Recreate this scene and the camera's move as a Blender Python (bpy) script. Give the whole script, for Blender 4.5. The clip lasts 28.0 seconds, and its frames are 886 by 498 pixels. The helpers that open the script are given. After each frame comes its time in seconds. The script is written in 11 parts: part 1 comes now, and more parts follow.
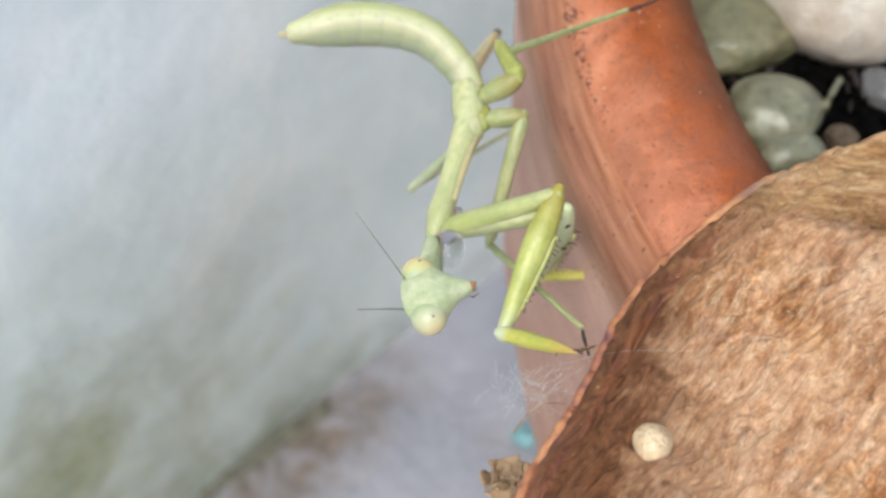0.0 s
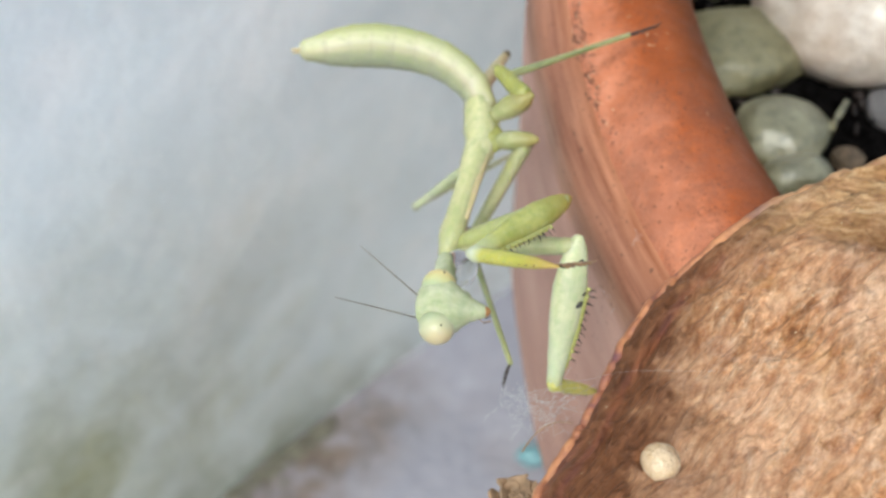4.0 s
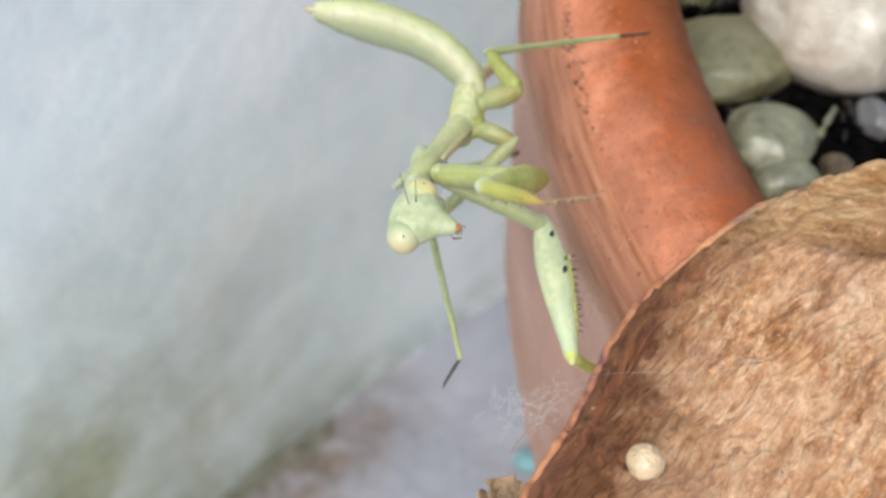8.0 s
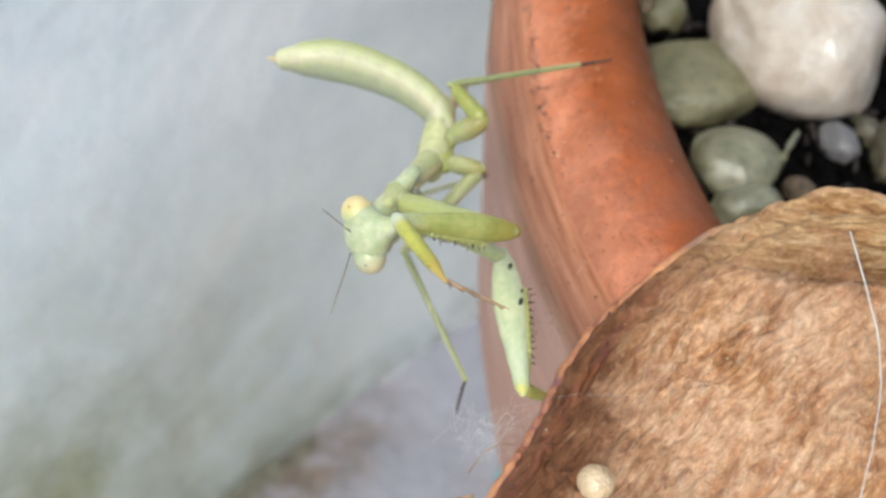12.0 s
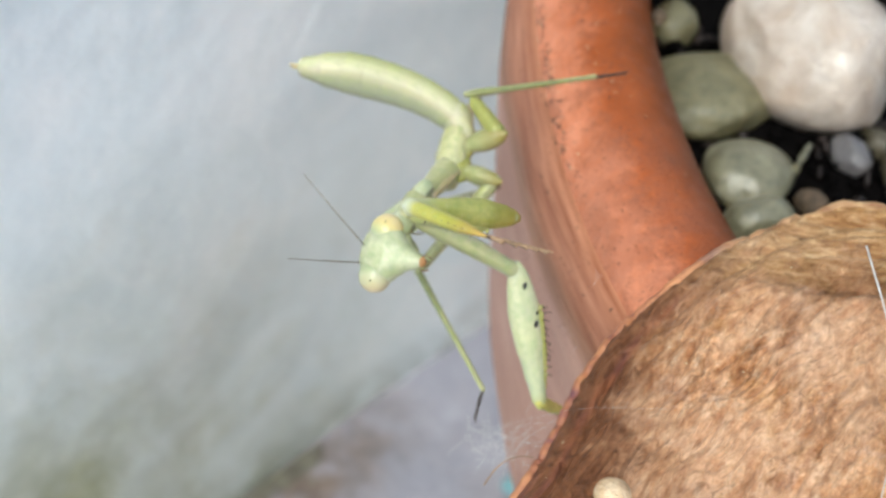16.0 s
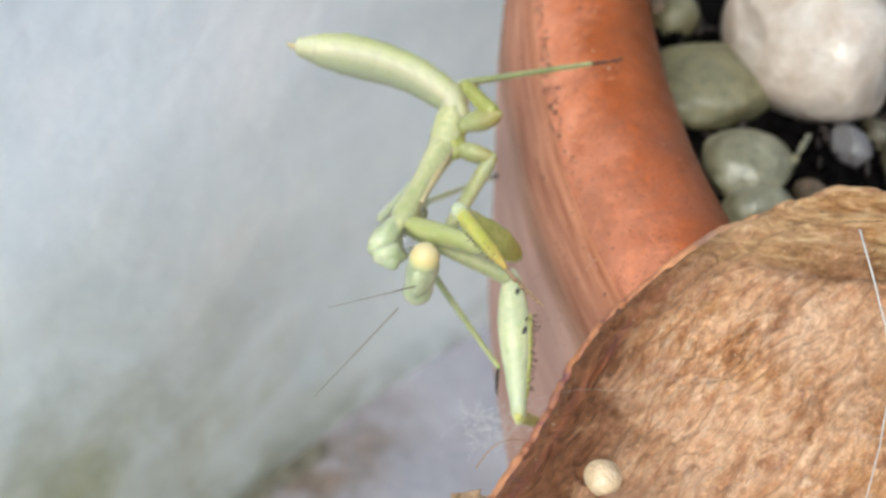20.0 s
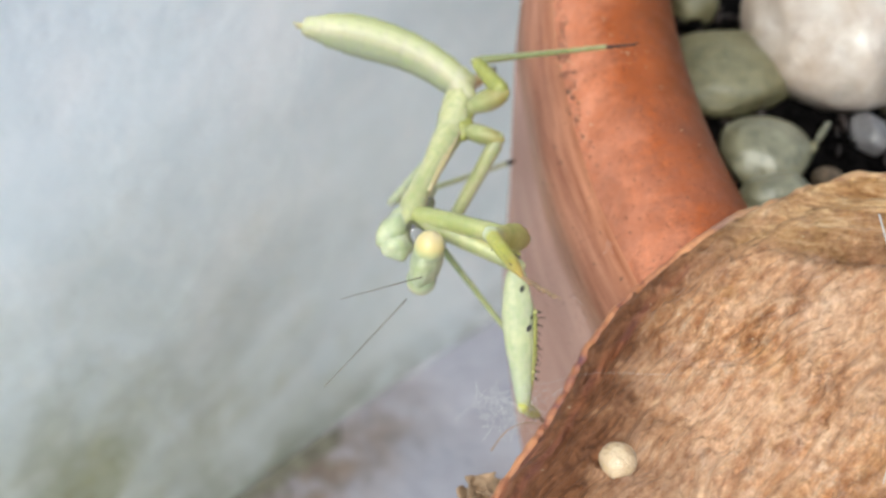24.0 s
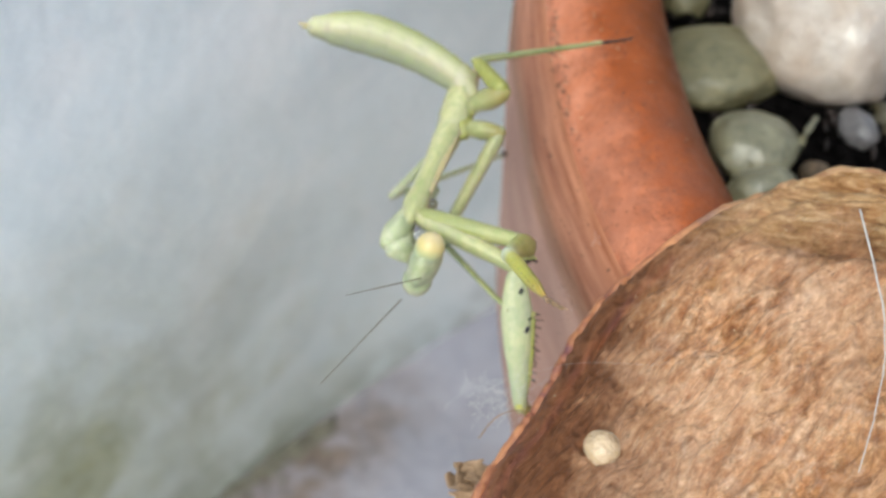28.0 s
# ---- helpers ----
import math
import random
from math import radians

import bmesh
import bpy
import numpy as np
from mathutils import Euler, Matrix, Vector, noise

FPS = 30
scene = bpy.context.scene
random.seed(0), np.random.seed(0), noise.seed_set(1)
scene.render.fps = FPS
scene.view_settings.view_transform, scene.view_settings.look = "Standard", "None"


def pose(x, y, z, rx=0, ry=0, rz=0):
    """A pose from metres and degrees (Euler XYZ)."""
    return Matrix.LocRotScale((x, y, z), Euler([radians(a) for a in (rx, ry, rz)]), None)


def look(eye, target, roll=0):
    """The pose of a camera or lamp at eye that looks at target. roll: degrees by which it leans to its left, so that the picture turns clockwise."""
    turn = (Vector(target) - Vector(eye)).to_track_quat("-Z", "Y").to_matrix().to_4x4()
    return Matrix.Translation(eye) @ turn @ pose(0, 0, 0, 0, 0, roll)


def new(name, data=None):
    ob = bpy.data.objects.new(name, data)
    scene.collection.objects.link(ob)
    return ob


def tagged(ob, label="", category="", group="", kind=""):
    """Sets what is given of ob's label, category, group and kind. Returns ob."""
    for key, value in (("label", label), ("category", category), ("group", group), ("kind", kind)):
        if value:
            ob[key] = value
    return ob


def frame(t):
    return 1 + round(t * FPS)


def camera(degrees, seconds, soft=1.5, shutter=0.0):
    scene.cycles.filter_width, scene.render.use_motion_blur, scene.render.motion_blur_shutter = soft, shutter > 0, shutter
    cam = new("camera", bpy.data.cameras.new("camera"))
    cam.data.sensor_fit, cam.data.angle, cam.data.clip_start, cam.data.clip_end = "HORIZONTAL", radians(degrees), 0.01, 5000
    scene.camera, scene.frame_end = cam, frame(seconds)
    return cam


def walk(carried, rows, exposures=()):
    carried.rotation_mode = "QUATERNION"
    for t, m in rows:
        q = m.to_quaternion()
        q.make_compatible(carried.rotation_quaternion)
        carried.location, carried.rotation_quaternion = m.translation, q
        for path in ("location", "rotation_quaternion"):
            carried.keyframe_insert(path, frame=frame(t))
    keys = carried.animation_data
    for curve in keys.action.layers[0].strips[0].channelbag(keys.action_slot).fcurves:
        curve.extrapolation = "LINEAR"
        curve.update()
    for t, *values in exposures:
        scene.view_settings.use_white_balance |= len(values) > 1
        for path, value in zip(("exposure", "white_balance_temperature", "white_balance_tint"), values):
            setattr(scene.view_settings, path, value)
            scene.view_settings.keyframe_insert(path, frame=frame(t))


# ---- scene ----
# One unit of the plan is 100 mm; the paving lies at z = 0, the lip of the pot near 0.206.
cam = camera(43.4, 28.0, soft=2.6)
cam.data.dof.use_dof = True
cam.data.dof.focus_distance = 0.084
cam.data.dof.aperture_fstop = 36.0

EXPOSURE, KELVIN, TINT = 0.28, 6200, -1
PATH = [
    (0, (0.00000, 0.00000, 0.27500), (0.00000, 0.06428, 0.19840), 0.00),
    (0.5, (0.00004, 0.00022, 0.27488), (0.00011, 0.06448, 0.19826), -0.03),
    (1, (-0.00004, -0.00038, 0.27559), (-0.00026, 0.06409, 0.19914), -0.19),
    (1.5, (-0.00057, -0.00070, 0.27634), (-0.00080, 0.06441, 0.20044), -0.04),
    (2, (-0.00061, -0.00044, 0.27609), (-0.00086, 0.06504, 0.20050), -0.07),
    (2.5, (-0.00045, -0.00034, 0.27575), (-0.00093, 0.06523, 0.20026), -0.11),
    (3, (0.00006, -0.00081, 0.27585), (-0.00024, 0.06463, 0.20023), -0.02),
    (3.5, (-0.00026, -0.00061, 0.27570), (-0.00071, 0.06484, 0.20009), -0.10),
    (5.5, (-0.00047, -0.00028, 0.27615), (-0.00087, 0.06545, 0.20080), 0.11),
    (6, (-0.00027, -0.00038, 0.27633), (-0.00077, 0.06541, 0.20102), -0.03),
    (6.5, (0.00084, -0.00165, 0.27644), (0.00044, 0.06418, 0.20117), 0.05),
    (7, (0.00047, -0.00159, 0.27662), (0.00019, 0.06425, 0.20135), 0.21),
    (7.5, (0.00036, -0.00152, 0.27653), (0.00017, 0.06440, 0.20133), 0.31),
    (8, (0.00041, -0.00158, 0.27667), (-0.00001, 0.06439, 0.20151), 0.10),
    (8.5, (0.00048, -0.00173, 0.27662), (0.00008, 0.06457, 0.20176), 0.17),
    (9, (0.00117, -0.00206, 0.27706), (0.00099, 0.06417, 0.20213), 0.33),
    (9.5, (0.00144, -0.00250, 0.27692), (0.00118, 0.06402, 0.20226), 0.38),
    (10, (0.00182, -0.00243, 0.27702), (0.00178, 0.06412, 0.20239), 0.43),
    (10.5, (0.00172, -0.00288, 0.27732), (0.00172, 0.06387, 0.20285), 0.55),
    (11, (0.00345, -0.00264, 0.27936), (0.00372, 0.06418, 0.20496), 0.72),
    (11.5, (0.00414, -0.00232, 0.27866), (0.00435, 0.06453, 0.20429), 0.67),
    (12, (0.00333, -0.00218, 0.27886), (0.00347, 0.06462, 0.20445), 0.65),
    (12.5, (0.00331, -0.00241, 0.27884), (0.00327, 0.06463, 0.20464), 0.55),
    (14.5, (0.00317, -0.00231, 0.27896), (0.00312, 0.06489, 0.20491), 0.63),
    (15, (0.00299, -0.00232, 0.27891), (0.00289, 0.06502, 0.20498), 0.64),
    (15.5, (0.00252, -0.00230, 0.27907), (0.00235, 0.06510, 0.20520), 0.67),
    (16, (0.00221, -0.00217, 0.27934), (0.00204, 0.06519, 0.20543), 0.65),
    (16.5, (0.00234, -0.00224, 0.27921), (0.00208, 0.06528, 0.20546), 0.58),
    (17, (0.00226, -0.00214, 0.27913), (0.00206, 0.06540, 0.20538), 0.67),
    (17.5, (0.00246, -0.00215, 0.27915), (0.00215, 0.06541, 0.20543), 0.60),
    (18, (0.00300, -0.00264, 0.27890), (0.00263, 0.06513, 0.20537), 0.61),
    (18.5, (0.00368, -0.00319, 0.27834), (0.00368, 0.06440, 0.20464), 0.81),
    (19, (0.00346, -0.00325, 0.27834), (0.00314, 0.06427, 0.20458), 0.67),
    (19.5, (0.00330, -0.00344, 0.27838), (0.00248, 0.06412, 0.20466), 0.48),
    (20, (0.00369, -0.00337, 0.27824), (0.00262, 0.06410, 0.20444), 0.39),
    (20.5, (0.00350, -0.00346, 0.27833), (0.00241, 0.06403, 0.20455), 0.40),
    (21, (0.00349, -0.00330, 0.27817), (0.00242, 0.06422, 0.20441), 0.43),
    (21.5, (0.00363, -0.00336, 0.27811), (0.00245, 0.06421, 0.20439), 0.38),
    (22, (0.00453, -0.00428, 0.27757), (0.00324, 0.06329, 0.20386), 0.35),
    (22.5, (0.00288, -0.00402, 0.27801), (0.00125, 0.06336, 0.20414), 0.25),
    (24.5, (0.00388, -0.00401, 0.27744), (0.00145, 0.06268, 0.20297), 0.05),
    (25, (0.00415, -0.00398, 0.27735), (0.00173, 0.06227, 0.20248), 0.11),
    (25.5, (0.00419, -0.00394, 0.27721), (0.00173, 0.06203, 0.20210), 0.14),
    (26, (0.00377, -0.00427, 0.27768), (0.00127, 0.06168, 0.20254), 0.18),
    (26.5, (0.00407, -0.00449, 0.27806), (0.00169, 0.06146, 0.20292), 0.34),
    (27, (0.00400, -0.00470, 0.27866), (0.00174, 0.06127, 0.20355), 0.36),
    (27.5, (0.00403, -0.00494, 0.27884), (0.00194, 0.06121, 0.20387), 0.58),
    (28, (0.00429, -0.00508, 0.27906), (0.00211, 0.06117, 0.20419), 0.50),
]
walk(cam, [(t, look(eye, target, roll)) for t, eye, target, roll in PATH], [(t, EXPOSURE + e, KELVIN, TINT) for t, e in ((0, 0.0), (2, -0.03), (4, -0.02), (7, 0.02), (11, -0.02), (25, 0.02), (27, -0.01), (28, -0.13))])

# ---- light: bright overcast sky, with a broad weak sun ----
SUN_EL, SUN_AZ = radians(56), radians(-157)
world = bpy.data.worlds.new("sky")
scene.world = world
world.use_nodes = True
wn = world.node_tree
sky = wn.nodes.new("ShaderNodeTexSky")
sky.sky_type = "NISHITA"
sky.sun_disc = False
sky.sun_elevation = SUN_EL
sky.sun_rotation = SUN_AZ
sky.dust_density = 4.0
wn.nodes["Background"].inputs["Strength"].default_value = 0.15
wn.links.new(sky.outputs[0], wn.nodes["Background"].inputs["Color"])
sun_data = bpy.data.lights.new("sun", "SUN")
sun_data.energy = 1.6
sun_data.angle = radians(26)
sun_data.color = (1.0, 0.98, 0.95)
sun = new("sun", sun_data)
sun.matrix_world = look((math.sin(SUN_AZ) * math.cos(SUN_EL), math.cos(SUN_AZ) * math.cos(SUN_EL), math.sin(SUN_EL)), (0, 0, 0))

# ---- materials ----
def material(name, rough=0.6, metal=0.0):
    m = bpy.data.materials.new(name)
    m.use_nodes = True
    b = m.node_tree.nodes["Principled BSDF"]
    b.inputs["Roughness"].default_value = rough
    b.inputs["Metallic"].default_value = metal
    return m, m.node_tree, b


def coords(nt, scale=(1, 1, 1), turn=(0, 0, 0), kind="Object"):
    tc = nt.nodes.new("ShaderNodeTexCoord")
    mp = nt.nodes.new("ShaderNodeMapping")
    mp.inputs["Scale"].default_value = scale
    mp.inputs["Rotation"].default_value = turn
    nt.links.new(tc.outputs[kind], mp.inputs["Vector"])
    return mp.outputs["Vector"]


def grain(nt, stretch, angle):
    """Object coordinates with the grain drawn out along a direction of the plan."""
    v = coords(nt)
    mp = nt.nodes.new("ShaderNodeMapping")
    mp.vector_type = "TEXTURE"
    mp.inputs["Rotation"].default_value = (0, 0, radians(angle))
    mp.inputs["Scale"].default_value = (stretch, 1, 1)
    nt.links.new(v, mp.inputs["Vector"])
    return mp.outputs["Vector"]


def spot(nt, v, place, turn, size):
    """A soft oval patch: 1 at its heart, 0 past its edge."""
    mp = nt.nodes.new("ShaderNodeMapping")
    mp.vector_type = "TEXTURE"
    mp.inputs["Location"].default_value = (place[0], place[1], 0)
    mp.inputs["Rotation"].default_value = (0, 0, radians(turn))
    mp.inputs["Scale"].default_value = (size[0], size[1], 10)
    nt.links.new(v, mp.inputs["Vector"])
    ball = nt.nodes.new("ShaderNodeTexGradient")
    ball.gradient_type = "SPHERICAL"
    nt.links.new(mp.outputs["Vector"], ball.inputs["Vector"])
    return ball.outputs["Fac"]


def noise_tex(nt, vec, scale, detail=6.0, rough=0.6, warp=0.0):
    n = nt.nodes.new("ShaderNodeTexNoise")
    n.inputs["Scale"].default_value = scale
    n.inputs["Detail"].default_value = detail
    n.inputs["Roughness"].default_value = rough
    n.inputs["Distortion"].default_value = warp
    nt.links.new(vec, n.inputs["Vector"])
    return n.outputs["Fac"]


def noise_color(nt, vec, scale):
    n = nt.nodes.new("ShaderNodeTexNoise")
    n.inputs["Scale"].default_value = scale
    nt.links.new(vec, n.inputs["Vector"])
    return n.outputs["Color"]


def ramp(nt, fac, stops):
    r = nt.nodes.new("ShaderNodeValToRGB")
    el = r.color_ramp.elements
    while len(el) < len(stops):
        el.new(0.5)
    for e, (p, c) in zip(el, stops):
        e.position = p
        e.color = (*c, 1) if len(c) == 3 else c
    nt.links.new(fac, r.inputs["Fac"])
    return r.outputs["Color"]


def grey(nt, fac, lo, hi, a=0.0, b=1.0):
    m = nt.nodes.new("ShaderNodeMapRange")
    m.inputs["From Min"].default_value = lo
    m.inputs["From Max"].default_value = hi
    m.inputs["To Min"].default_value = a
    m.inputs["To Max"].default_value = b
    nt.links.new(fac, m.inputs["Value"])
    return m.outputs["Result"]


def mix(nt, fac, a, b, how="MIX"):
    m = nt.nodes.new("ShaderNodeMix")
    m.data_type = "RGBA"
    m.blend_type = how
    for sock, v in ((m.inputs["Factor"], fac), (m.inputs["A"], a), (m.inputs["B"], b)):
        if isinstance(v, (int, float)):
            sock.default_value = v
        elif isinstance(v, tuple):
            sock.default_value = (*v, 1)
        else:
            nt.links.new(v, sock)
    return m.outputs["Result"]


def bump(nt, bsdf, height, strength, distance):
    b = nt.nodes.new("ShaderNodeBump")
    b.inputs["Strength"].default_value = strength
    b.inputs["Distance"].default_value = distance
    nt.links.new(height, b.inputs["Height"])
    if bsdf.inputs["Normal"].is_linked:
        nt.links.new(bsdf.inputs["Normal"].links[0].from_socket, b.inputs["Normal"])
    nt.links.new(b.outputs["Normal"], bsdf.inputs["Normal"])


def sss(bsdf, weight, radius, scale):
    bsdf.inputs["Subsurface Weight"].default_value = weight
    bsdf.inputs["Subsurface Radius"].default_value = radius
    bsdf.inputs["Subsurface Scale"].default_value = scale


def round_coords(nt, scale):
    """Coordinates round the pot's axis: along the turn, outwards and up."""
    tc = nt.nodes.new("ShaderNodeTexCoord")
    sp = nt.nodes.new("ShaderNodeSeparateXYZ")
    nt.links.new(tc.outputs["Object"], sp.inputs[0])

    def calc(op, p, q):
        n = nt.nodes.new("ShaderNodeMath")
        n.operation = op
        for sock, v in zip(n.inputs, (p, q)):
            if isinstance(v, (int, float)):
                sock.default_value = v
            else:
                nt.links.new(v, sock)
        return n.outputs[0]

    neg = calc("MULTIPLY", sp.outputs["X"], -1.0)
    turn = calc("MULTIPLY", calc("ARCTAN2", sp.outputs["Y"], neg), 0.13 * scale[0])
    far = calc("SQRT", calc("ADD", calc("MULTIPLY", sp.outputs["X"], sp.outputs["X"]), calc("MULTIPLY", sp.outputs["Y"], sp.outputs["Y"])), 0.0)
    cb = nt.nodes.new("ShaderNodeCombineXYZ")
    nt.links.new(turn, cb.inputs[0])
    nt.links.new(calc("MULTIPLY", far, scale[1]), cb.inputs[1])
    nt.links.new(calc("MULTIPLY", sp.outputs["Z"], scale[2]), cb.inputs[2])
    return cb.outputs[0]


def make_terracotta():
    """Fired clay: salmon sheen painted on the outer flank, a sooty speckled crest, clean orange inside with shade
    painted towards its edge.
    """
    m, nt, b = material("terracotta", 0.5)
    v = coords(nt)
    across = nt.nodes.new("ShaderNodeSeparateXYZ")
    nt.links.new(round_coords(nt, (1.0, 1.0, 1.0)), across.inputs[0])
    radius = across.outputs["Y"]
    wander = noise_tex(nt, v, 190, 5, 0.65)

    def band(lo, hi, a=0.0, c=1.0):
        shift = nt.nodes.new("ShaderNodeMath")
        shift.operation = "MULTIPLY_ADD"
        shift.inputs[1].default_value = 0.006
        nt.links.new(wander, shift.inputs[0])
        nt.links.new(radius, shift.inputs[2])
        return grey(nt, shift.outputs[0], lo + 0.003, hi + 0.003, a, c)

    base = ramp(nt, noise_tex(nt, v, 110, 8, 0.7), [(0.30, (0.30, 0.066, 0.010)), (0.52, (0.40, 0.092, 0.021)), (0.72, (0.47, 0.122, 0.034))])
    # The outer flank's highlight is put into the colour as paler clay.
    salmon = ramp(nt, noise_tex(nt, v, 420, 7, 0.7), [(0.30, (0.62, 0.20, 0.092)), (0.70, (0.82, 0.36, 0.225))])
    base = mix(nt, band(0.1222, 0.1270, 0.0, 0.85), base, salmon)
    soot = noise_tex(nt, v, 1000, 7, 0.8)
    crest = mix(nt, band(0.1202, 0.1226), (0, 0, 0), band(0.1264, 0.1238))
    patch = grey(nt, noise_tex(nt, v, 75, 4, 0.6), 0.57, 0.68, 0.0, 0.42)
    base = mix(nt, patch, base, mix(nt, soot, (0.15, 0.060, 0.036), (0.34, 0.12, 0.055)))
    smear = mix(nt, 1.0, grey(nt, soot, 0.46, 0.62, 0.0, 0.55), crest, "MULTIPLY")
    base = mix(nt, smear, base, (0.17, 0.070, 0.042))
    bloom = grey(nt, noise_tex(nt, v, 260, 7, 0.75), 0.56, 0.74, 0.0, 0.25)
    base = mix(nt, bloom, base, (0.42, 0.155, 0.075))
    # Inner flank browner towards its edge: shading painted into the clay colour.
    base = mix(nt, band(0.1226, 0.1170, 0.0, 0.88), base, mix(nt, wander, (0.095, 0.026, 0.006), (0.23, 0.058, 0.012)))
    # Darker brown patch on the lip beside the leaf.
    leafside_brown = mix(nt, 1.0, grey(nt, spot(nt, v, (-0.121, -0.033), 78, (0.017, 0.012)), 0.0, 0.55, 0.0, 0.45), grey(nt, noise_tex(nt, v, 330, 6, 0.7), 0.34, 0.56), "MULTIPLY")
    base = mix(nt, leafside_brown, base, mix(nt, soot, (0.15, 0.050, 0.030), (0.36, 0.145, 0.092)))
    specks = grey(nt, noise_tex(nt, v, 2600, 2, 0.5), 0.63, 0.68, 0.0, 0.6)
    base = mix(nt, specks, base, (0.12, 0.050, 0.03))
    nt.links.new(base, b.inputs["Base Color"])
    nt.links.new(grey(nt, noise_tex(nt, v, 500, 5), 0.3, 0.7, 0.34, 0.6), b.inputs["Roughness"])
    b.inputs["Specular IOR Level"].default_value = 0.2
    bump(nt, b, noise_tex(nt, v, 2200, 5, 0.65), 0.7, 0.0002)
    bump(nt, b, noise_tex(nt, v, 420, 5, 0.6), 0.45, 0.0007)
    return m


def make_collar():
    """Weathered clay with turning marks and a pale lime bloom."""
    m, nt, b = material("limed_terracotta", 0.7)
    v = coords(nt)
    marks = noise_tex(nt, round_coords(nt, (0.05, 1.0, 0.8)), 1500, 5, 0.6, 0.1)
    broad = noise_tex(nt, round_coords(nt, (0.16, 1.0, 0.6)), 260, 5, 0.6, 0.3)
    base = ramp(nt, broad, [(0.30, (0.19, 0.078, 0.040)), (0.45, (0.27, 0.125, 0.072)), (0.60, (0.35, 0.180, 0.118)), (0.75, (0.42, 0.26, 0.20))])
    base = mix(nt, grey(nt, marks, 0.48, 0.34, 0.0, 0.65), base, (0.17, 0.062, 0.030))
    base = mix(nt, grey(nt, marks, 0.58, 0.72, 0.0, 0.3), base, (0.52, 0.35, 0.28))
    base = mix(nt, grey(nt, noise_tex(nt, v, 130, 5), 0.56, 0.72, 0.0, 0.6), base, (0.37, 0.16, 0.06))
    sp = nt.nodes.new("ShaderNodeSeparateXYZ")
    nt.links.new(v, sp.inputs[0])
    side = grey(nt, sp.outputs["Z"], 0.1975, 0.1945, 0.0, 0.7)
    base = mix(nt, side, base, mix(nt, broad, (0.41, 0.20, 0.145), (0.76, 0.485, 0.395)))
    shoulder = grey(nt, sp.outputs["Z"], 0.1985, 0.2000, 0.0, 0.85)
    base = mix(nt, shoulder, base, mix(nt, grey(nt, marks, 0.3, 0.7), (0.185, 0.060, 0.030), (0.42, 0.185, 0.110)))
    ledge = grey(nt, sp.outputs["Z"], 0.2008, 0.2026, 0.0, 0.85)
    base = mix(nt, ledge, base, mix(nt, grey(nt, marks, 0.3, 0.7), (0.30, 0.095, 0.036), (0.55, 0.235, 0.125)))
    base = mix(nt, grey(nt, noise_tex(nt, v, 1900, 2), 0.66, 0.70, 0.0, 0.8), base, (0.10, 0.05, 0.03))
    nt.links.new(base, b.inputs["Base Color"])
    bump(nt, b, marks, 0.3, 0.0005)
    bump(nt, b, noise_tex(nt, v, 1200, 4, 0.6), 0.35, 0.0002)
    return m


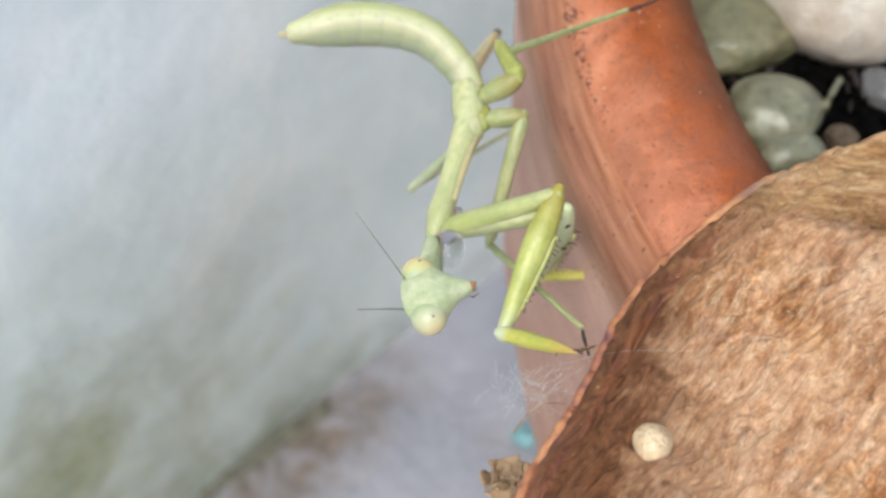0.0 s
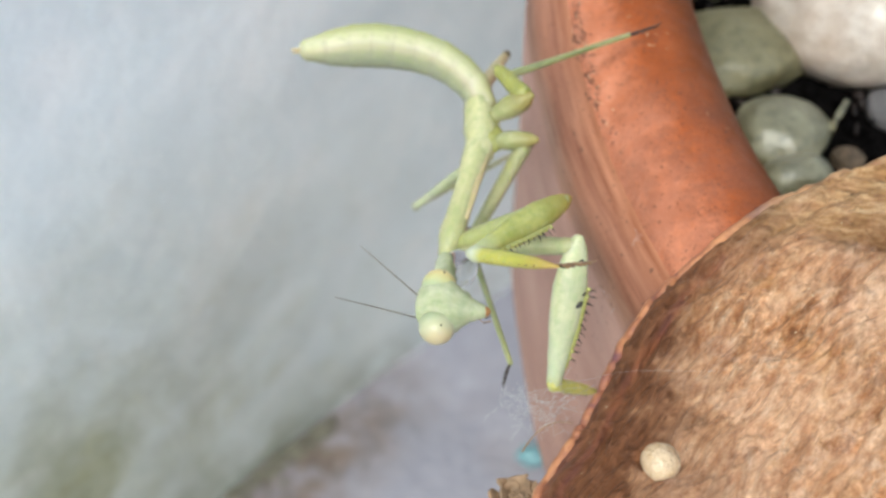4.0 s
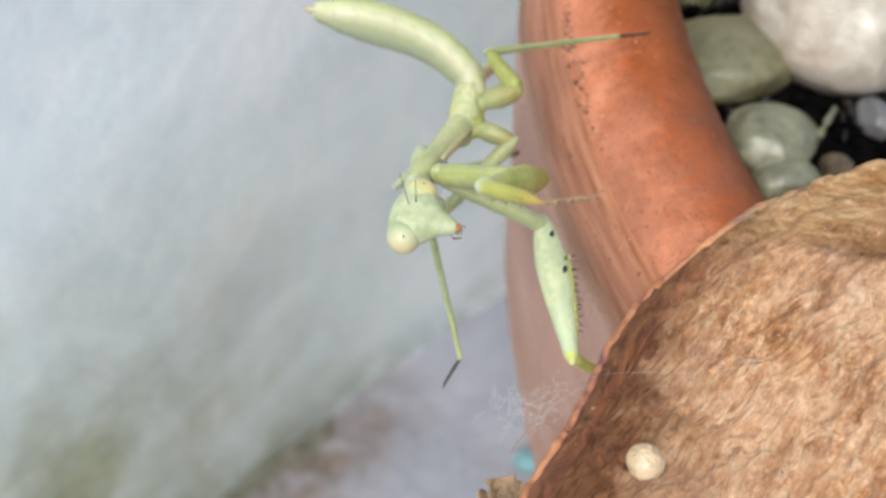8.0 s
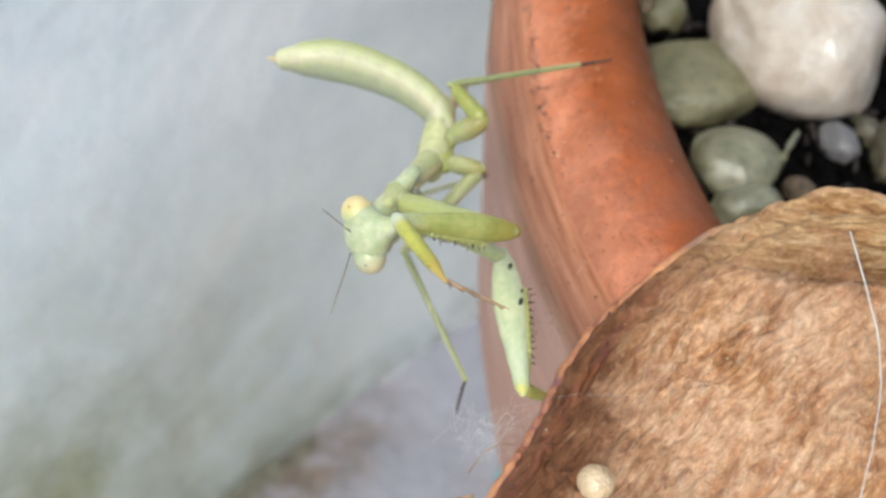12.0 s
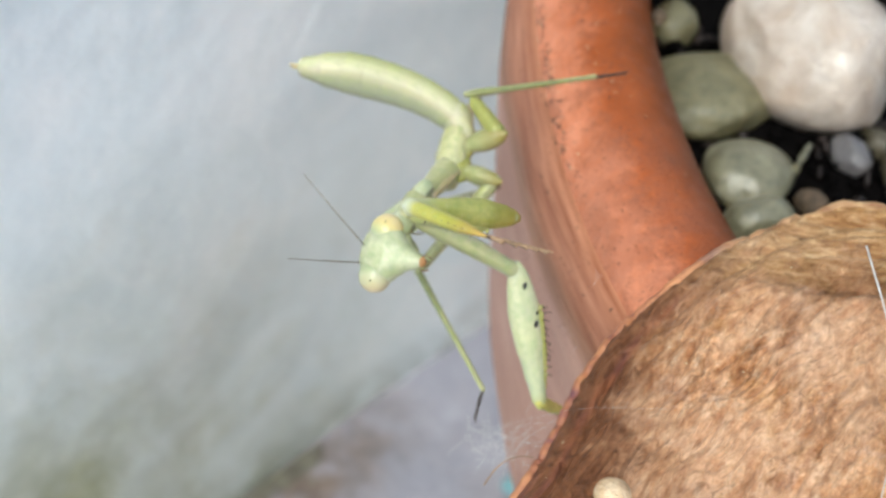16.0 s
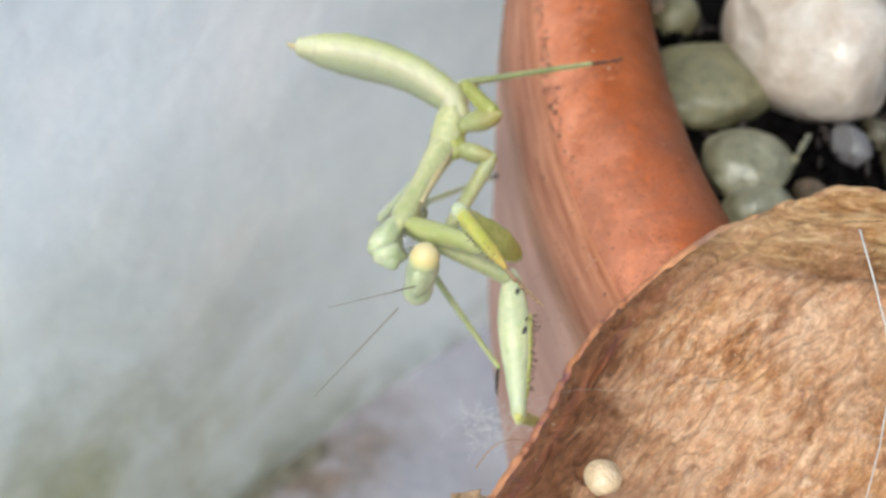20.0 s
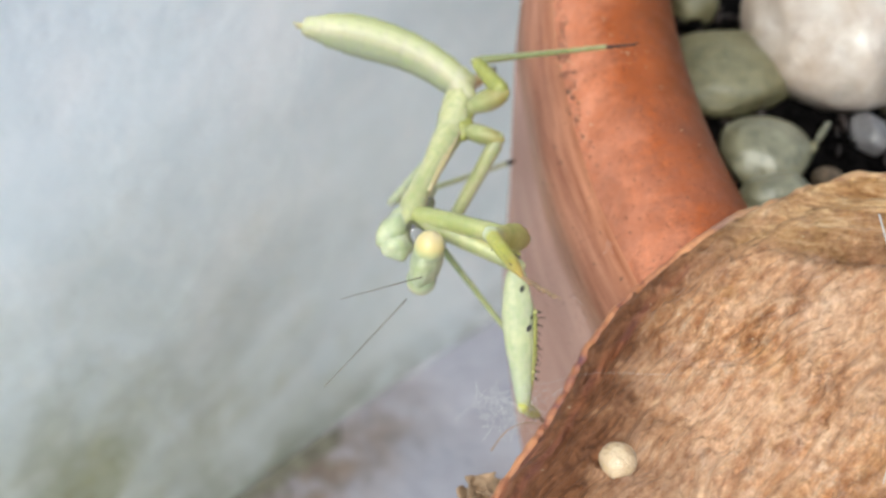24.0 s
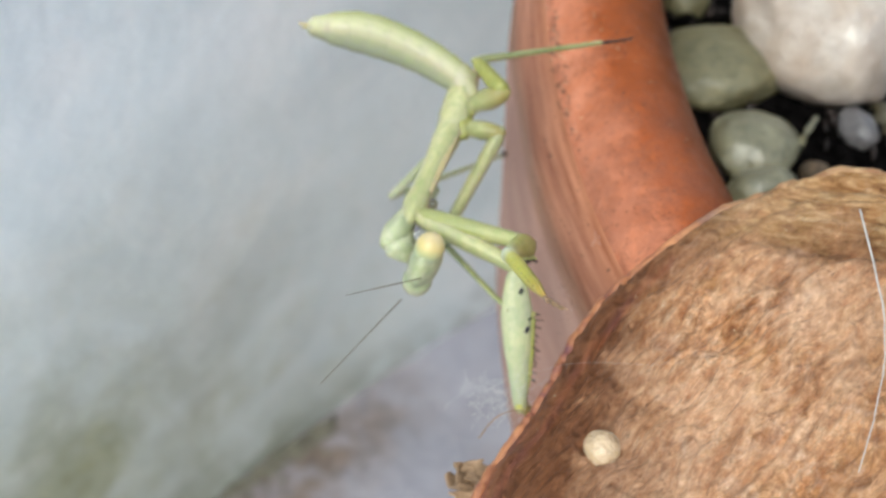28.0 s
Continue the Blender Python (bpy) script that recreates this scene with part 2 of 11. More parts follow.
def make_leaf():
    m, nt, b = material("dry_leaf", 0.45)
    v = coords(nt)
    along = grain(nt, 2.3, 48)
    fine = noise_tex(nt, along, 1150, 10, 0.76, 0.25)
    mid = noise_tex(nt, along, 330, 6, 0.65, 0.5)
    broad = noise_tex(nt, grain(nt, 2.2, 40), 120, 5, 0.65)
    warp = mix(nt, 0.0008, along, noise_color(nt, v, 1200), "ADD")
    cell = nt.nodes.new("ShaderNodeTexVoronoi")
    cell.feature = "SMOOTH_F1"
    cell.inputs["Scale"].default_value = 2000
    cell.inputs["Smoothness"].default_value = 0.35
    nt.links.new(warp, cell.inputs["Vector"])
    puff = grey(nt, cell.outputs["Distance"], 0.6, 0.10)
    base = ramp(nt, fine, [(0.31, (0.33, 0.120, 0.042)), (0.43, (0.57, 0.262, 0.108)), (0.54, (0.80, 0.475, 0.265)), (0.67, (0.98, 0.80, 0.63))])
    base = mix(nt, grey(nt, puff, 0.30, 0.05, 0.0, 0.25), base, (0.17, 0.060, 0.022))
    crack = nt.nodes.new("ShaderNodeTexVoronoi")
    crack.feature = "DISTANCE_TO_EDGE"
    crack.inputs["Scale"].default_value = 820
    nt.links.new(mix(nt, 0.0016, warp, noise_color(nt, v, 520), "ADD"), crack.inputs["Vector"])
    pucker = grey(nt, crack.outputs["Distance"], 0.0, 0.30)
    base = mix(nt, grey(nt, crack.outputs["Distance"], 0.10, 0.0, 0.0, 0.4), base, (0.20, 0.068, 0.024))
    vein = noise_tex(nt, grain(nt, 3.0, 42), 420, 9, 0.7, 0.4)
    lines = mix(nt, grey(nt, vein, 0.480, 0.50), (0, 0, 0), grey(nt, vein, 0.520, 0.50))
    base = mix(nt, mix(nt, 0.5, (0, 0, 0), lines), base, (0.15, 0.052, 0.020))
    amber = grey(nt, noise_tex(nt, v, 190, 6, 0.7), 0.48, 0.60, 0.0, 0.75)
    base = mix(nt, amber, base, mix(nt, grey(nt, fine, 0.3, 0.7), (0.26, 0.085, 0.018), (0.74, 0.40, 0.13)))
    pearl = grey(nt, noise_tex(nt, v, 330, 6, 0.75, 0.6), 0.53, 0.68, 0.0, 0.65)
    base = mix(nt, pearl, base, mix(nt, grey(nt, fine, 0.3, 0.65), (0.42, 0.25, 0.20), (0.95, 0.80, 0.74)))
    base = mix(nt, grey(nt, mid, 0.43, 0.31, 0.0, 0.6), base, (0.12, 0.042, 0.015))
    base = mix(nt, grey(nt, broad, 0.48, 0.63, 0.0, 0.45), base, mix(nt, grey(nt, fine, 0.32, 0.68), (0.20, 0.068, 0.020), (0.60, 0.28, 0.105)))
    base = mix(nt, grey(nt, noise_tex(nt, v, 48, 4, 0.6), 0.44, 0.62, 0.0, 0.6), base, mix(nt, grey(nt, fine, 0.3, 0.7), (0.46, 0.215, 0.105), (0.99, 0.80, 0.66)))
    # Paler peach oval in the lower middle of the leaf.
    pale_patch = mix(nt, 1.0, grey(nt, spot(nt, v, (0.0275, 0.0465), 40, (0.019, 0.011)), 0.0, 0.6, 0.0, 0.8), grey(nt, mid, 0.36, 0.56), "MULTIPLY")
    base = mix(nt, pale_patch, base, mix(nt, grey(nt, fine, 0.3, 0.65), (0.52, 0.25, 0.14), (0.99, 0.78, 0.60)))
    base = mix(nt, 1.0, base, (1.0, 0.89, 0.765), "MULTIPLY")
    at = nt.nodes.new("ShaderNodeVertexColor")
    at.layer_name = "margin"
    sep = nt.nodes.new("ShaderNodeSeparateColor")
    nt.links.new(at.outputs["Color"], sep.inputs[0])
    # Browned leaf edge, together with the groove's shade painted dark.
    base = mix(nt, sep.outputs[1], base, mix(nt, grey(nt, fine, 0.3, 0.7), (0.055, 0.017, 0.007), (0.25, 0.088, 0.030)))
    fibre = noise_tex(nt, grain(nt, 5, -6), 1500, 6, 0.7, 0.6)
    base = mix(nt, sep.outputs[2], base, ramp(nt, fibre, [(0.36, (0.17, 0.078, 0.026)), (0.50, (0.45, 0.255, 0.100)), (0.64, (0.76, 0.54, 0.30))]))
    base = mix(nt, sep.outputs[0], base, mix(nt, grey(nt, noise_tex(nt, v, 140, 4), 0.42, 0.60), (0.20, 0.065, 0.070), (0.44, 0.150, 0.065)))
    nt.links.new(base, b.inputs["Base Color"])
    nt.links.new(grey(nt, fine, 0.3, 0.7, 0.30, 0.58), b.inputs["Roughness"])
    b.inputs["Specular IOR Level"].default_value = 0.32
    bump(nt, b, mid, 0.55, 0.001)
    bump(nt, b, puff, 0.2, 0.0003)
    bump(nt, b, vein, 0.35, 0.0006)
    bump(nt, b, pucker, 0.5, 0.00035)
    bump(nt, b, fine, 0.9, 0.0005)
    return m


def make_margin():
    """Leaf margin: orange-tan with purple blotches, straw-coloured along the leaf's far side."""
    m, nt, b = material("leaf_margin", 0.5)
    v = coords(nt)
    base = ramp(nt, noise_tex(nt, v, 260, 5, 0.65), [(0.36, (0.16, 0.055, 0.062)), (0.46, (0.34, 0.125, 0.060)), (0.62, (0.60, 0.27, 0.115))])
    sp = nt.nodes.new("ShaderNodeSeparateXYZ")
    nt.links.new(v, sp.inputs[0])
    base = mix(nt, grey(nt, sp.outputs["Y"], 0.060, 0.067), base, ramp(nt, noise_tex(nt, v, 420, 6, 0.7), [(0.36, (0.26, 0.115, 0.045)), (0.60, (0.56, 0.36, 0.185))]))
    nt.links.new(base, b.inputs["Base Color"])
    bump(nt, b, noise_tex(nt, v, 1400, 5, 0.65), 0.6, 0.0003)
    return m


def make_skin(name, dark, pale, rough=0.4, freq=520, tints=()):
    """Translucent mottled skin; tints are (from, to, colour, strength) along the limb, millimetres."""
    m, nt, b = material(name, rough)
    info = nt.nodes.new("ShaderNodeObjectInfo")
    tc = nt.nodes.new("ShaderNodeTexCoord")

    def shifted(scale):
        mp = nt.nodes.new("ShaderNodeMapping")
        mp.inputs["Scale"].default_value = scale
        nt.links.new(tc.outputs["Object"], mp.inputs["Vector"])
        nt.links.new(info.outputs["Random"], mp.inputs["Location"])
        return mp.outputs["Vector"]

    v = shifted((1, 1, 1))
    stripe = noise_tex(nt, shifted((1, 1, 0.12)), freq, 5, 0.62)
    base = ramp(nt, stripe, [(0.36, dark), (0.62, pale)])
    low = tuple(c * k for c, k in zip(dark, (0.66, 0.74, 0.85)))
    base = mix(nt, grey(nt, noise_tex(nt, v, 330, 4), 0.48, 0.66, 0.0, 0.42), base, low)
    base = mix(nt, grey(nt, noise_tex(nt, v, 1500, 6, 0.7), 0.46, 0.62, 0.0, 0.55), base, tuple(c * k for c, k in zip(dark, (0.72, 0.84, 0.80))))
    base = mix(nt, grey(nt, noise_tex(nt, v, 3000, 2), 0.58, 0.70, 0.0, 0.35), base, (0.60, 0.60, 0.36))
    sp = nt.nodes.new("ShaderNodeSeparateXYZ")
    nt.links.new(tc.outputs["Object"], sp.inputs[0])
    for lo, hi, colour, strength in tints:
        shade = ramp(nt, stripe, [(0.36, tuple(c * 0.75 for c in colour)), (0.62, colour)])
        base = mix(nt, grey(nt, sp.outputs["Z"], lo * 0.001, hi * 0.001, 0.0, strength), base, shade)
    nt.links.new(base, b.inputs["Base Color"])
    sss(b, 0.5, (0.85, 1.0, 0.45), 0.0012)
    bump(nt, b, noise_tex(nt, v, 2600, 4), 0.3, 0.00012)
    bump(nt, b, stripe, 0.3, 0.0003)
    return m


def make_plain(name, colour, rough=0.5, metal=0.0, vary=0.25, freq=800):
    m, nt, b = material(name, rough, metal)
    c2 = tuple(c * (1 - vary) for c in colour)
    base = ramp(nt, noise_tex(nt, coords(nt), freq, 4), [(0.35, c2), (0.65, colour)])
    nt.links.new(base, b.inputs["Base Color"])
    return m


def make_pebble(name, dark, pale, rough=0.35, sub=0.2, wet=0.4, speck=0.7):
    m, nt, b = material(name, rough)
    v = coords(nt)
    base = ramp(nt, noise_tex(nt, v, 170, 8, 0.68, 0.5), [(0.3, dark), (0.62, pale)])
    base = mix(nt, grey(nt, noise_tex(nt, v, 900, 5, 0.7), 0.50, 0.66, 0.0, speck), base, tuple(c * 0.70 for c in dark))
    base = mix(nt, grey(nt, noise_tex(nt, v, 60, 4), 0.55, 0.70, 0.0, 0.5), base, tuple(c * k for c, k in zip(dark, (0.9, 0.75, 0.55))))
    nt.links.new(base, b.inputs["Base Color"])
    sss(b, sub, (1.0, 0.95, 0.8), 0.0015)
    b.inputs["Coat Weight"].default_value = wet
    b.inputs["Coat Roughness"].default_value = 0.3
    bump(nt, b, noise_tex(nt, v, 1100, 7, 0.7), 0.6, 0.0004)
    bump(nt, b, noise_tex(nt, v, 260, 5), 0.6, 0.0018)
    return m


def make_wall():
    """Cool limewash, cloudy and brushed, with olive algae spreading over the lower part."""
    m, nt, b = material("limewashed_wall", 0.8)
    v = coords(nt)
    cloud = noise_tex(nt, v, 14, 4, 0.55, 0.4)
    base = ramp(nt, cloud, [(0.30, (0.67, 0.755, 0.80)), (0.50, (0.80, 0.88, 0.92)), (0.68, (0.93, 0.97, 0.985))])
    brush = noise_tex(nt, coords(nt, (1.5, 1, 0.9), (0, radians(-42), 0)), 48, 6, 0.65, 0.8)
    base = mix(nt, grey(nt, brush, 0.46, 0.64, 0.0, 0.32), base, (0.98, 0.99, 0.995))
    blotch = noise_tex(nt, v, 95, 6, 0.7)
    base = mix(nt, grey(nt, blotch, 0.50, 0.66, 0.0, 0.2), base, (0.60, 0.69, 0.70))
    tc = nt.nodes.new("ShaderNodeTexCoord")
    sp = nt.nodes.new("ShaderNodeSeparateXYZ")
    nt.links.new(tc.outputs["Object"], sp.inputs[0])

    def times(p, q):
        n = nt.nodes.new("ShaderNodeMath")
        n.operation = "MULTIPLY"
        nt.links.new(p, n.inputs[0])
        nt.links.new(q, n.inputs[1])
        return n.outputs[0]

    low = times(grey(nt, sp.outputs["Z"], 0.145, 0.055), grey(nt, sp.outputs["X"], 0.095, -0.014, 0.06, 1.0))
    algae = times(low, grey(nt, noise_tex(nt, v, 30, 7, 0.68, 0.6), 0.30, 0.60, 0.45, 1.0))
    base = mix(nt, algae, base, ramp(nt, blotch, [(0.35, (0.27, 0.28, 0.175)), (0.65, (0.43, 0.445, 0.325))]))
    tint = times(low, grey(nt, noise_tex(nt, v, 70, 5, 0.65), 0.54, 0.70, 0.0, 0.45))
    base = mix(nt, tint, base, (0.36, 0.355, 0.17))
    dirt = times(grey(nt, sp.outputs["Z"], 0.022, 0.003, 0.0, 0.85), grey(nt, noise_tex(nt, v, 60, 5, 0.7), 0.36, 0.60, 0.0, 0.8))
    base = mix(nt, dirt, base, (0.19, 0.19, 0.125))
    nt.links.new(base, b.inputs["Base Color"])
    bump(nt, b, noise_tex(nt, v, 160, 6, 0.65), 0.35, 0.002)
    return m


def make_ground():
    """Lilac-grey stone, stained brown and earthy by the wall's foot."""
    m, nt, b = material("paving_stone", 0.75)
    v = coords(nt)
    base = ramp(nt, noise_tex(nt, v, 34, 8, 0.66), [(0.3, (0.235, 0.235, 0.28)), (0.55, (0.325, 0.32, 0.375)), (0.75, (0.44, 0.435, 0.49))])
    base = mix(nt, grey(nt, noise_tex(nt, v, 9, 4), 0.55, 0.7, 0.0, 0.5), base, (0.30, 0.25, 0.24))
    heart = spot(nt, v, (-0.045, 0.153), 43, (0.062, 0.024))
    earth = mix(nt, 1.0, grey(nt, heart, 0.0, 0.6), grey(nt, noise_tex(nt, v, 70, 6, 0.7), 0.30, 0.58), "MULTIPLY")
    base = mix(nt, earth, base, ramp(nt, noise_tex(nt, v, 150, 5, 0.7), [(0.35, (0.105, 0.082, 0.066)), (0.65, (0.21, 0.160, 0.135))]))
    nt.links.new(base, b.inputs["Base Color"])
    bump(nt, b, noise_tex(nt, v, 200, 6), 0.5, 0.003)
    return m


def make_abdomen():
    """Pale yellow-green skin, greyer green towards the flanks, with faint lengthwise streaks."""
    m, nt, b = material("mantis_abdomen", 0.6)
    tc = nt.nodes.new("ShaderNodeTexCoord")
    sp = nt.nodes.new("ShaderNodeSeparateXYZ")
    nt.links.new(tc.outputs["Object"], sp.inputs[0])
    streak = noise_tex(nt, coords(nt, (1, 1, 0.06)), 1300, 5, 0.65)
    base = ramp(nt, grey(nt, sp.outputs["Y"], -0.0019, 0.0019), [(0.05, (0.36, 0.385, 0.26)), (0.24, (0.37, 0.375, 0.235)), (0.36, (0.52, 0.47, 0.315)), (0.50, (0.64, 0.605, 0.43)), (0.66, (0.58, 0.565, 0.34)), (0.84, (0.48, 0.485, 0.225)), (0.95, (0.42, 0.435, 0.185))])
    base = mix(nt, grey(nt, streak, 0.45, 0.60, 0.0, 0.4), base, (0.40, 0.41, 0.22))
    base = mix(nt, grey(nt, noise_tex(nt, coords(nt), 3000, 2), 0.56, 0.70, 0.0, 0.3), base, (0.58, 0.57, 0.36))
    base = mix(nt, grey(nt, noise_tex(nt, coords(nt), 1100, 5, 0.7), 0.52, 0.66, 0.0, 0.28), base, (0.37, 0.39, 0.20))
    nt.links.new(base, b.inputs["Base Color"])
    b.inputs["Specular IOR Level"].default_value = 0.3
    sss(b, 0.6, (0.85, 1.0, 0.45), 0.0014)
    bump(nt, b, noise_tex(nt, coords(nt), 2400, 4), 0.35, 0.00012)
    return m


def make_eye(name, way):
    """Compound eye: cream at its outer end, pale green towards the head."""
    m, nt, b = material(name, 0.32)
    tc = nt.nodes.new("ShaderNodeTexCoord")
    sp = nt.nodes.new("ShaderNodeSeparateXYZ")
    nt.links.new(tc.outputs["Object"], sp.inputs[0])
    outer = mix(nt, grey(nt, sp.outputs["X"], -0.0014 * way, 0.0014 * way), (0, 0, 0), (1, 1, 1))
    outer = mix(nt, 0.10, outer, noise_tex(nt, coords(nt), 900, 3), "LINEAR_LIGHT")
    stops = [(0.26, (0.42, 0.47, 0.28)), (0.46, (0.55, 0.53, 0.26)), (0.66, (0.67, 0.55, 0.245)), (0.95, (0.70, 0.57, 0.31))]
    if way > 0:
        stops = [(0.30, (0.40, 0.45, 0.26)), (0.52, (0.50, 0.505, 0.32)), (0.76, (0.53, 0.50, 0.31)), (0.96, (0.58, 0.485, 0.285))]
    nt.links.new(ramp(nt, outer, stops), b.inputs["Base Color"])
    sss(b, 0.3, (1.0, 0.8, 0.35), 0.0005)
    bump(nt, b, noise_tex(nt, coords(nt), 2600, 3), 0.15, 0.0001)
    return m


TERRACOTTA = make_terracotta()
COLLAR = make_collar()
LEAF = make_leaf()
GREEN = make_skin("mantis_green", (0.318, 0.321, 0.130), (0.477, 0.459, 0.250))
PALE = make_skin("mantis_pale_green", (0.413, 0.413, 0.190), (0.604, 0.571, 0.330))
MINT = make_skin("mantis_mint", (0.402, 0.430, 0.235), (0.567, 0.575, 0.385))
YELLOW = make_skin("mantis_yellow_green", (0.36, 0.36, 0.070), (0.51, 0.50, 0.17), 0.4, 520, ((4.5, -0.5, (0.36, 0.265, 0.030), 0.8), (9.5, 12.3, (0.58, 0.60, 0.40), 0.85)))
RIDGE_YELLOW = make_skin("mantis_ridge", (0.39, 0.38, 0.080), (0.55, 0.53, 0.20))
JOINTED = make_skin("mantis_jointed_green", (0.318, 0.321, 0.130), (0.477, 0.459, 0.25), 0.4, 520, ((2.4, 4.5, (0.34, 0.26, 0.055), 0.75),))
EYE = make_eye("mantis_eye_cream", -1)
EYE_GREEN = make_eye("mantis_eye_pale", 1)
ABDOMEN_SKIN = make_abdomen()
LIME = make_skin("mantis_lime", (0.360, 0.372, 0.125), (0.519, 0.510, 0.260))
SHANK = make_skin("mantis_shank", (0.254, 0.265, 0.115), (0.392, 0.393, 0.200), 0.45, 900)
OLIVE = make_skin("mantis_olive", (0.27, 0.265, 0.055), (0.40, 0.39, 0.12))
STRAW_SKIN = make_skin("mantis_straw_shin", (0.58, 0.55, 0.085), (0.72, 0.67, 0.20))
BLADE = make_skin("mantis_blade", (0.477, 0.500, 0.275), (0.647, 0.632, 0.420), 0.4, 520, ((6.0, 10.5, (0.50, 0.57, 0.40), 0.55), (11.2, 12.6, (0.60, 0.58, 0.16), 0.7)))
GOLD = make_skin("mantis_golden_shin", (0.43, 0.40, 0.065), (0.60, 0.54, 0.16), 0.4, 520, ((1.1, 0.3, (0.66, 0.69, 0.52), 0.9), (4.2, 7.4, (0.56, 0.33, 0.09), 0.8)))
TAN_SKIN = make_skin("mantis_tan", (0.46, 0.36, 0.16), (0.60, 0.48, 0.27))
FOOT_TAN = make_plain("foot_tan", (0.46, 0.285, 0.155), 0.5, 0, 0.65, 700)
KEEL = make_skin("keel_straw", (0.44, 0.34, 0.17), (0.56, 0.46, 0.25))
ORANGE = make_plain("mouth_orange", (0.50, 0.24, 0.09), 0.5, 0, 0.55, 1500)
SPINE_BROWN = make_plain("spine_brown", (0.050, 0.025, 0.016), 0.4)
DARK = make_plain("dark_chitin", (0.03, 0.025, 0.02), 0.4)
FOOT_DARK = make_plain("foot_dark_brown", (0.075, 0.055, 0.04), 0.5, 0, 0.7, 900)
ANTENNA = make_plain("antenna_brown", (0.20, 0.18, 0.13), 0.5)
SOIL = make_plain("potting_soil", (0.0045, 0.0038, 0.0038), 0.95, 0, 0.6, 500)
SOIL.node_tree.nodes["Principled BSDF"].inputs["Specular IOR Level"].default_value = 0.03
HUMUS = make_plain("humus", (0.030, 0.017, 0.014), 0.6, 0, 0.7, 600)
WHITE_STONE = make_pebble("white_quartz", (0.47, 0.36, 0.275), (0.68, 0.605, 0.535), 0.25, 0.4, 0.8, 0.12)
GREEN_STONE = make_pebble("grey_green_stone", (0.118, 0.103, 0.048), (0.255, 0.226, 0.125))
PALE_STONE = make_pebble("pale_green_stone", (0.115, 0.103, 0.055), (0.30, 0.275, 0.175), 0.3, 0.2, 0.8)
BLUE_STONE = make_pebble("blue_grey_quartz", (0.085, 0.076, 0.078), (0.20, 0.186, 0.19))
TAN_STONE = make_pebble("tan_stone", (0.05, 0.041, 0.022), (0.115, 0.095, 0.058))
WALL = make_wall()
GROUND = make_ground()
CREAM = make_pebble("cream_seed", (0.54, 0.36, 0.20), (0.77, 0.59, 0.39), 0.22, 0.5, 1.0, 0.05)
STRAW = make_plain("straw", (0.42, 0.27, 0.16), 0.7, 0, 0.5, 600)
BARK = make_plain("bark", (0.15, 0.10, 0.06), 0.8, 0, 0.7, 500)
LEAF_EDGE = make_margin()
SILK = make_plain("silk", (0.74, 0.73, 0.72), 0.4)
GLINT = make_plain("mineral_glint", (0.98, 0.84, 0.56), 0.15)
GRIT = make_plain("dark_grit", (0.05, 0.03, 0.025), 0.8)
CYAN = make_plain("blue_glaze", (0.20, 0.38, 0.42), 0.5)
MOSS = make_plain("moss", (0.19, 0.178, 0.135), 0.9, 0, 0.5, 300)
water, wt, wb = material("water", 0.0)
wb.inputs["Transmission Weight"].default_value = 1.0
wb.inputs["IOR"].default_value = 1.33

# ---- mesh helpers, millimetres in, metres out ----
MM = 0.001


def part(name, bm, mat, parent=None, label="", smooth=True):
    me = bpy.data.meshes.new(name)
    bm.normal_update()
    bm.to_mesh(me)
    bm.free()
    me.materials.append(mat)
    if smooth:
        me.polygons.foreach_set("use_smooth", [True] * len(me.polygons))
    ob = new(name, me)
    if parent:
        ob.parent = parent
    if label:
        ob["label"] = label
    return ob


def empty(name, loc=(0, 0, 0)):
    ob = new(name)
    ob.empty_display_size = 0.005
    ob.location = loc
    return ob


def loft(sections, sides=16, bm=None, cap=True, wobble=0.0):
    """Rings along z. Each section: z, radius x, radius y, and optional shift in x and y."""
    bm = bm or bmesh.new()
    rings = []
    for z, rx, ry, *off in sections:
        ox, oy = (*off, 0, 0)[:2]
        ring = []
        for i in range(sides):
            a = 2 * math.pi * i / sides
            k = 1 + wobble * noise.noise(Vector((math.cos(a) * 2, math.sin(a) * 2, z * 1.3)))
            ring.append(bm.verts.new((MM * (ox + k * rx * math.cos(a)), MM * (oy + k * ry * math.sin(a)), MM * z)))
        rings.append(ring)
    for a, b in zip(rings, rings[1:]):
        for i in range(sides):
            j = (i + 1) % sides
            bm.faces.new((a[i], a[j], b[j], b[i]))
    if cap:
        bm.faces.new(rings[0][::-1])
        bm.faces.new(rings[-1])
    return bm


def smooth_sections(keys, n):
    """Sections evenly resampled by smooth steps between key sections."""
    out = []
    z0, z1 = keys[0][0], keys[-1][0]
    for s in range(n + 1):
        z = z0 + (z1 - z0) * s / n
        for a, b in zip(keys, keys[1:]):
            if a[0] <= z <= b[0] + 1e-9:
                f = (z - a[0]) / (b[0] - a[0])
                f = f * f * (3 - 2 * f) * 0.5 + f * 0.5
                out.append((z, *[p + (q - p) * f for p, q in zip(a[1:], b[1:])]))
                break
    return out


def lump(rx, ry, rz, seed, rough=0.08, freq=1.2, sub=3, fine=0.0):
    """A rounded stone-like body."""
    bm = bmesh.new()
    bmesh.ops.create_icosphere(bm, subdivisions=sub, radius=1)
    for v in bm.verts:
        p = v.co.copy()
        k = 1 + rough * noise.noise(p * freq + Vector((seed * 3.1, seed, 0))) * 2
        k += fine * noise.noise(p * 6 + Vector((seed, 0, seed)))
        v.co = Vector((p.x * rx, p.y * ry, p.z * rz)) * k * MM
    return bm


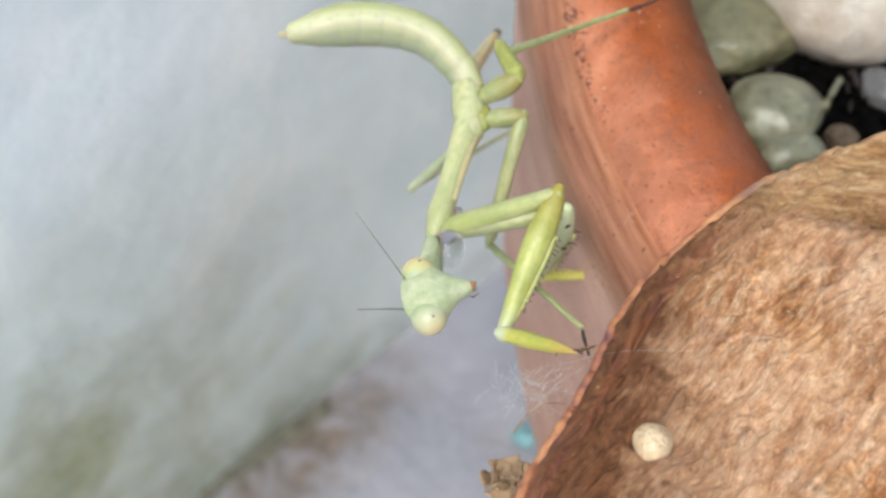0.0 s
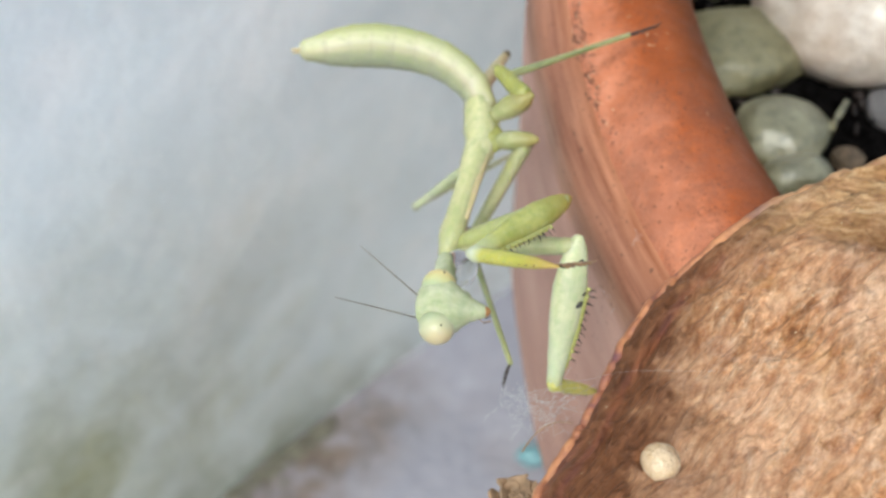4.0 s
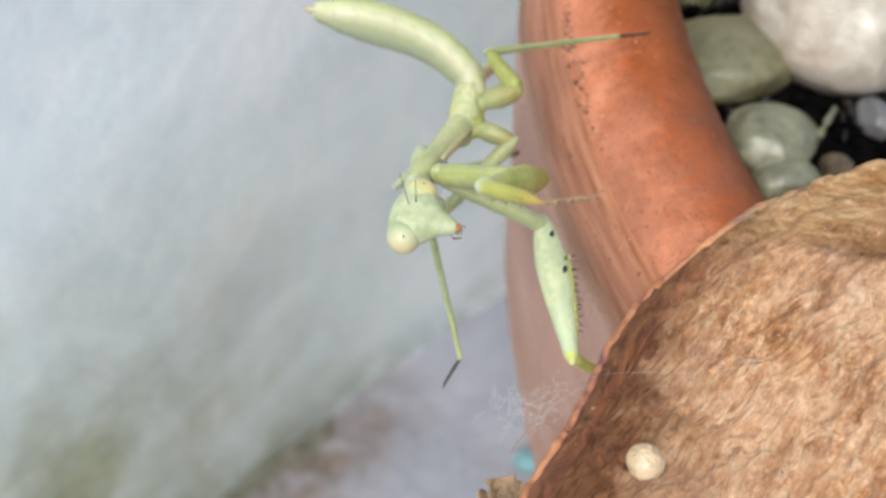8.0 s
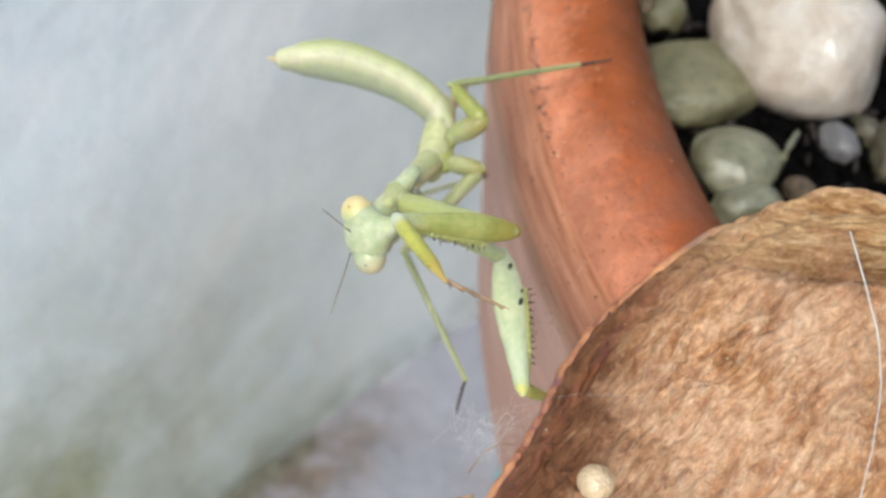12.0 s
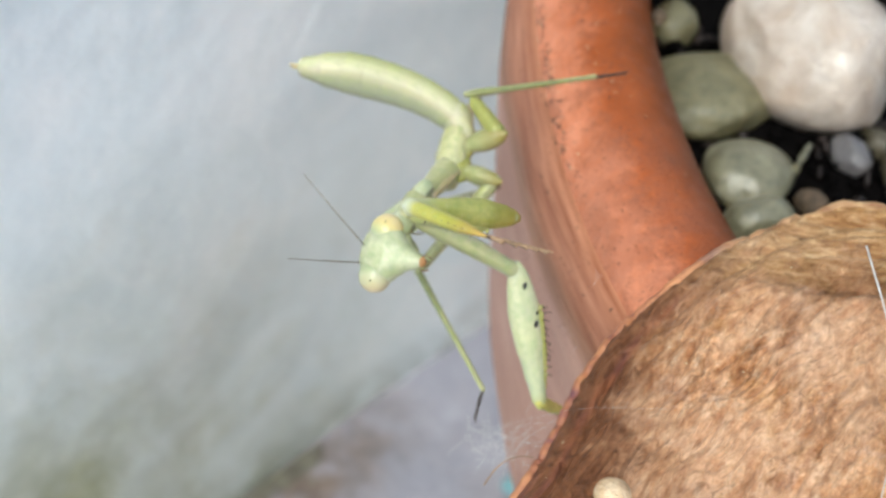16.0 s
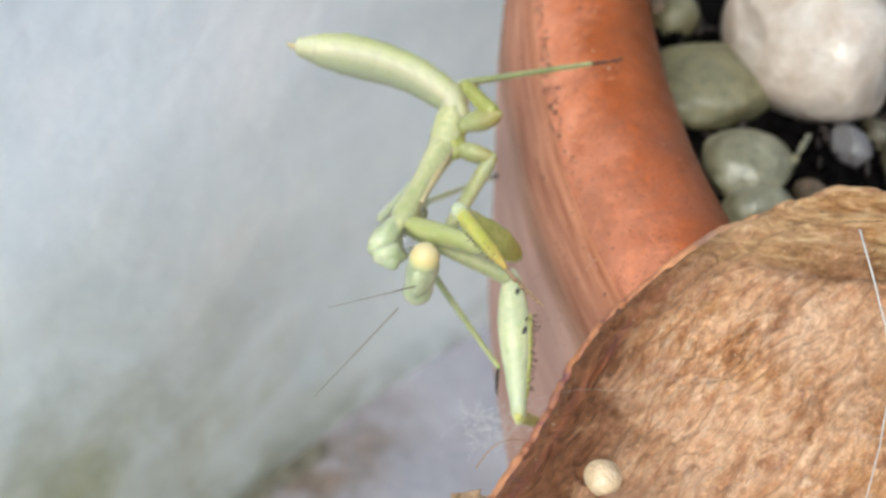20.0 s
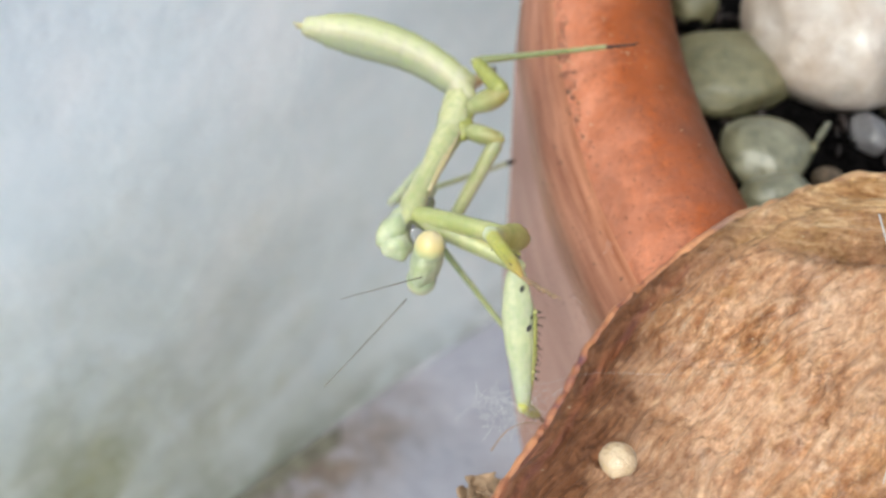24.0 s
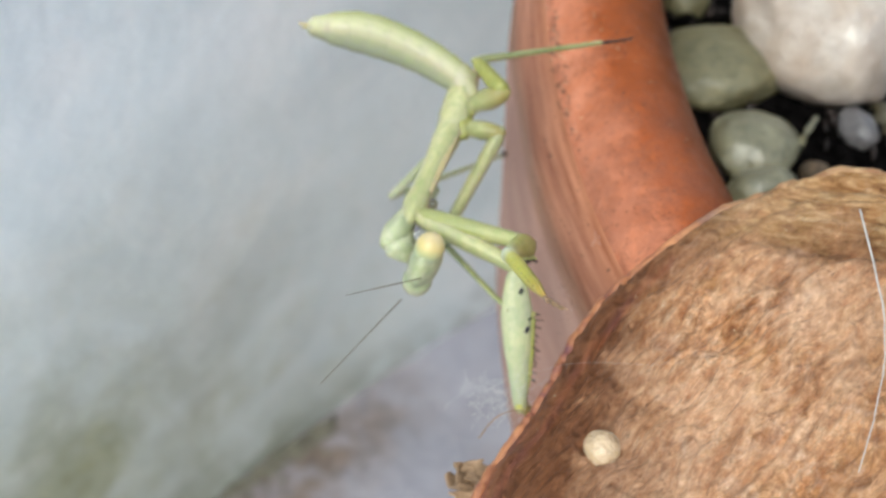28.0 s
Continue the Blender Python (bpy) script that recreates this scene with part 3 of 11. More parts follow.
def faceted(rx, ry, rz, seed, planes=11, soft=0.35):
    """A tumbled stone: a ball with some sides ground flatter."""
    bm = bmesh.new()
    bmesh.ops.create_icosphere(bm, subdivisions=5, radius=1)
    rng = random.Random(seed)
    cuts = []
    for _ in range(planes):
        d = Vector((rng.gauss(0, 1), rng.gauss(0, 1), rng.gauss(0, 0.8))).normalized()
        cuts.append((d, rng.uniform(0.74, 0.9)))
    for v in bm.verts:
        p = v.co.copy()
        for d, h in cuts:
            over = p.dot(d) - h
            if over > 0:
                p -= d * over * (1 - soft * 0.5)
        p *= 1 + 0.03 * noise.noise(p * 2.2 + Vector((seed, 0, 0))) + 0.012 * noise.noise(p * 7)
        v.co = Vector((p.x * rx, p.y * ry, p.z * rz)) * MM * 1.09
    return bm


def thread(points, radius, taper=1.0, sides=6):
    """A thin round strand through points given in millimetres."""
    bm = bmesh.new()
    pts = [Vector(p) for p in points]
    rings = []
    for n, p in enumerate(pts):
        d = (pts[min(n + 1, len(pts) - 1)] - pts[max(n - 1, 0)]).normalized()
        u = d.cross(Vector((0.31, 0.2, 0.93))).normalized()
        w = d.cross(u)
        r = radius * (1 + (taper - 1) * n / (len(pts) - 1))
        rings.append([bm.verts.new((p + r * (math.cos(a) * u + math.sin(a) * w)) * MM) for a in [2 * math.pi * i / sides for i in range(sides)]])
    for a, b in zip(rings, rings[1:]):
        for i in range(sides):
            bm.faces.new((a[i], a[(i + 1) % sides], b[(i + 1) % sides], b[i]))
    bm.faces.new(rings[0][::-1])
    bm.faces.new(rings[-1])
    return bm


# ---- setting: paving, wall ----
def build_ground():
    bm = bmesh.new()
    near = [-30, -3, -0.6, -0.3, 0, 0.15, 0.3, 0.6, 3, 30]
    grid = [[bm.verts.new((x, y, 0)) for x in near] for y in near]
    for a, b in zip(grid, grid[1:]):
        for i in range(len(near) - 1):
            bm.faces.new((a[i], a[i + 1], b[i + 1], b[i]))
    return tagged(part("ground", bm, GROUND, smooth=False), "worn lilac-grey paving stone under the pot", "ground", kind="structure")


WALL_A, WALL_B = Vector((-0.0666, 0.1428)), Vector((0.0172, 0.2216))
WALL_DIR = (WALL_B - WALL_A).normalized()
WALL_OUT = Vector((WALL_DIR.y, -WALL_DIR.x))


def build_wall():
    """Uneven limewashed wall, its foot ragged over the paving."""
    bm = bmesh.new()
    nx, nz = 180, 70
    half, h, thick = 2.2, 2.2, 0.12
    rows = []
    for j in range(nz + 1):
        z = h * (j / nz) ** 2.6
        row = []
        for i in range(nx + 1):
            u = 2 * i / nx - 1
            s = half * math.copysign(abs(u) ** 1.8, u)
            dip = 0.004 * noise.noise(Vector((s * 9, z * 9, 0))) + 0.0006 * noise.noise(Vector((s * 40, z * 40, 3)))
            foot = 0.006 * noise.noise(Vector((s * 45, 0, 7))) if j == 0 else 0
            row.append(bm.verts.new((s, dip - max(0, foot), z)))
        rows.append(row)
    for a, b in zip(rows, rows[1:]):
        for i in range(nx):
            bm.faces.new((a[i], a[i + 1], b[i + 1], b[i]))
    ends = [bm.verts.new((s, thick, z)) for s, z in ((-half, 0), (half, 0), (half, h), (-half, h))]
    bm.faces.new(ends[::-1])
    bm.faces.new((rows[-1][0], *rows[-1][1:], ends[2], ends[3]))
    for col, e0, e1 in ((0, ends[0], ends[3]), (nx, ends[1], ends[2])):
        bm.faces.new([r[col] for r in rows] + [e1, e0])
    bmesh.ops.recalc_face_normals(bm, faces=bm.faces)
    ob = part("wall_back", bm, WALL)
    ob.matrix_world = Matrix.Translation((WALL_A.x, WALL_A.y, -0.002)) @ Matrix.Rotation(math.atan2(WALL_DIR.y, WALL_DIR.x), 4, "Z")
    return tagged(ob, "pale limewashed wall with green algae near the paving", "wall", kind="structure")


build_ground()
build_wall()


def build_wall_foot_dirt():
    """Flat dark moss pads and crumbs along the foot of the wall."""
    rng = random.Random(4)
    bm = bmesh.new()
    slope = math.atan2(WALL_DIR.y, WALL_DIR.x)
    for n in range(150):
        wide = n % 3 == 0
        s = rng.gauss(0.030, 0.020) if rng.random() < 0.7 else rng.uniform(-0.10, 0.06)
        s = min(s, 0.085 - s)
        p = WALL_A + WALL_DIR * s + WALL_OUT * abs(rng.gauss(0, 0.0025))
        r = rng.uniform(0.0005, 0.0013)
        m = Matrix.Translation((p.x, p.y, rng.random() ** 2 * 0.0012)) @ Matrix.Rotation(slope + rng.gauss(0, 0.3), 4, "Z")
        m = m @ Matrix.Diagonal((r * (rng.uniform(2.5, 5) if wide else rng.uniform(0.7, 1.4)), r, r * 0.3, 1))
        bmesh.ops.create_icosphere(bm, subdivisions=2, radius=1, matrix=m)
    return tagged(part("moss_crumbs", bm, MOSS), "dark moss and soil crumbs along the wall foot", "moss", kind="stuff")


build_wall_foot_dirt()

# ---- the pot ----
POT = Vector((0.140, 0.100))
RIM = 0.2061


def lathe(profile, steps, start=0.0, end=2 * math.pi, wob=0.0):
    bm = bmesh.new()
    rings = []
    full = abs(end - start - 2 * math.pi) < 1e-6
    count = steps if full else steps + 1
    for i in range(count):
        a = start + (end - start) * i / steps
        ring = []
        for r, z in profile:
            k = wob * noise.noise(Vector((math.cos(a) * 6, math.sin(a) * 6, z * 60)))
            ring.append(bm.verts.new(((r + k) * math.cos(a), (r + k) * math.sin(a), z + k * 0.6)))
        rings.append(ring)
    for i in range(steps):
        a, b = rings[i], rings[(i + 1) % count]
        for j in range(len(profile) - 1):
            bm.faces.new((a[j], b[j], b[j + 1], a[j + 1]))
    return bm


def build_pot():
    pot = empty("plant_pot", (POT.x, POT.y, 0))
    z = RIM
    # lip: rounded bead from the inside over the top to the outside
    lip = []
    for n in range(25):
        a = math.pi * (1.18 - 1.32 * n / 24)
        lip.append((0.1210 + 0.0071 * math.copysign(abs(math.cos(a)) ** 0.96, math.cos(a)), z - 0.0062 + 0.0070 * math.copysign(abs(math.sin(a)) ** 0.94, math.sin(a))))
    lip = [(0.1135, z - 0.030)] + lip + [(0.1272, z - 0.0085)]
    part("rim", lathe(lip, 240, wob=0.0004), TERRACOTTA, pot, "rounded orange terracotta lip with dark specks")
    collar = [(0.1250, z - 0.0022), (0.1264, z - 0.0027), (0.1282, z - 0.0041), (0.1300, z - 0.0056), (0.1308, z - 0.0066), (0.1312, z - 0.0085), (0.1314, z - 0.014), (0.1314, z - 0.035), (0.1312, z - 0.054), (0.1308, z - 0.057), (0.1296, z - 0.058), (0.1230, z - 0.058)]
    part("collar", lathe(collar, 240, wob=0.0004), COLLAR, pot, "weathered side band with turning marks and pale bloom")
    body = [(0.1240, z - 0.0570), (0.1225, z - 0.075), (0.1120, 0.06), (0.1000, 0.004), (0.0980, 0.0), (0.03, 0.0), (0.03, 0.006), (0.092, 0.008), (0.1040, 0.06), (0.1130, z - 0.029)]
    part("pot_body", lathe(body, 120, wob=0.0004), COLLAR, pot)
    for name, mat, count, lo, hi, sd in (("mineral_glints", GLINT, 260, 0.04, 0.10, 3), ("dark_grit", GRIT, 760, 0.035, 0.125, 8)):
        rng = random.Random(sd)
        bm = bmesh.new()
        for n in range(count):
            ang = math.pi + rng.uniform(-0.35, 0.45)
            band = rng.random()
            d = rng.gauss(0.05, 0.3) if band < 0.4 else rng.gauss(0.885, 0.045)
            d = max(-0.95, min(0.97, d))
            r = 0.1210 + 0.0071 * d
            h = RIM - 0.0062 + 0.0070 * (1 - abs(d) ** (2 / 0.96)) ** 0.47 if abs(d) < 1 else RIM - 0.006
            size = rng.uniform(lo, hi) * MM * (1.2 if band >= 0.4 and mat is GRIT else 0.85)
            m = Matrix.Translation((r * math.cos(ang), r * math.sin(ang), h)) @ Matrix.Rotation(rng.uniform(0, 6), 4, "Z") @ Matrix.Diagonal((size, size * rng.uniform(1, 2.2), size * 0.6, 1))
            bmesh.ops.create_icosphere(bm, subdivisions=1, radius=1, matrix=m)
        grains = part(name, bm, mat, pot)
        grains["kind"] = "stuff"
    return tagged(pot, "orange terracotta plant pot with a thick rounded rim", "plant pot")


pot = build_pot()

# ---- soil and pebbles in the pot ----
SOIL_Z = RIM - 0.023


def build_soil():
    rng = random.Random(11)
    bm = bmesh.new()
    n = 90
    size = 0.113
    grid = {}
    for j in range(n + 1):
        for i in range(n + 1):
            x, y = -size + 2 * size * i / n, -size + 2 * size * j / n
            if x * x + y * y <= (size + 0.002) ** 2:
                h = 0.002 * noise.noise(Vector((x * 60, y * 60, 0))) + 0.0012 * noise.noise(Vector((x * 260, y * 260, 1)))
                grid[i, j] = bm.verts.new((x, y, h))
    for (i, j), v in grid.items():
        q = [grid.get(k) for k in ((i, j), (i + 1, j), (i + 1, j + 1), (i, j + 1))]
        if all(q):
            bm.faces.new(q)
    ob = part("soil", bm, SOIL)
    ob.location = (POT.x, POT.y, SOIL_Z)
    tagged(ob, "dark moist potting soil inside the pot", "soil", kind="stuff")
    bm = bmesh.new()
    for k in range(900):
        x, y = rng.uniform(0.026, 0.075), rng.uniform(0.066, 0.125)
        r = rng.uniform(0.0003, 0.0013)
        m = Matrix.Translation((x, y, SOIL_Z + rng.uniform(0, 0.0015))) @ Euler([rng.uniform(0, 6) for _ in range(3)]).to_matrix().to_4x4() @ Matrix.Diagonal((r, r * rng.uniform(0.5, 1.2), r * 0.6, 1))
        bmesh.ops.create_icosphere(bm, subdivisions=1, radius=1, matrix=m)
    tagged(part("soil_crumbs", bm, SOIL, smooth=False), "black crumbs of soil", "soil", kind="stuff")
    bm = bmesh.new()
    for k in range(170):
        x, y = rng.uniform(0.030, 0.072), rng.uniform(0.082, 0.128)
        r = rng.uniform(0.0002, 0.0007)
        m = Matrix.Translation((x, y, SOIL_Z + rng.uniform(0.0008, 0.0022))) @ Euler([rng.uniform(0, 6) for _ in range(3)]).to_matrix().to_4x4() @ Matrix.Diagonal((r, r * rng.uniform(0.4, 1.0), r * rng.uniform(1, 3), 1))
        bmesh.ops.create_icosphere(bm, subdivisions=1, radius=1, matrix=m)
    tagged(part("bark_bits", bm, HUMUS), "reddish brown bits of bark in the soil", "soil", kind="stuff")


build_soil()


def pebble(label, mat, at, size, turn, seed, rough=0.08, fine=0.01, name="pebble"):
    ob = part(name, faceted(*size, seed, 6 + int(60 * rough), 0.9 - 4 * rough), mat)
    ob.location = [c * MM for c in at]
    ob.rotation_euler = [radians(a) for a in turn]
    return tagged(ob, label, "pebble", "pebbles on the soil")


pebble('smooth grey-green pebble on dark soil', GREEN_STONE, (36.4, 111.3, 185.7), (7.6, 8.1, 3.4), (0, 0, 20), 1, 0.05)
pebble('shiny pale grey-green pebble beside the pot rim', PALE_STONE, (38.7, 95.7, 185.7), (5.4, 5.2, 3.4), (0, 0, -15), 2, 0.06)
pebble('pale grey-green pebble half under the dried leaf', PALE_STONE, (38.7, 87.8, 185.7), (4.1, 2.9, 3.4), (0, 0, 10), 3, 0.05)
pebble('small grey-green pebble against the pot rim', GREEN_STONE, (34.2, 127.9, 184.4), (3.2, 4.0, 3.0), (0, 0, 0), 4, 0.06)
pebble('large white quartz pebble with tan stains', WHITE_STONE, (49.9, 115.4, 189.3), (10.0, 12.0, 8.2), (0, 0, 35), 9, 0.04)
pebble('small blue-white quartz chip on dark soil', BLUE_STONE, (52.8, 100.9, 184.6), (2.1, 3.0, 2.0), (10, 0, 30), 6, 0.08)
pebble('tan elongated pebble on dark soil', TAN_STONE, (59.2, 99.7, 185.1), (2.4, 5.9, 2.6), (0, 0, -25), 7, 0.06)
pebble('small olive-brown pebble beside the white stone', TAN_STONE, (56.9, 103.9, 183.9), (2.0, 2.7, 1.8), (0, 0, 20), 11, 0.08)
pebble('small brown chip of bark on dark soil', BARK, (46.2, 92.7, 184.3), (1.9, 1.8, 1.6), (0, 0, 0), 8, 0.20, name='bark_chip')

# ---- the dry leaf that lies over the rim ----
LEAF_C = (30.14, 33.92)
LEAF_WAVES = ((0.0028, 0.0140), (0.0037, 0.0012), (-0.0055, -0.0020), (-0.0077, 0.0037), (0.0, 0.0039), (0.0026, -0.0055), (-0.0068, -0.0071), (-0.0079, 0.0135))


def leaf_height(x, y):
    """Height of the leaf's lower sheet, in millimetres over the rim's zero, at a place of the plan in millimetres."""
    return -83.5 + 0.1818 * x + 0.1822 * y + 275.0


def rim_height(x, y):
    """Top of the pot's lip under a place of the plan, millimetres; far below beside the lip."""
    d = (math.hypot(x - 140, y - 100) - 120.7) / 6.9
    return 199.9 + 7.2 * math.sqrt(1 - d * d) if abs(d) < 1 else 199.9 - 9 * (abs(d) - 1)


def leaf_place(f, t):
    """Place on the leaf, in millimetres, at the share f of the way to its edge in the direction t."""
    a_, b_, th, n_ = 23.85, 34.05, 2.6177, 2.18
    u, v = math.cos(t), math.sin(t)
    r = 1 / (abs(u / a_) ** n_ + abs(v / b_) ** n_) ** (1 / n_)
    r *= 1.0 + 0.012 * noise.noise(Vector((u * 5, v * 5, 2))) + 0.006 * noise.noise(Vector((u * 18, v * 18, 5))) + 0.002 * noise.noise(Vector((u * 48, v * 48, 8)))
    for k, (c, d) in enumerate(LEAF_WAVES):
        r *= 1 + c * math.cos((k + 1) * t) + d * math.sin((k + 1) * t)
    lx, ly = r * f * u, r * f * v
    x = LEAF_C[0] + lx * math.cos(th) - ly * math.sin(th)
    y = LEAF_C[1] + lx * math.sin(th) + ly * math.cos(th)
    z = leaf_height(x, y) + 2.0 * (1 - f ** 2.2)
    h = rim_height(x, y) + 0.5
    z = 0.5 * (z + h + math.sqrt((z - h) ** 2 + 4.0)) - 0.3
    z -= 0.7 * max(0, (f - 0.96) / 0.04) ** 2
    edge_fold = 0.75 + 0.5 * noise.noise(Vector((math.cos(t) * 3, math.sin(t) * 3, 9)))
    z += edge_fold * (0.45 * math.exp(-((f - 0.955) / 0.022) ** 2) - 0.6 * math.exp(-((f - 0.905) / 0.018) ** 2))
    # folds along the back edge, with a groove before them
    band = y + 0.12 * (x - 38) - 58.0
    side = min(1, max(0, (x - 20) / 10))
    deep = min(1, max(0, (x - 27) / 9))
    z += 1.1 * math.exp(-((band - 3.6) / 2.0) ** 2) * side - 2.0 * math.exp(-((band - 0.5 * noise.noise(Vector((x * 0.3, 0, 4)))) / 1.3) ** 2) * deep
    # wrinkles of several sizes, drawn out along the leaf; straight fibres near the back edge
    p = Vector((x, y, 0))
    q = Matrix.Rotation(radians(-47), 3, "Z") @ p
    q = Vector((q.x * 0.24, q.y, 0))
    q += Vector((noise.noise(p * 0.25), noise.noise(p * 0.25 + Vector((9, 0, 0))), 0)) * 1.2
    fib = min(1, max(0, (band + 0.5) / 2.5)) * side
    calm = 1 - 0.75 * fib
    z += 0.40 * noise.noise(q * 0.2) + calm * 0.26 * (1 - 2.2 * abs(noise.noise(q * 0.40)))
    z += calm * (0.42 * (1 - 2.2 * abs(noise.noise(q * 0.95 + Vector((7, 3, 0))))) + 0.28 * (1 - 2 * abs(noise.noise(q * 2.1))) + 0.06 * (1 - 2 * abs(noise.noise(q * 4.2))))
    z += fib * (0.75 * noise.noise(Vector((x * 0.09, band * 1.2, 3))) + 0.34 * noise.noise(Vector((x * 0.15, band * 3.4, 8))))
    z += 0.04 * noise.noise(p * 4.4)
    return x, y, z


def build_leaf():
    leaf = empty("dry_leaf", (0.030, 0.050, 0.205))
    bm = bmesh.new()
    margin = bm.loops.layers.float_color.new("margin")
    rings, steps = 190, 520
    top, edge, stain_and_shade, straw = [], {}, {}, {}
    for j in range(rings + 1):
        f = (j / rings) ** 0.7
        row = []
        for i in range(steps):
            x, y, z = leaf_place(f, 2 * math.pi * i / steps)
            row.append(bm.verts.new((x * MM, y * MM, z * MM)))
            edge[row[-1]] = f + 0.022 * noise.noise(Vector((x, y, 0)) * 0.16)
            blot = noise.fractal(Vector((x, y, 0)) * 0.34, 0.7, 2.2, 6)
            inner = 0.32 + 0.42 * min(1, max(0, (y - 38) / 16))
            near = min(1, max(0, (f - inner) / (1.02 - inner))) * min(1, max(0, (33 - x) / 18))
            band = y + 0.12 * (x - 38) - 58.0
            # Shade in the back groove, painted as a dark band along it.
            crease_shade = 0.85 * math.exp(-((band - 0.6) / 2.2) ** 2) * min(1, max(0, (x - 27) / 9)) * (1 + blot)
            stain_and_shade[row[-1]] = min(0.93, max(0, crease_shade, near ** 1.1 * (1.6 + 0.6 * blot) + 0.10 * blot))
            straw[row[-1]] = min(0.72, max(0, (y + 0.12 * (x - 38) - 56.0) / 8 + 0.35 * blot)) * min(1, max(0, (x - 18) / 9))
            if j == 0:
                break
        top.append(row)
    first, start = top[0][0], top[1]
    for i in range(steps):
        bm.faces.new((first, start[i], start[(i + 1) % steps]))
    for a, b in zip(top[1:], top[2:]):
        for i in range(steps):
            k = (i + 1) % steps
            bm.faces.new((a[i], b[i], b[k], a[k]))
    for face in bm.faces:
        for loop in face.loops:
            low = min(1, max(0, (0.056 - loop.vert.co.y) / 0.020)) * min(1, max(0, (0.012 - loop.vert.co.x) / 0.005))
            e = 0.42 * math.exp(-((edge[loop.vert] - 0.925) / 0.013) ** 2) * (1 if loop.vert.co.x < 0.022 else 0.25)
            e = max(e, 0.8 * low * min(1, max(0, (edge[loop.vert] - 0.95) / 0.02)))
            loop[margin] = (e, stain_and_shade[loop.vert], straw[loop.vert], 1)
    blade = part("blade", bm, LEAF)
    solid = blade.modifiers.new("thickness", "SOLIDIFY")
    solid.thickness = 0.0005
    solid.offset = -1
    rim = [leaf_place(0.998, 2 * math.pi * i / 420) for i in range(421)]
    margin_roll = part("margin", thread([(x, y, z - 0.15) for x, y, z in rim], 0.46, 1.0, 10), LEAF_EDGE, None, "dark reddish rolled leaf margin")
    rng = random.Random(12)
    # Tiny pale beads stand in for the bright glints on the leaf.
    bm = bmesh.new()
    for _ in range(130):
        x, y, z = leaf_place(math.sqrt(rng.random()) * 0.97, rng.uniform(0, 2 * math.pi))
        r = rng.uniform(0.03, 0.08)
        bmesh.ops.create_icosphere(bm, subdivisions=1, radius=r * MM, matrix=Matrix.Translation((x * MM, y * MM, (z + 0.3 * r) * MM)))
    grains = part("mineral_glints", bm, GLINT)
    grains["kind"] = "stuff"
    for ob in (blade, margin_roll, grains):
        ob.parent = leaf
        ob.matrix_parent_inverse = Matrix.Translation(leaf.location).inverted()
    return tagged(leaf, "dried brown wrinkled leaf lying over the pot rim", "leaf")


leaf = build_leaf()


def on_leaf(x, y, over=0.0):
    z = leaf_height(x, y) + 1.2
    h = rim_height(x, y) + 0.9
    return (x * MM, y * MM, (0.5 * (z + h + math.sqrt((z - h) ** 2 + 4.0)) - 0.3 + over) * MM)


seed = part("seed", lump(1.5, 1.55, 1.25, 3, 0.04, 1.2, 3), CREAM)
seed.location = on_leaf(15.4, 41.7, 0.4)
tagged(seed, "small round cream seed on the dried leaf", "seed")

# ---- the praying mantis ----
BASE = Vector((0.004, 0.090, 0.195))
mantis = empty("praying_mantis", BASE)
tagged(mantis, "slender pale green praying mantis nymph clinging to the pot", "insect")


def aim(start, way, side):
    """A pose with z along way and x towards side."""
    z = Vector(way).normalized()
    x = Vector(side)
    x = (x - z * x.dot(z)).normalized()
    y = z.cross(x)
    m = Matrix((x, y, z)).transposed().to_4x4()
    m.translation = Vector(start) * MM
    return m


def limb(name, keys, mat, n=14, sides=14, label="", wobble=0.05):
    body = smooth_sections(keys, n)
    for end, way in ((0, -1), (-1, 1)):
        z, rx, ry, *off = body[end]
        tips = [(z + way * r * min(rx, ry), rx * k, ry * k, *off) for r, k in ((0.35, 0.86), (0.6, 0.6), (0.72, 0.22))]
        body = tips[::-1] + body if end == 0 else body + tips
    return part(name, loft(body, sides, None, True, wobble), mat, mantis, label)


ABDOMEN = []
LA = 1.93
girth = [1.45, 1.70, 1.86, 1.98, 2.08, 2.18, 2.24, 2.16, 1.80, 1.15]
for n in range(9):
    a, b = girth[n], girth[n + 1]
    keys = [(-0.5, a * 0.965, a * 0.88), (0.1, a * 0.985, a * 0.90), (LA * 0.5, (a + b) / 2 * 0.998, (a + b) / 2 * 0.913), (LA, b * 1.006, b * 0.923), (LA + 0.22, b * 0.996, b * 0.914)]
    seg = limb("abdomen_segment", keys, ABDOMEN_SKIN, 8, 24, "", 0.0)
    ABDOMEN.append(seg)
for s in (-1, 1):
    c = part("cercus", thread([(0.4 * s, 0, LA - 0.1), (0.62 * s, 0, LA + 0.8), (0.75 * s, 0, LA + 1.7)], 0.30, 0.3), TAN_SKIN, ABDOMEN[-1], "tiny tan tail feeler")

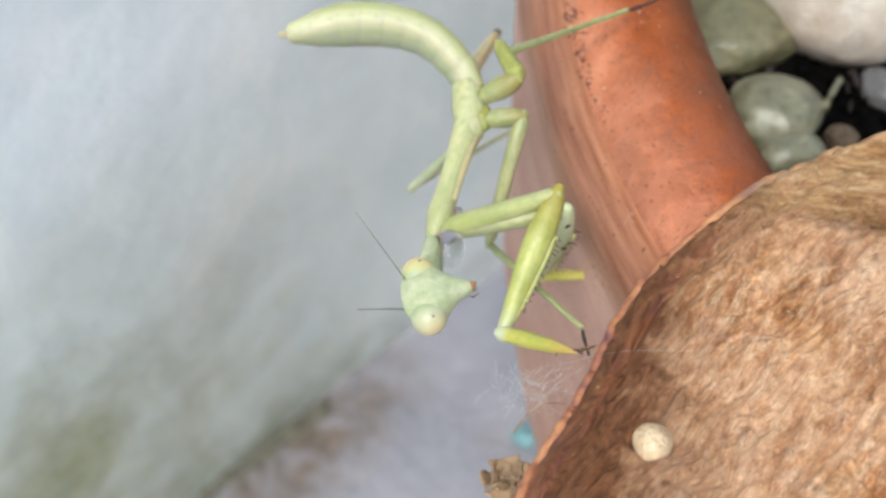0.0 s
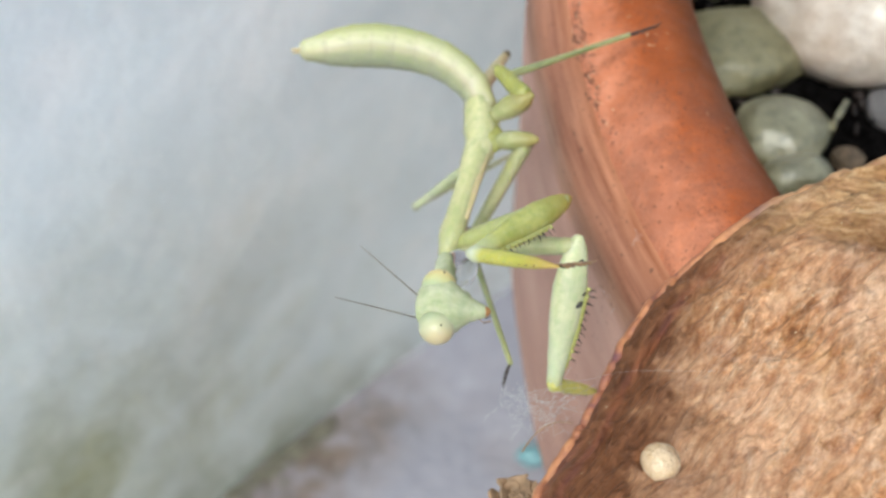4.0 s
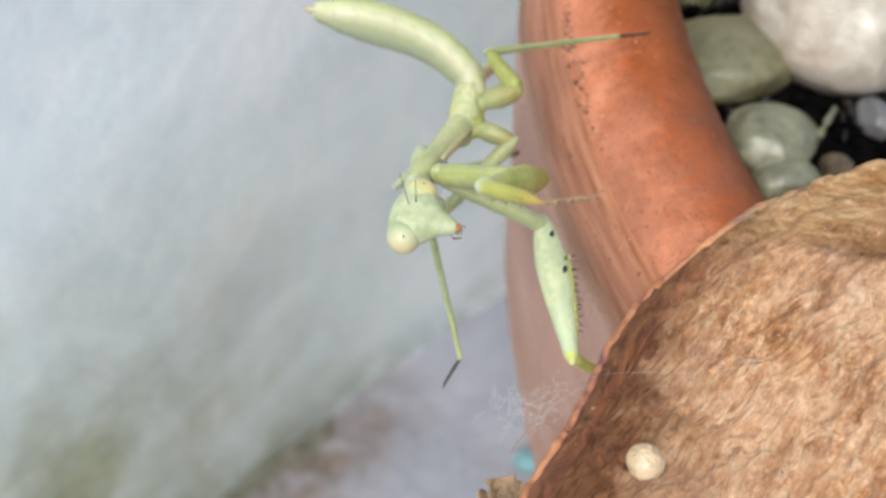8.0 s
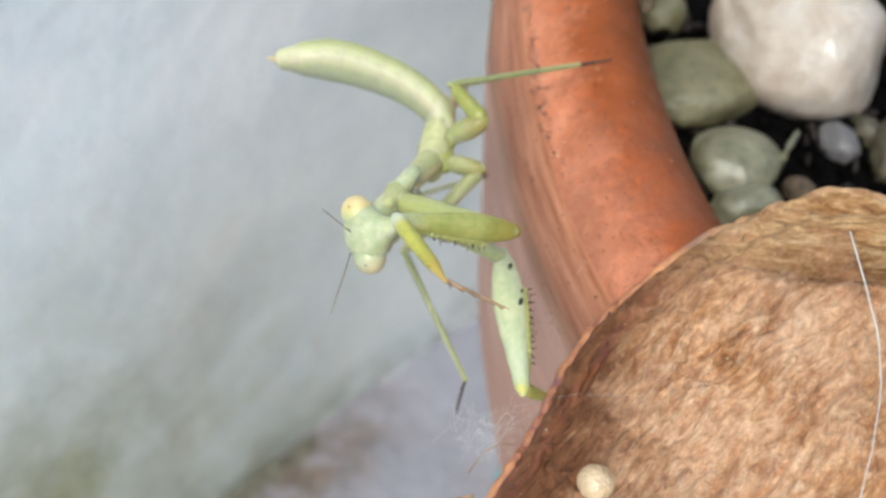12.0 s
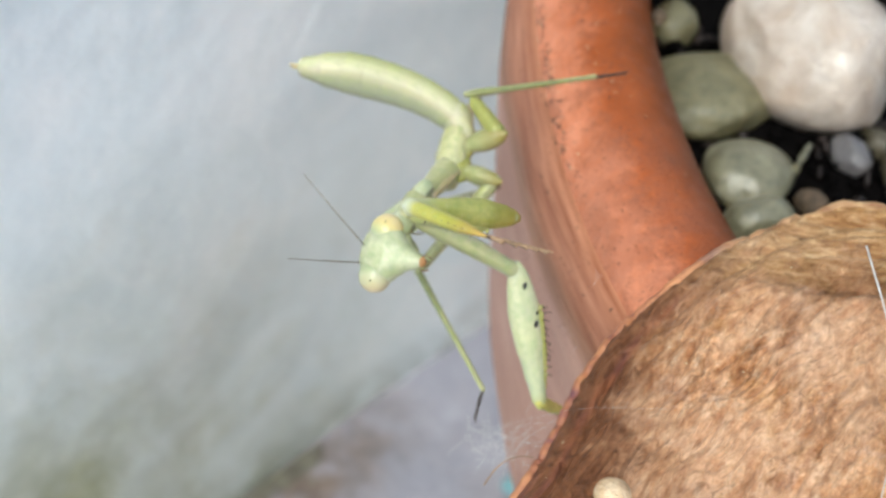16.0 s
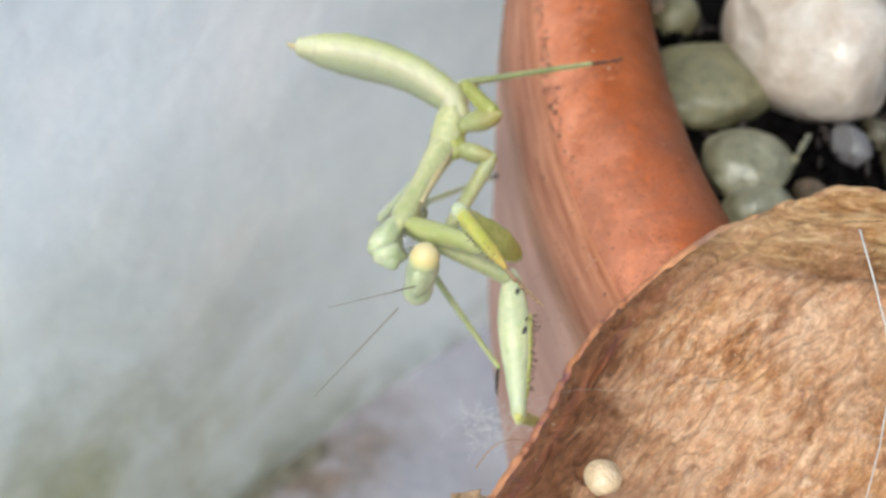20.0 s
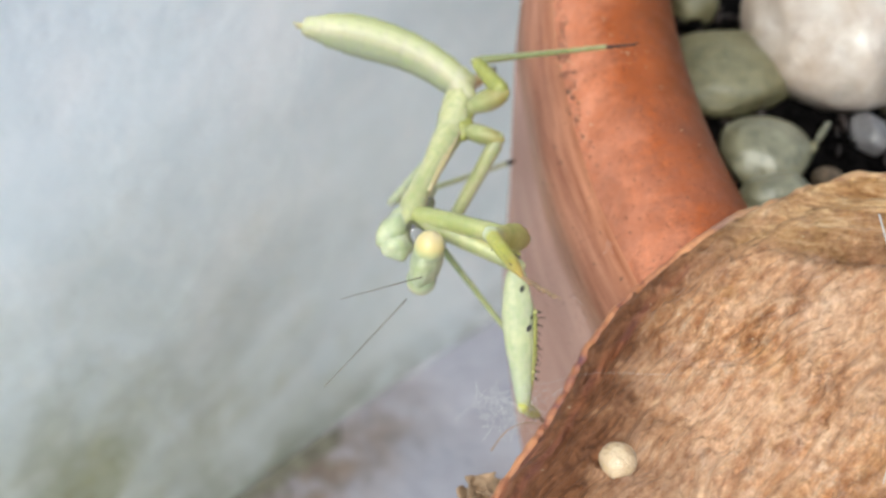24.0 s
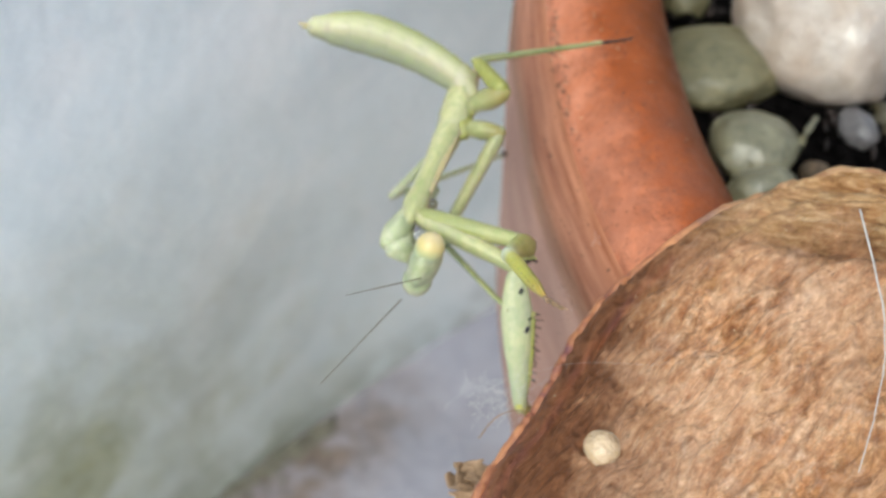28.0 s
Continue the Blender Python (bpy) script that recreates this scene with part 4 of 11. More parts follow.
meso = limb("thorax", [(-1.3, 1.15, 1.15), (0.2, 1.45, 1.45), (1.2, 1.55, 1.55), (1.9, 1.42, 1.42), (2.6, 1.52, 1.50), (3.9, 1.40, 1.36), (4.6, 1.26, 1.22), (5.6, 1.40, 1.30)], PALE, 24, 20, "", 0.12)
for x, y, z, r in ((0.35, 1.15, 0.1, 1.0), (0.3, 1.05, 2.4, 0.95)):
    lobe = part("coxal_base", lump(r * 0.9, r, r * 1.25, 4, 0.15, 1.6, 3, 0.06), OLIVE, meso, "olive-yellow base of a walking leg")
    lobe.location = (x * MM, y * MM, z * MM)
pro = limb("prothorax", [(-0.8, 1.3, 1.4), (1.5, 1.28, 1.30), (5.0, 1.06, 1.04), (8.2, 1.10, 1.06), (9.6, 1.26, 1.2), (10.8, 1.05, 0.85), (11.8, 0.7, 0.6)], PALE, 20, 18)
part("keel", loft(smooth_sections([(0.3, 0.14, 0.22, 0.86, -0.92), (4, 0.24, 0.40, 0.72, -0.70), (8, 0.14, 0.26, 0.76, -0.74)], 10), 8), KEEL, pro, "brownish yellow side keel")

neck = limb("neck", [(-3.4, 0.75, 0.7), (-1.2, 1.0, 0.9), (0, 1.2, 1.05), (1.4, 1.62, 1.2), (2.6, 1.60, 1.2), (3.3, 1.30, 1.05), (3.7, 0.9, 0.8)], MINT, 18, 18, "", 0.22)
plate = part("cervical_plate", lump(1.15, 1.6, 1.6, 6, 0.14, 1.6, 3, 0.05), MINT, neck, "pale green plate between neck and head")
plate.location = (0.0, -0.95 * MM, 2.9 * MM)
plate.rotation_euler = (radians(-35), 0, 0)

# head: x across the eyes, z towards the mouth
head = limb("head", [(-1.35, 1.9, 0.75), (-0.95, 2.7, 1.10), (-0.1, 3.05, 1.36), (0.7, 2.92, 1.40), (1.3, 2.28, 1.24), (2.0, 1.50, 1.00), (2.6, 1.02, 0.80), (3.2, 0.78, 0.66), (3.55, 0.60, 0.52)], MINT, 20, 22, "triangular pale green head")
for s, mat, lab in ((-1, EYE, "cream compound eye"), (1, EYE_GREEN, "pale compound eye")):
    eye = part("eye", lump(1.46, 1.31, 1.42, 1, 0.0, 1.2, 4), mat, head, lab)
    eye.location = (1.98 * s * MM, 0, -0.10 * MM)
    eye.rotation_euler = (0, radians(-14 * s), 0)
    for k in (-1, 1):
        pupil = part("pupil", lump(0.09, 0.06, 0.09, 1, 0.0, 1, 2), DARK, eye)
        pupil.location = (0.62 * s * MM, 1.20 * k * MM, 0.1 * MM)
mouth = part("mouthparts", loft(smooth_sections([(3.3, 0.60, 0.52), (3.7, 0.52, 0.47), (4.0, 0.34, 0.32), (4.15, 0.12, 0.12)], 6), 12), ORANGE, head, "orange mouthparts")
for s in (-1, 1):
    part("palp", thread([(0.35 * s, 0.4, 3.2), (0.68 * s, 0.62, 3.7), (0.50 * s, 0.5, 4.3)], 0.10, 0.6), FOOT_TAN, head)
    part("mandible", thread([(0.2 * s, 0.50, 3.5), (0.28 * s, 0.50, 3.9), (0.08 * s, 0.40, 4.3)], 0.06, 0.5), SPINE_BROWN, head)


def antenna(length, bend):
    pts = [(bend * math.sin(math.pi * k / 20) + bend * 0.3 * math.sin(2 * math.pi * k / 20), 0, length * k / 20) for k in range(21)]
    return part("antenna", thread(pts, 0.068, 0.4), ANTENNA, mantis, "thin brown thread-like antenna")


ANT = [antenna(8.0, 0.25), antenna(10.2, -0.2)]


def foot(length, radius, start=0.0):
    """A jointed foot: swollen links with a kink between them, two claws at the end."""
    bm = bmesh.new()
    links = ((0.0, 0.0), (0.36, 0.16), (0.56, -0.05), (0.72, 0.14), (0.86, 0.0), (1.0, 0.12))

    def add(one):
        me = bpy.data.meshes.new("link")
        one.to_mesh(me)
        one.free()
        bm.from_mesh(me)
        bpy.data.meshes.remove(me)

    for (a, p), (b, q) in zip(links, links[1:]):
        z0, z1 = start + a * length, start + b * length
        add(thread([(p + (q - p) * k / 4, 0.03 * k, z0 + (z1 - z0) * k / 4 + (0.03 if k else 0)) for k in range(5)], radius * 0.62, 1.5, 8))
        radius *= 0.9
    for sgn in (-1, 1):
        z = start + length
        add(thread([(0.12, 0, z), (0.12 + 0.2 * sgn, 0, z + 0.15), (0.12 + 0.3 * sgn, 0, z + 0.42)], radius * 0.7, 0.3, 5))
    return bm


def foreleg(femur_mat, tibia_mat, coxa_mat, dots, slim=1.0, shin=1.0):
    coxa = limb("coxa", [(-0.6, 0.8, 0.8), (0.5, 1.15, 1.0), (2.5, 1.24, 1.0), (5, 1.12, 0.9), (8, 0.90, 0.78), (9.4, 0.78, 0.72), (10.0, 0.84, 0.78), (10.6, 0.5, 0.5)], coxa_mat, 14, 16)
    shape = [(-0.7, 0.5, 0.45), (0, 0.82, 0.62), (1.2, 1.10, 0.74), (3.6, 1.42, 0.97), (6.2, 1.30, 0.93), (9, 0.96, 0.76), (11.3, 0.70, 0.58), (12.3, 0.62, 0.55), (12.7, 0.35, 0.3)]
    femur = limb("femur", [(z, rx * slim, ry * slim) for z, rx, ry in shape], femur_mat, 22, 18)
    part("spine_ridge", loft(smooth_sections([(2.2, 0.1, 0.15, 1.0 * slim, 0), (4.0, 0.32, 0.52, 1.30 * slim, 0), (7.0, 0.32, 0.48, 1.14 * slim, 0), (10.2, 0.22, 0.36, 0.72 * slim, 0), (11.6, 0.08, 0.12, 0.55 * slim, 0)], 14), 10), RIDGE_YELLOW, femur, "yellow ridge that bears the spines")
    rng = random.Random(5)
    bead = bpy.data.meshes.new("tubercle")
    ball = lump(0.15, 0.13, 0.15, 3, 0.0, 1, 2)
    ball.to_mesh(bead)
    ball.free()
    bead.materials.append(RIDGE_YELLOW)
    small_t = part("spine", thread([(0, 0, 0), (0.24, 0, 0.05), (0.52, 0, 0.17)], 0.10, 0.2, 5), SPINE_BROWN, femur)
    big_t = part("spine", thread([(0, 0, 0), (0.45, 0, 0.08), (0.95, 0, 0.28)], 0.085, 0.25, 5), SPINE_BROWN, femur)
    for row, y in ((0, 0.34), (1, -0.34)):
        for k in range(11):
            z = 3.4 + 0.62 * k + 0.2 * row
            width = (1.60 - 0.10 * max(0, z - 4)) * slim
            src = big_t if k % 5 == 1 else small_t
            c = src if row == 0 and k < 2 else new("spine", src.data)
            c.parent = femur
            c.location = (width * 0.93 * MM, y * MM, z * MM)
            c.rotation_euler = (rng.uniform(-0.3, 0.3), rng.uniform(-0.4, 0.4), 0.4 * (1 if row == 0 else -1))
            c.scale = [rng.uniform(0.6, 1.05) if slim < 1 else rng.uniform(0.85, 1.3)] * 3
            knob = new("tubercle", bead)
            knob.parent = femur
            knob.location = (width * 0.92 * MM, y * 1.05 * MM, z * MM)
            knob.scale = [rng.uniform(0.8, 1.3)] * 3
    if dots:
        for x, z, r in ((0.42, 1.2, 0.28), (1.12, 3.7, 0.17), (0.85, 4.7, 0.28)):
            d = part("black_spot", lump(r * 0.7, 0.07, r * 1.3, 2, 0.15, 2, 2), DARK, femur)
            d.location = (x * MM, (0.96 if z > 3 else 0.72) * MM, z * MM)
            d.rotation_euler = (0, radians(-30), 0)
    tibia = limb("tibia", [(-0.35, 0.35 * shin, 0.35 * shin), (0.2, 0.58 * shin, 0.52 * shin), (0.9, 0.50 * shin, 0.44 * shin), (2.5, 0.54 * shin, 0.44 * shin), (5.4, 0.42 * shin, 0.38 * shin), (6.8, 0.28, 0.24), (7.7, 0.10, 0.10, 0.15, 0)], tibia_mat, 18, 14)
    part("hook", thread([(0.10, 0, 7.3), (0.16, 0, 7.8), (-0.05, 0, 8.3)], 0.13, 0.3, 6), SPINE_BROWN, tibia, "dark hook at the end of the shin")
    for k in range(8):
        c = new("spine", small_t.data)
        c.parent = tibia
        c.location = (-0.40 * MM, 0, (1.6 + 0.62 * k) * MM)
        c.rotation_euler = (0, math.pi, 0)
        c.scale = (0.6, 0.6, 0.6)
    tarsus = part("tarsus", foot(4.6, 0.22), FOOT_TAN, mantis, "thin tan jointed foot")
    return coxa, femur, tibia, tarsus


G = foreleg(YELLOW, GOLD, LIME, False, 0.86, 1.28)
Q = foreleg(BLADE, STRAW_SKIN, PALE, True, 1.04, 1.15)


def walking_leg(hip_len, femur_len, tibia_len, tarsus_len, mat, hip_mat, thick=1.0):
    out = []
    if hip_len:
        out.append(limb("coxa", [(-0.5, 0.5, 0.5), (0.5, 0.75, 0.7), (hip_len * 0.6, 0.74 * thick, 0.68 * thick), (hip_len - 0.2, 0.6 * thick, 0.55 * thick), (hip_len + 0.4, 0.35, 0.35)], hip_mat, 12, 14))
    if femur_len:
        out.append(limb("femur", [(-0.4, 0.3, 0.3), (0.3, 0.62 * thick, 0.55 * thick), (femur_len * 0.4, 0.55 * thick, 0.5 * thick), (femur_len - 0.3, 0.40 * thick, 0.4 * thick), (femur_len + 0.3, 0.25, 0.25)], mat, 12, 12))
    if tibia_len:
        tib = limb("tibia", [(-0.3, 0.25, 0.25), (0.2, 0.40, 0.38), (tibia_len * 0.4, 0.32, 0.3), (tibia_len, 0.26, 0.24)], SHANK, 12, 10)
        out.append(tib)
    if tarsus_len:
        t = part("tarsus", foot(tarsus_len, 0.2), FOOT_DARK, mantis, "dark brown foot")
        out.append(t)
    return out


HIND = walking_leg(4.5, 4.4, 0, 0, OLIVE, JOINTED, 1.6)
hind_tibia = limb("tibia", [(-0.3, 0.3, 0.3), (0.3, 0.46, 0.42), (5, 0.34, 0.3), (10, 0.27, 0.25), (14.0, 0.26, 0.24)], SHANK, 14, 10)
part("tarsus", foot(4.0, 0.22, 13.4), FOOT_DARK, hind_tibia, "dark brown foot")
MID = walking_leg(4.2, 12.5, 14.0, 3.2, GREEN, JOINTED, 1.35)
FAR_FEMUR = limb("femur", [(-0.4, 0.3, 0.3), (0.3, 0.62, 0.55), (4, 0.60, 0.5), (12.4, 0.4, 0.4)], MINT, 12, 12)
FAR_TIBIA = limb("tibia", [(0, 0.35, 0.35), (4, 0.3, 0.3), (22.8, 0.24, 0.24)], MINT, 12, 10)
part("tarsus", thread([(0, 0, 22.8 - 0.3), (0.1, 0, 22.8 + 1), (0, 0, 22.8 + 2.0)], 0.3, 0.6, 8), DARK, FAR_TIBIA, "dark brown foot")
FAR_HIND = limb("tibia", [(-0.2, 0.25, 0.25), (0.8, 0.46, 0.44), (4, 0.75, 0.6), (10, 0.8, 0.7), (12.3, 0.5, 0.5)], TAN_SKIN, 12, 10)
part("tarsus", lump(0.5, 0.45, 0.55, 2, 0.1, 1.2, 2), DARK, FAR_HIND, "dark brown foot")


def drop(r, label):
    ob = part("water_drop", lump(r, r, r * 1.08, 1, 0.0, 1, 4), water)
    return tagged(ob, label, "water drop", "water drops on the mantis")


DROPS = [drop(1.55, "large clear water drop on the mantis neck"), drop(0.5, "tiny clear water drop on the mantis thorax")]

# ---- small loose things ----
def tangle(centre, spread, count, seed, radius):
    """Many fine strands of silk about a place, millimetres."""
    rng = random.Random(seed)
    bm = bmesh.new()
    for n in range(count):
        p = Vector(centre) + Vector([rng.gauss(0, s) for s in spread])
        d = Vector([rng.gauss(0, 1) for _ in range(3)]).normalized()
        pts = []
        for k in range(7):
            pts.append(p.copy())
            d = (d + 0.5 * Vector([rng.gauss(0, 1) for _ in range(3)])).normalized()
            p += d * rng.uniform(0.2, 0.5)
        one = thread(pts, radius, 0.8, 4)
        me = bpy.data.meshes.new("strand")
        one.to_mesh(me)
        one.free()
        bm.from_mesh(me)
        bpy.data.meshes.remove(me)
    return tagged(part("silk_tangle", bm, SILK), "tangled white spider silk and fluff by the leaf", "spider silk", kind="stuff")


tagged(part('plant_hair', thread([(36.1, 58.7, 213.6), (36.2, 57.0, 213.3), (36.3, 55.3, 213.0), (36.4, 53.6, 212.7), (36.4, 51.8, 212.4), (36.5, 50.1, 212.1), (36.4, 48.6, 211.8), (36.2, 47.3, 211.5), (36.0, 45.8, 211.2), (35.6, 44.2, 210.8), (35.0, 42.5, 210.4), (34.4, 40.7, 210.0), (33.6, 38.8, 209.5), (32.8, 36.9, 209.0)], 0.075, 0.5), SILK), 'long white plant fibre lying on the dried leaf', 'fibre')
tagged(part('silk_thread', thread([(6.1, 50.1, 199.5), (7.7, 50.3, 200.0), (9.3, 50.5, 200.4), (10.8, 50.4, 201.1), (11.9, 49.9, 202.4), (12.8, 49.1, 204.0), (14.0, 48.4, 205.3), (15.9, 48.1, 205.8), (18.0, 47.9, 206.0), (20.2, 47.7, 206.3)], 0.007, 1), SILK), 'fine spider silk thread from pot to leaf', 'spider silk', 'spider silk by the leaf')
tagged(part('silk_thread', thread([(6.2, 53.7, 194.1), (6.9, 53.1, 194.3), (7.7, 52.6, 194.4), (8.3, 52.2, 194.5), (8.9, 51.8, 194.8), (9.4, 51.6, 195.1), (9.9, 51.4, 195.5)], 0.012, 1), SILK), 'fine spider silk thread from pot to leaf', 'spider silk', 'spider silk by the leaf')
tagged(part('silk_thread', thread([(7.1, 53.4, 191.7), (7.7, 53.2, 193.2), (8.3, 52.9, 194.7), (9.0, 52.8, 195.7), (9.7, 52.9, 196.0), (10.5, 53.1, 195.9), (11.2, 53.2, 195.8)], 0.012, 1), SILK), 'fine spider silk thread from pot to leaf', 'spider silk', 'spider silk by the leaf')
tagged(part('silk_thread', thread([(5.7, 55.3, 193.5), (6.2, 54.4, 193.3), (6.6, 53.5, 193.0), (7.1, 52.6, 192.9), (7.6, 52.0, 193.0), (8.2, 51.4, 193.3), (8.7, 50.8, 193.5)], 0.012, 1), SILK), 'fine spider silk thread from pot to leaf', 'spider silk', 'spider silk by the leaf')
tagged(part('silk_thread', thread([(8.0, 53.4, 188.3), (8.6, 53.6, 189.6), (9.3, 53.8, 191.0), (9.9, 53.8, 192.3), (10.7, 53.6, 193.7), (11.4, 53.3, 195.2), (12.2, 53.0, 196.6)], 0.012, 1), SILK), 'fine spider silk thread from pot to leaf', 'spider silk', 'spider silk by the leaf')
tagged(part('silk_thread', thread([(6.7, 53.2, 194.3), (7.7, 53.0, 194.0), (8.7, 52.8, 193.7), (9.7, 52.6, 193.4), (10.5, 52.6, 193.1), (11.2, 52.6, 192.9), (11.9, 52.6, 192.6)], 0.012, 1), SILK), 'fine spider silk thread from pot to leaf', 'spider silk', 'spider silk by the leaf')
tagged(part('silk_thread', thread([(7.3, 55.5, 192.4), (7.4, 54.5, 192.8), (7.5, 53.6, 193.2), (7.6, 52.7, 193.5), (7.8, 51.9, 193.5), (8.0, 51.1, 193.4), (8.2, 50.3, 193.4)], 0.012, 1), SILK), 'fine spider silk thread from pot to leaf', 'spider silk', 'spider silk by the leaf')
tagged(part('rootlet', thread([(5.9, 48.0, 193.9), (6.3, 48.3, 194.6), (6.7, 48.5, 195.4), (7.2, 48.8, 195.9), (7.8, 49.1, 196.2), (8.4, 49.3, 196.3), (9.0, 49.4, 196.4), (9.6, 49.4, 196.3), (10.1, 49.3, 196.3)], 0.08, 0.5), STRAW), 'thin brown dry rootlet beside the leaf', 'rootlet')
tagged(part('twig', thread([(44.2, 96.1, 185.1), (44.3, 95.8, 186.4), (44.3, 95.5, 187.7), (44.7, 95.9, 188.5), (45.3, 96.8, 188.8), (46.0, 97.8, 189.1)], 0.55, 0.6), PALE_STONE), 'short pale twig on dark soil', 'twig')
tangle((6.6, 52.5, 194.4), (1.3, 0.8, 1.3), 39, 0, 0.012)
tangle((7.5, 51.3, 194.1), (1.6, 0.8, 1.0), 30, 1, 0.012)
tangle((8.7, 52.1, 196.0), (1.6, 0.6, 0.8), 21, 2, 0.012)
tangle((16.3, 63.2, 198.8), (0.8, 0.8, 1.4), 30, 3, 0.012)

ob = part('blue_chip', lump(4.5, 3.5, 2.5, 4, 0.15), CYAN)
ob.location = [c * MM for c in (23.4, 160.0, 3.0)]
tagged(ob, 'blue-green glazed chip on the grey paving', 'chip')
TUFT = (4.9, 45.1, 192.7)


def build_tuft():
    """A withered, crumpled leaf tip, with curled rims and a dark hollow."""
    tuft = empty("withered_leaf_tip", [c * MM for c in TUFT])
    for k, (dx, dy, dz, r, tx, tz) in enumerate(((0.3, -0.2, 0, 1.2, 20, 10), (1.2, -0.6, 0.3, 0.9, -35, 60), (-0.6, -1.1, -0.5, 1.05, 40, 130), (0.6, -2.0, -1.0, 1.4, 10, 200))):
        bm = bmesh.new()
        n = 14
        rows = []
        for j in range(n + 1):
            row = []
            for i in range(n + 1):
                u, v = i / n - 0.5, j / n - 0.5
                curl = 2.4 * u
                w = 0.35 * noise.noise(Vector((u * 5, v * 5, k * 4)))
                row.append(bm.verts.new((MM * r * (math.sin(curl) + w), MM * r * 2 * v, MM * r * (1 - math.cos(curl) + w + 0.5 * v * v))))
            rows.append(row)
        for a, b in zip(rows, rows[1:]):
            for i in range(n):
                bm.faces.new((a[i], a[i + 1], b[i + 1], b[i]))
        ob = part("flake", bm, STRAW, tuft)
        ob.location = (dx * MM, dy * MM, dz * MM)
        ob.rotation_euler = (radians(tx), radians(15 * k), radians(tz))
        sol = ob.modifiers.new("thickness", "SOLIDIFY")
        sol.thickness = 0.0002
    tagged(tuft, "withered crumpled straw-brown leaf tip", "dry leaf")


build_tuft()

ob = part('soil_crumb', lump(0.8, 1.1, 0.7, 5, 0.35, 2, 3, 0.25), BARK)
ob.location = [c * MM for c in (26.4, 103.6, 203.2)]
tagged(ob, 'crumb of brown dirt on the inner pot rim', 'dirt')

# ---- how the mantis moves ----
def ride(ob, rows, base=(0, 0, 0)):
    walk(ob, [(t, aim(Vector(start) + Vector(base), way, side)) for t, start, way, side in rows])


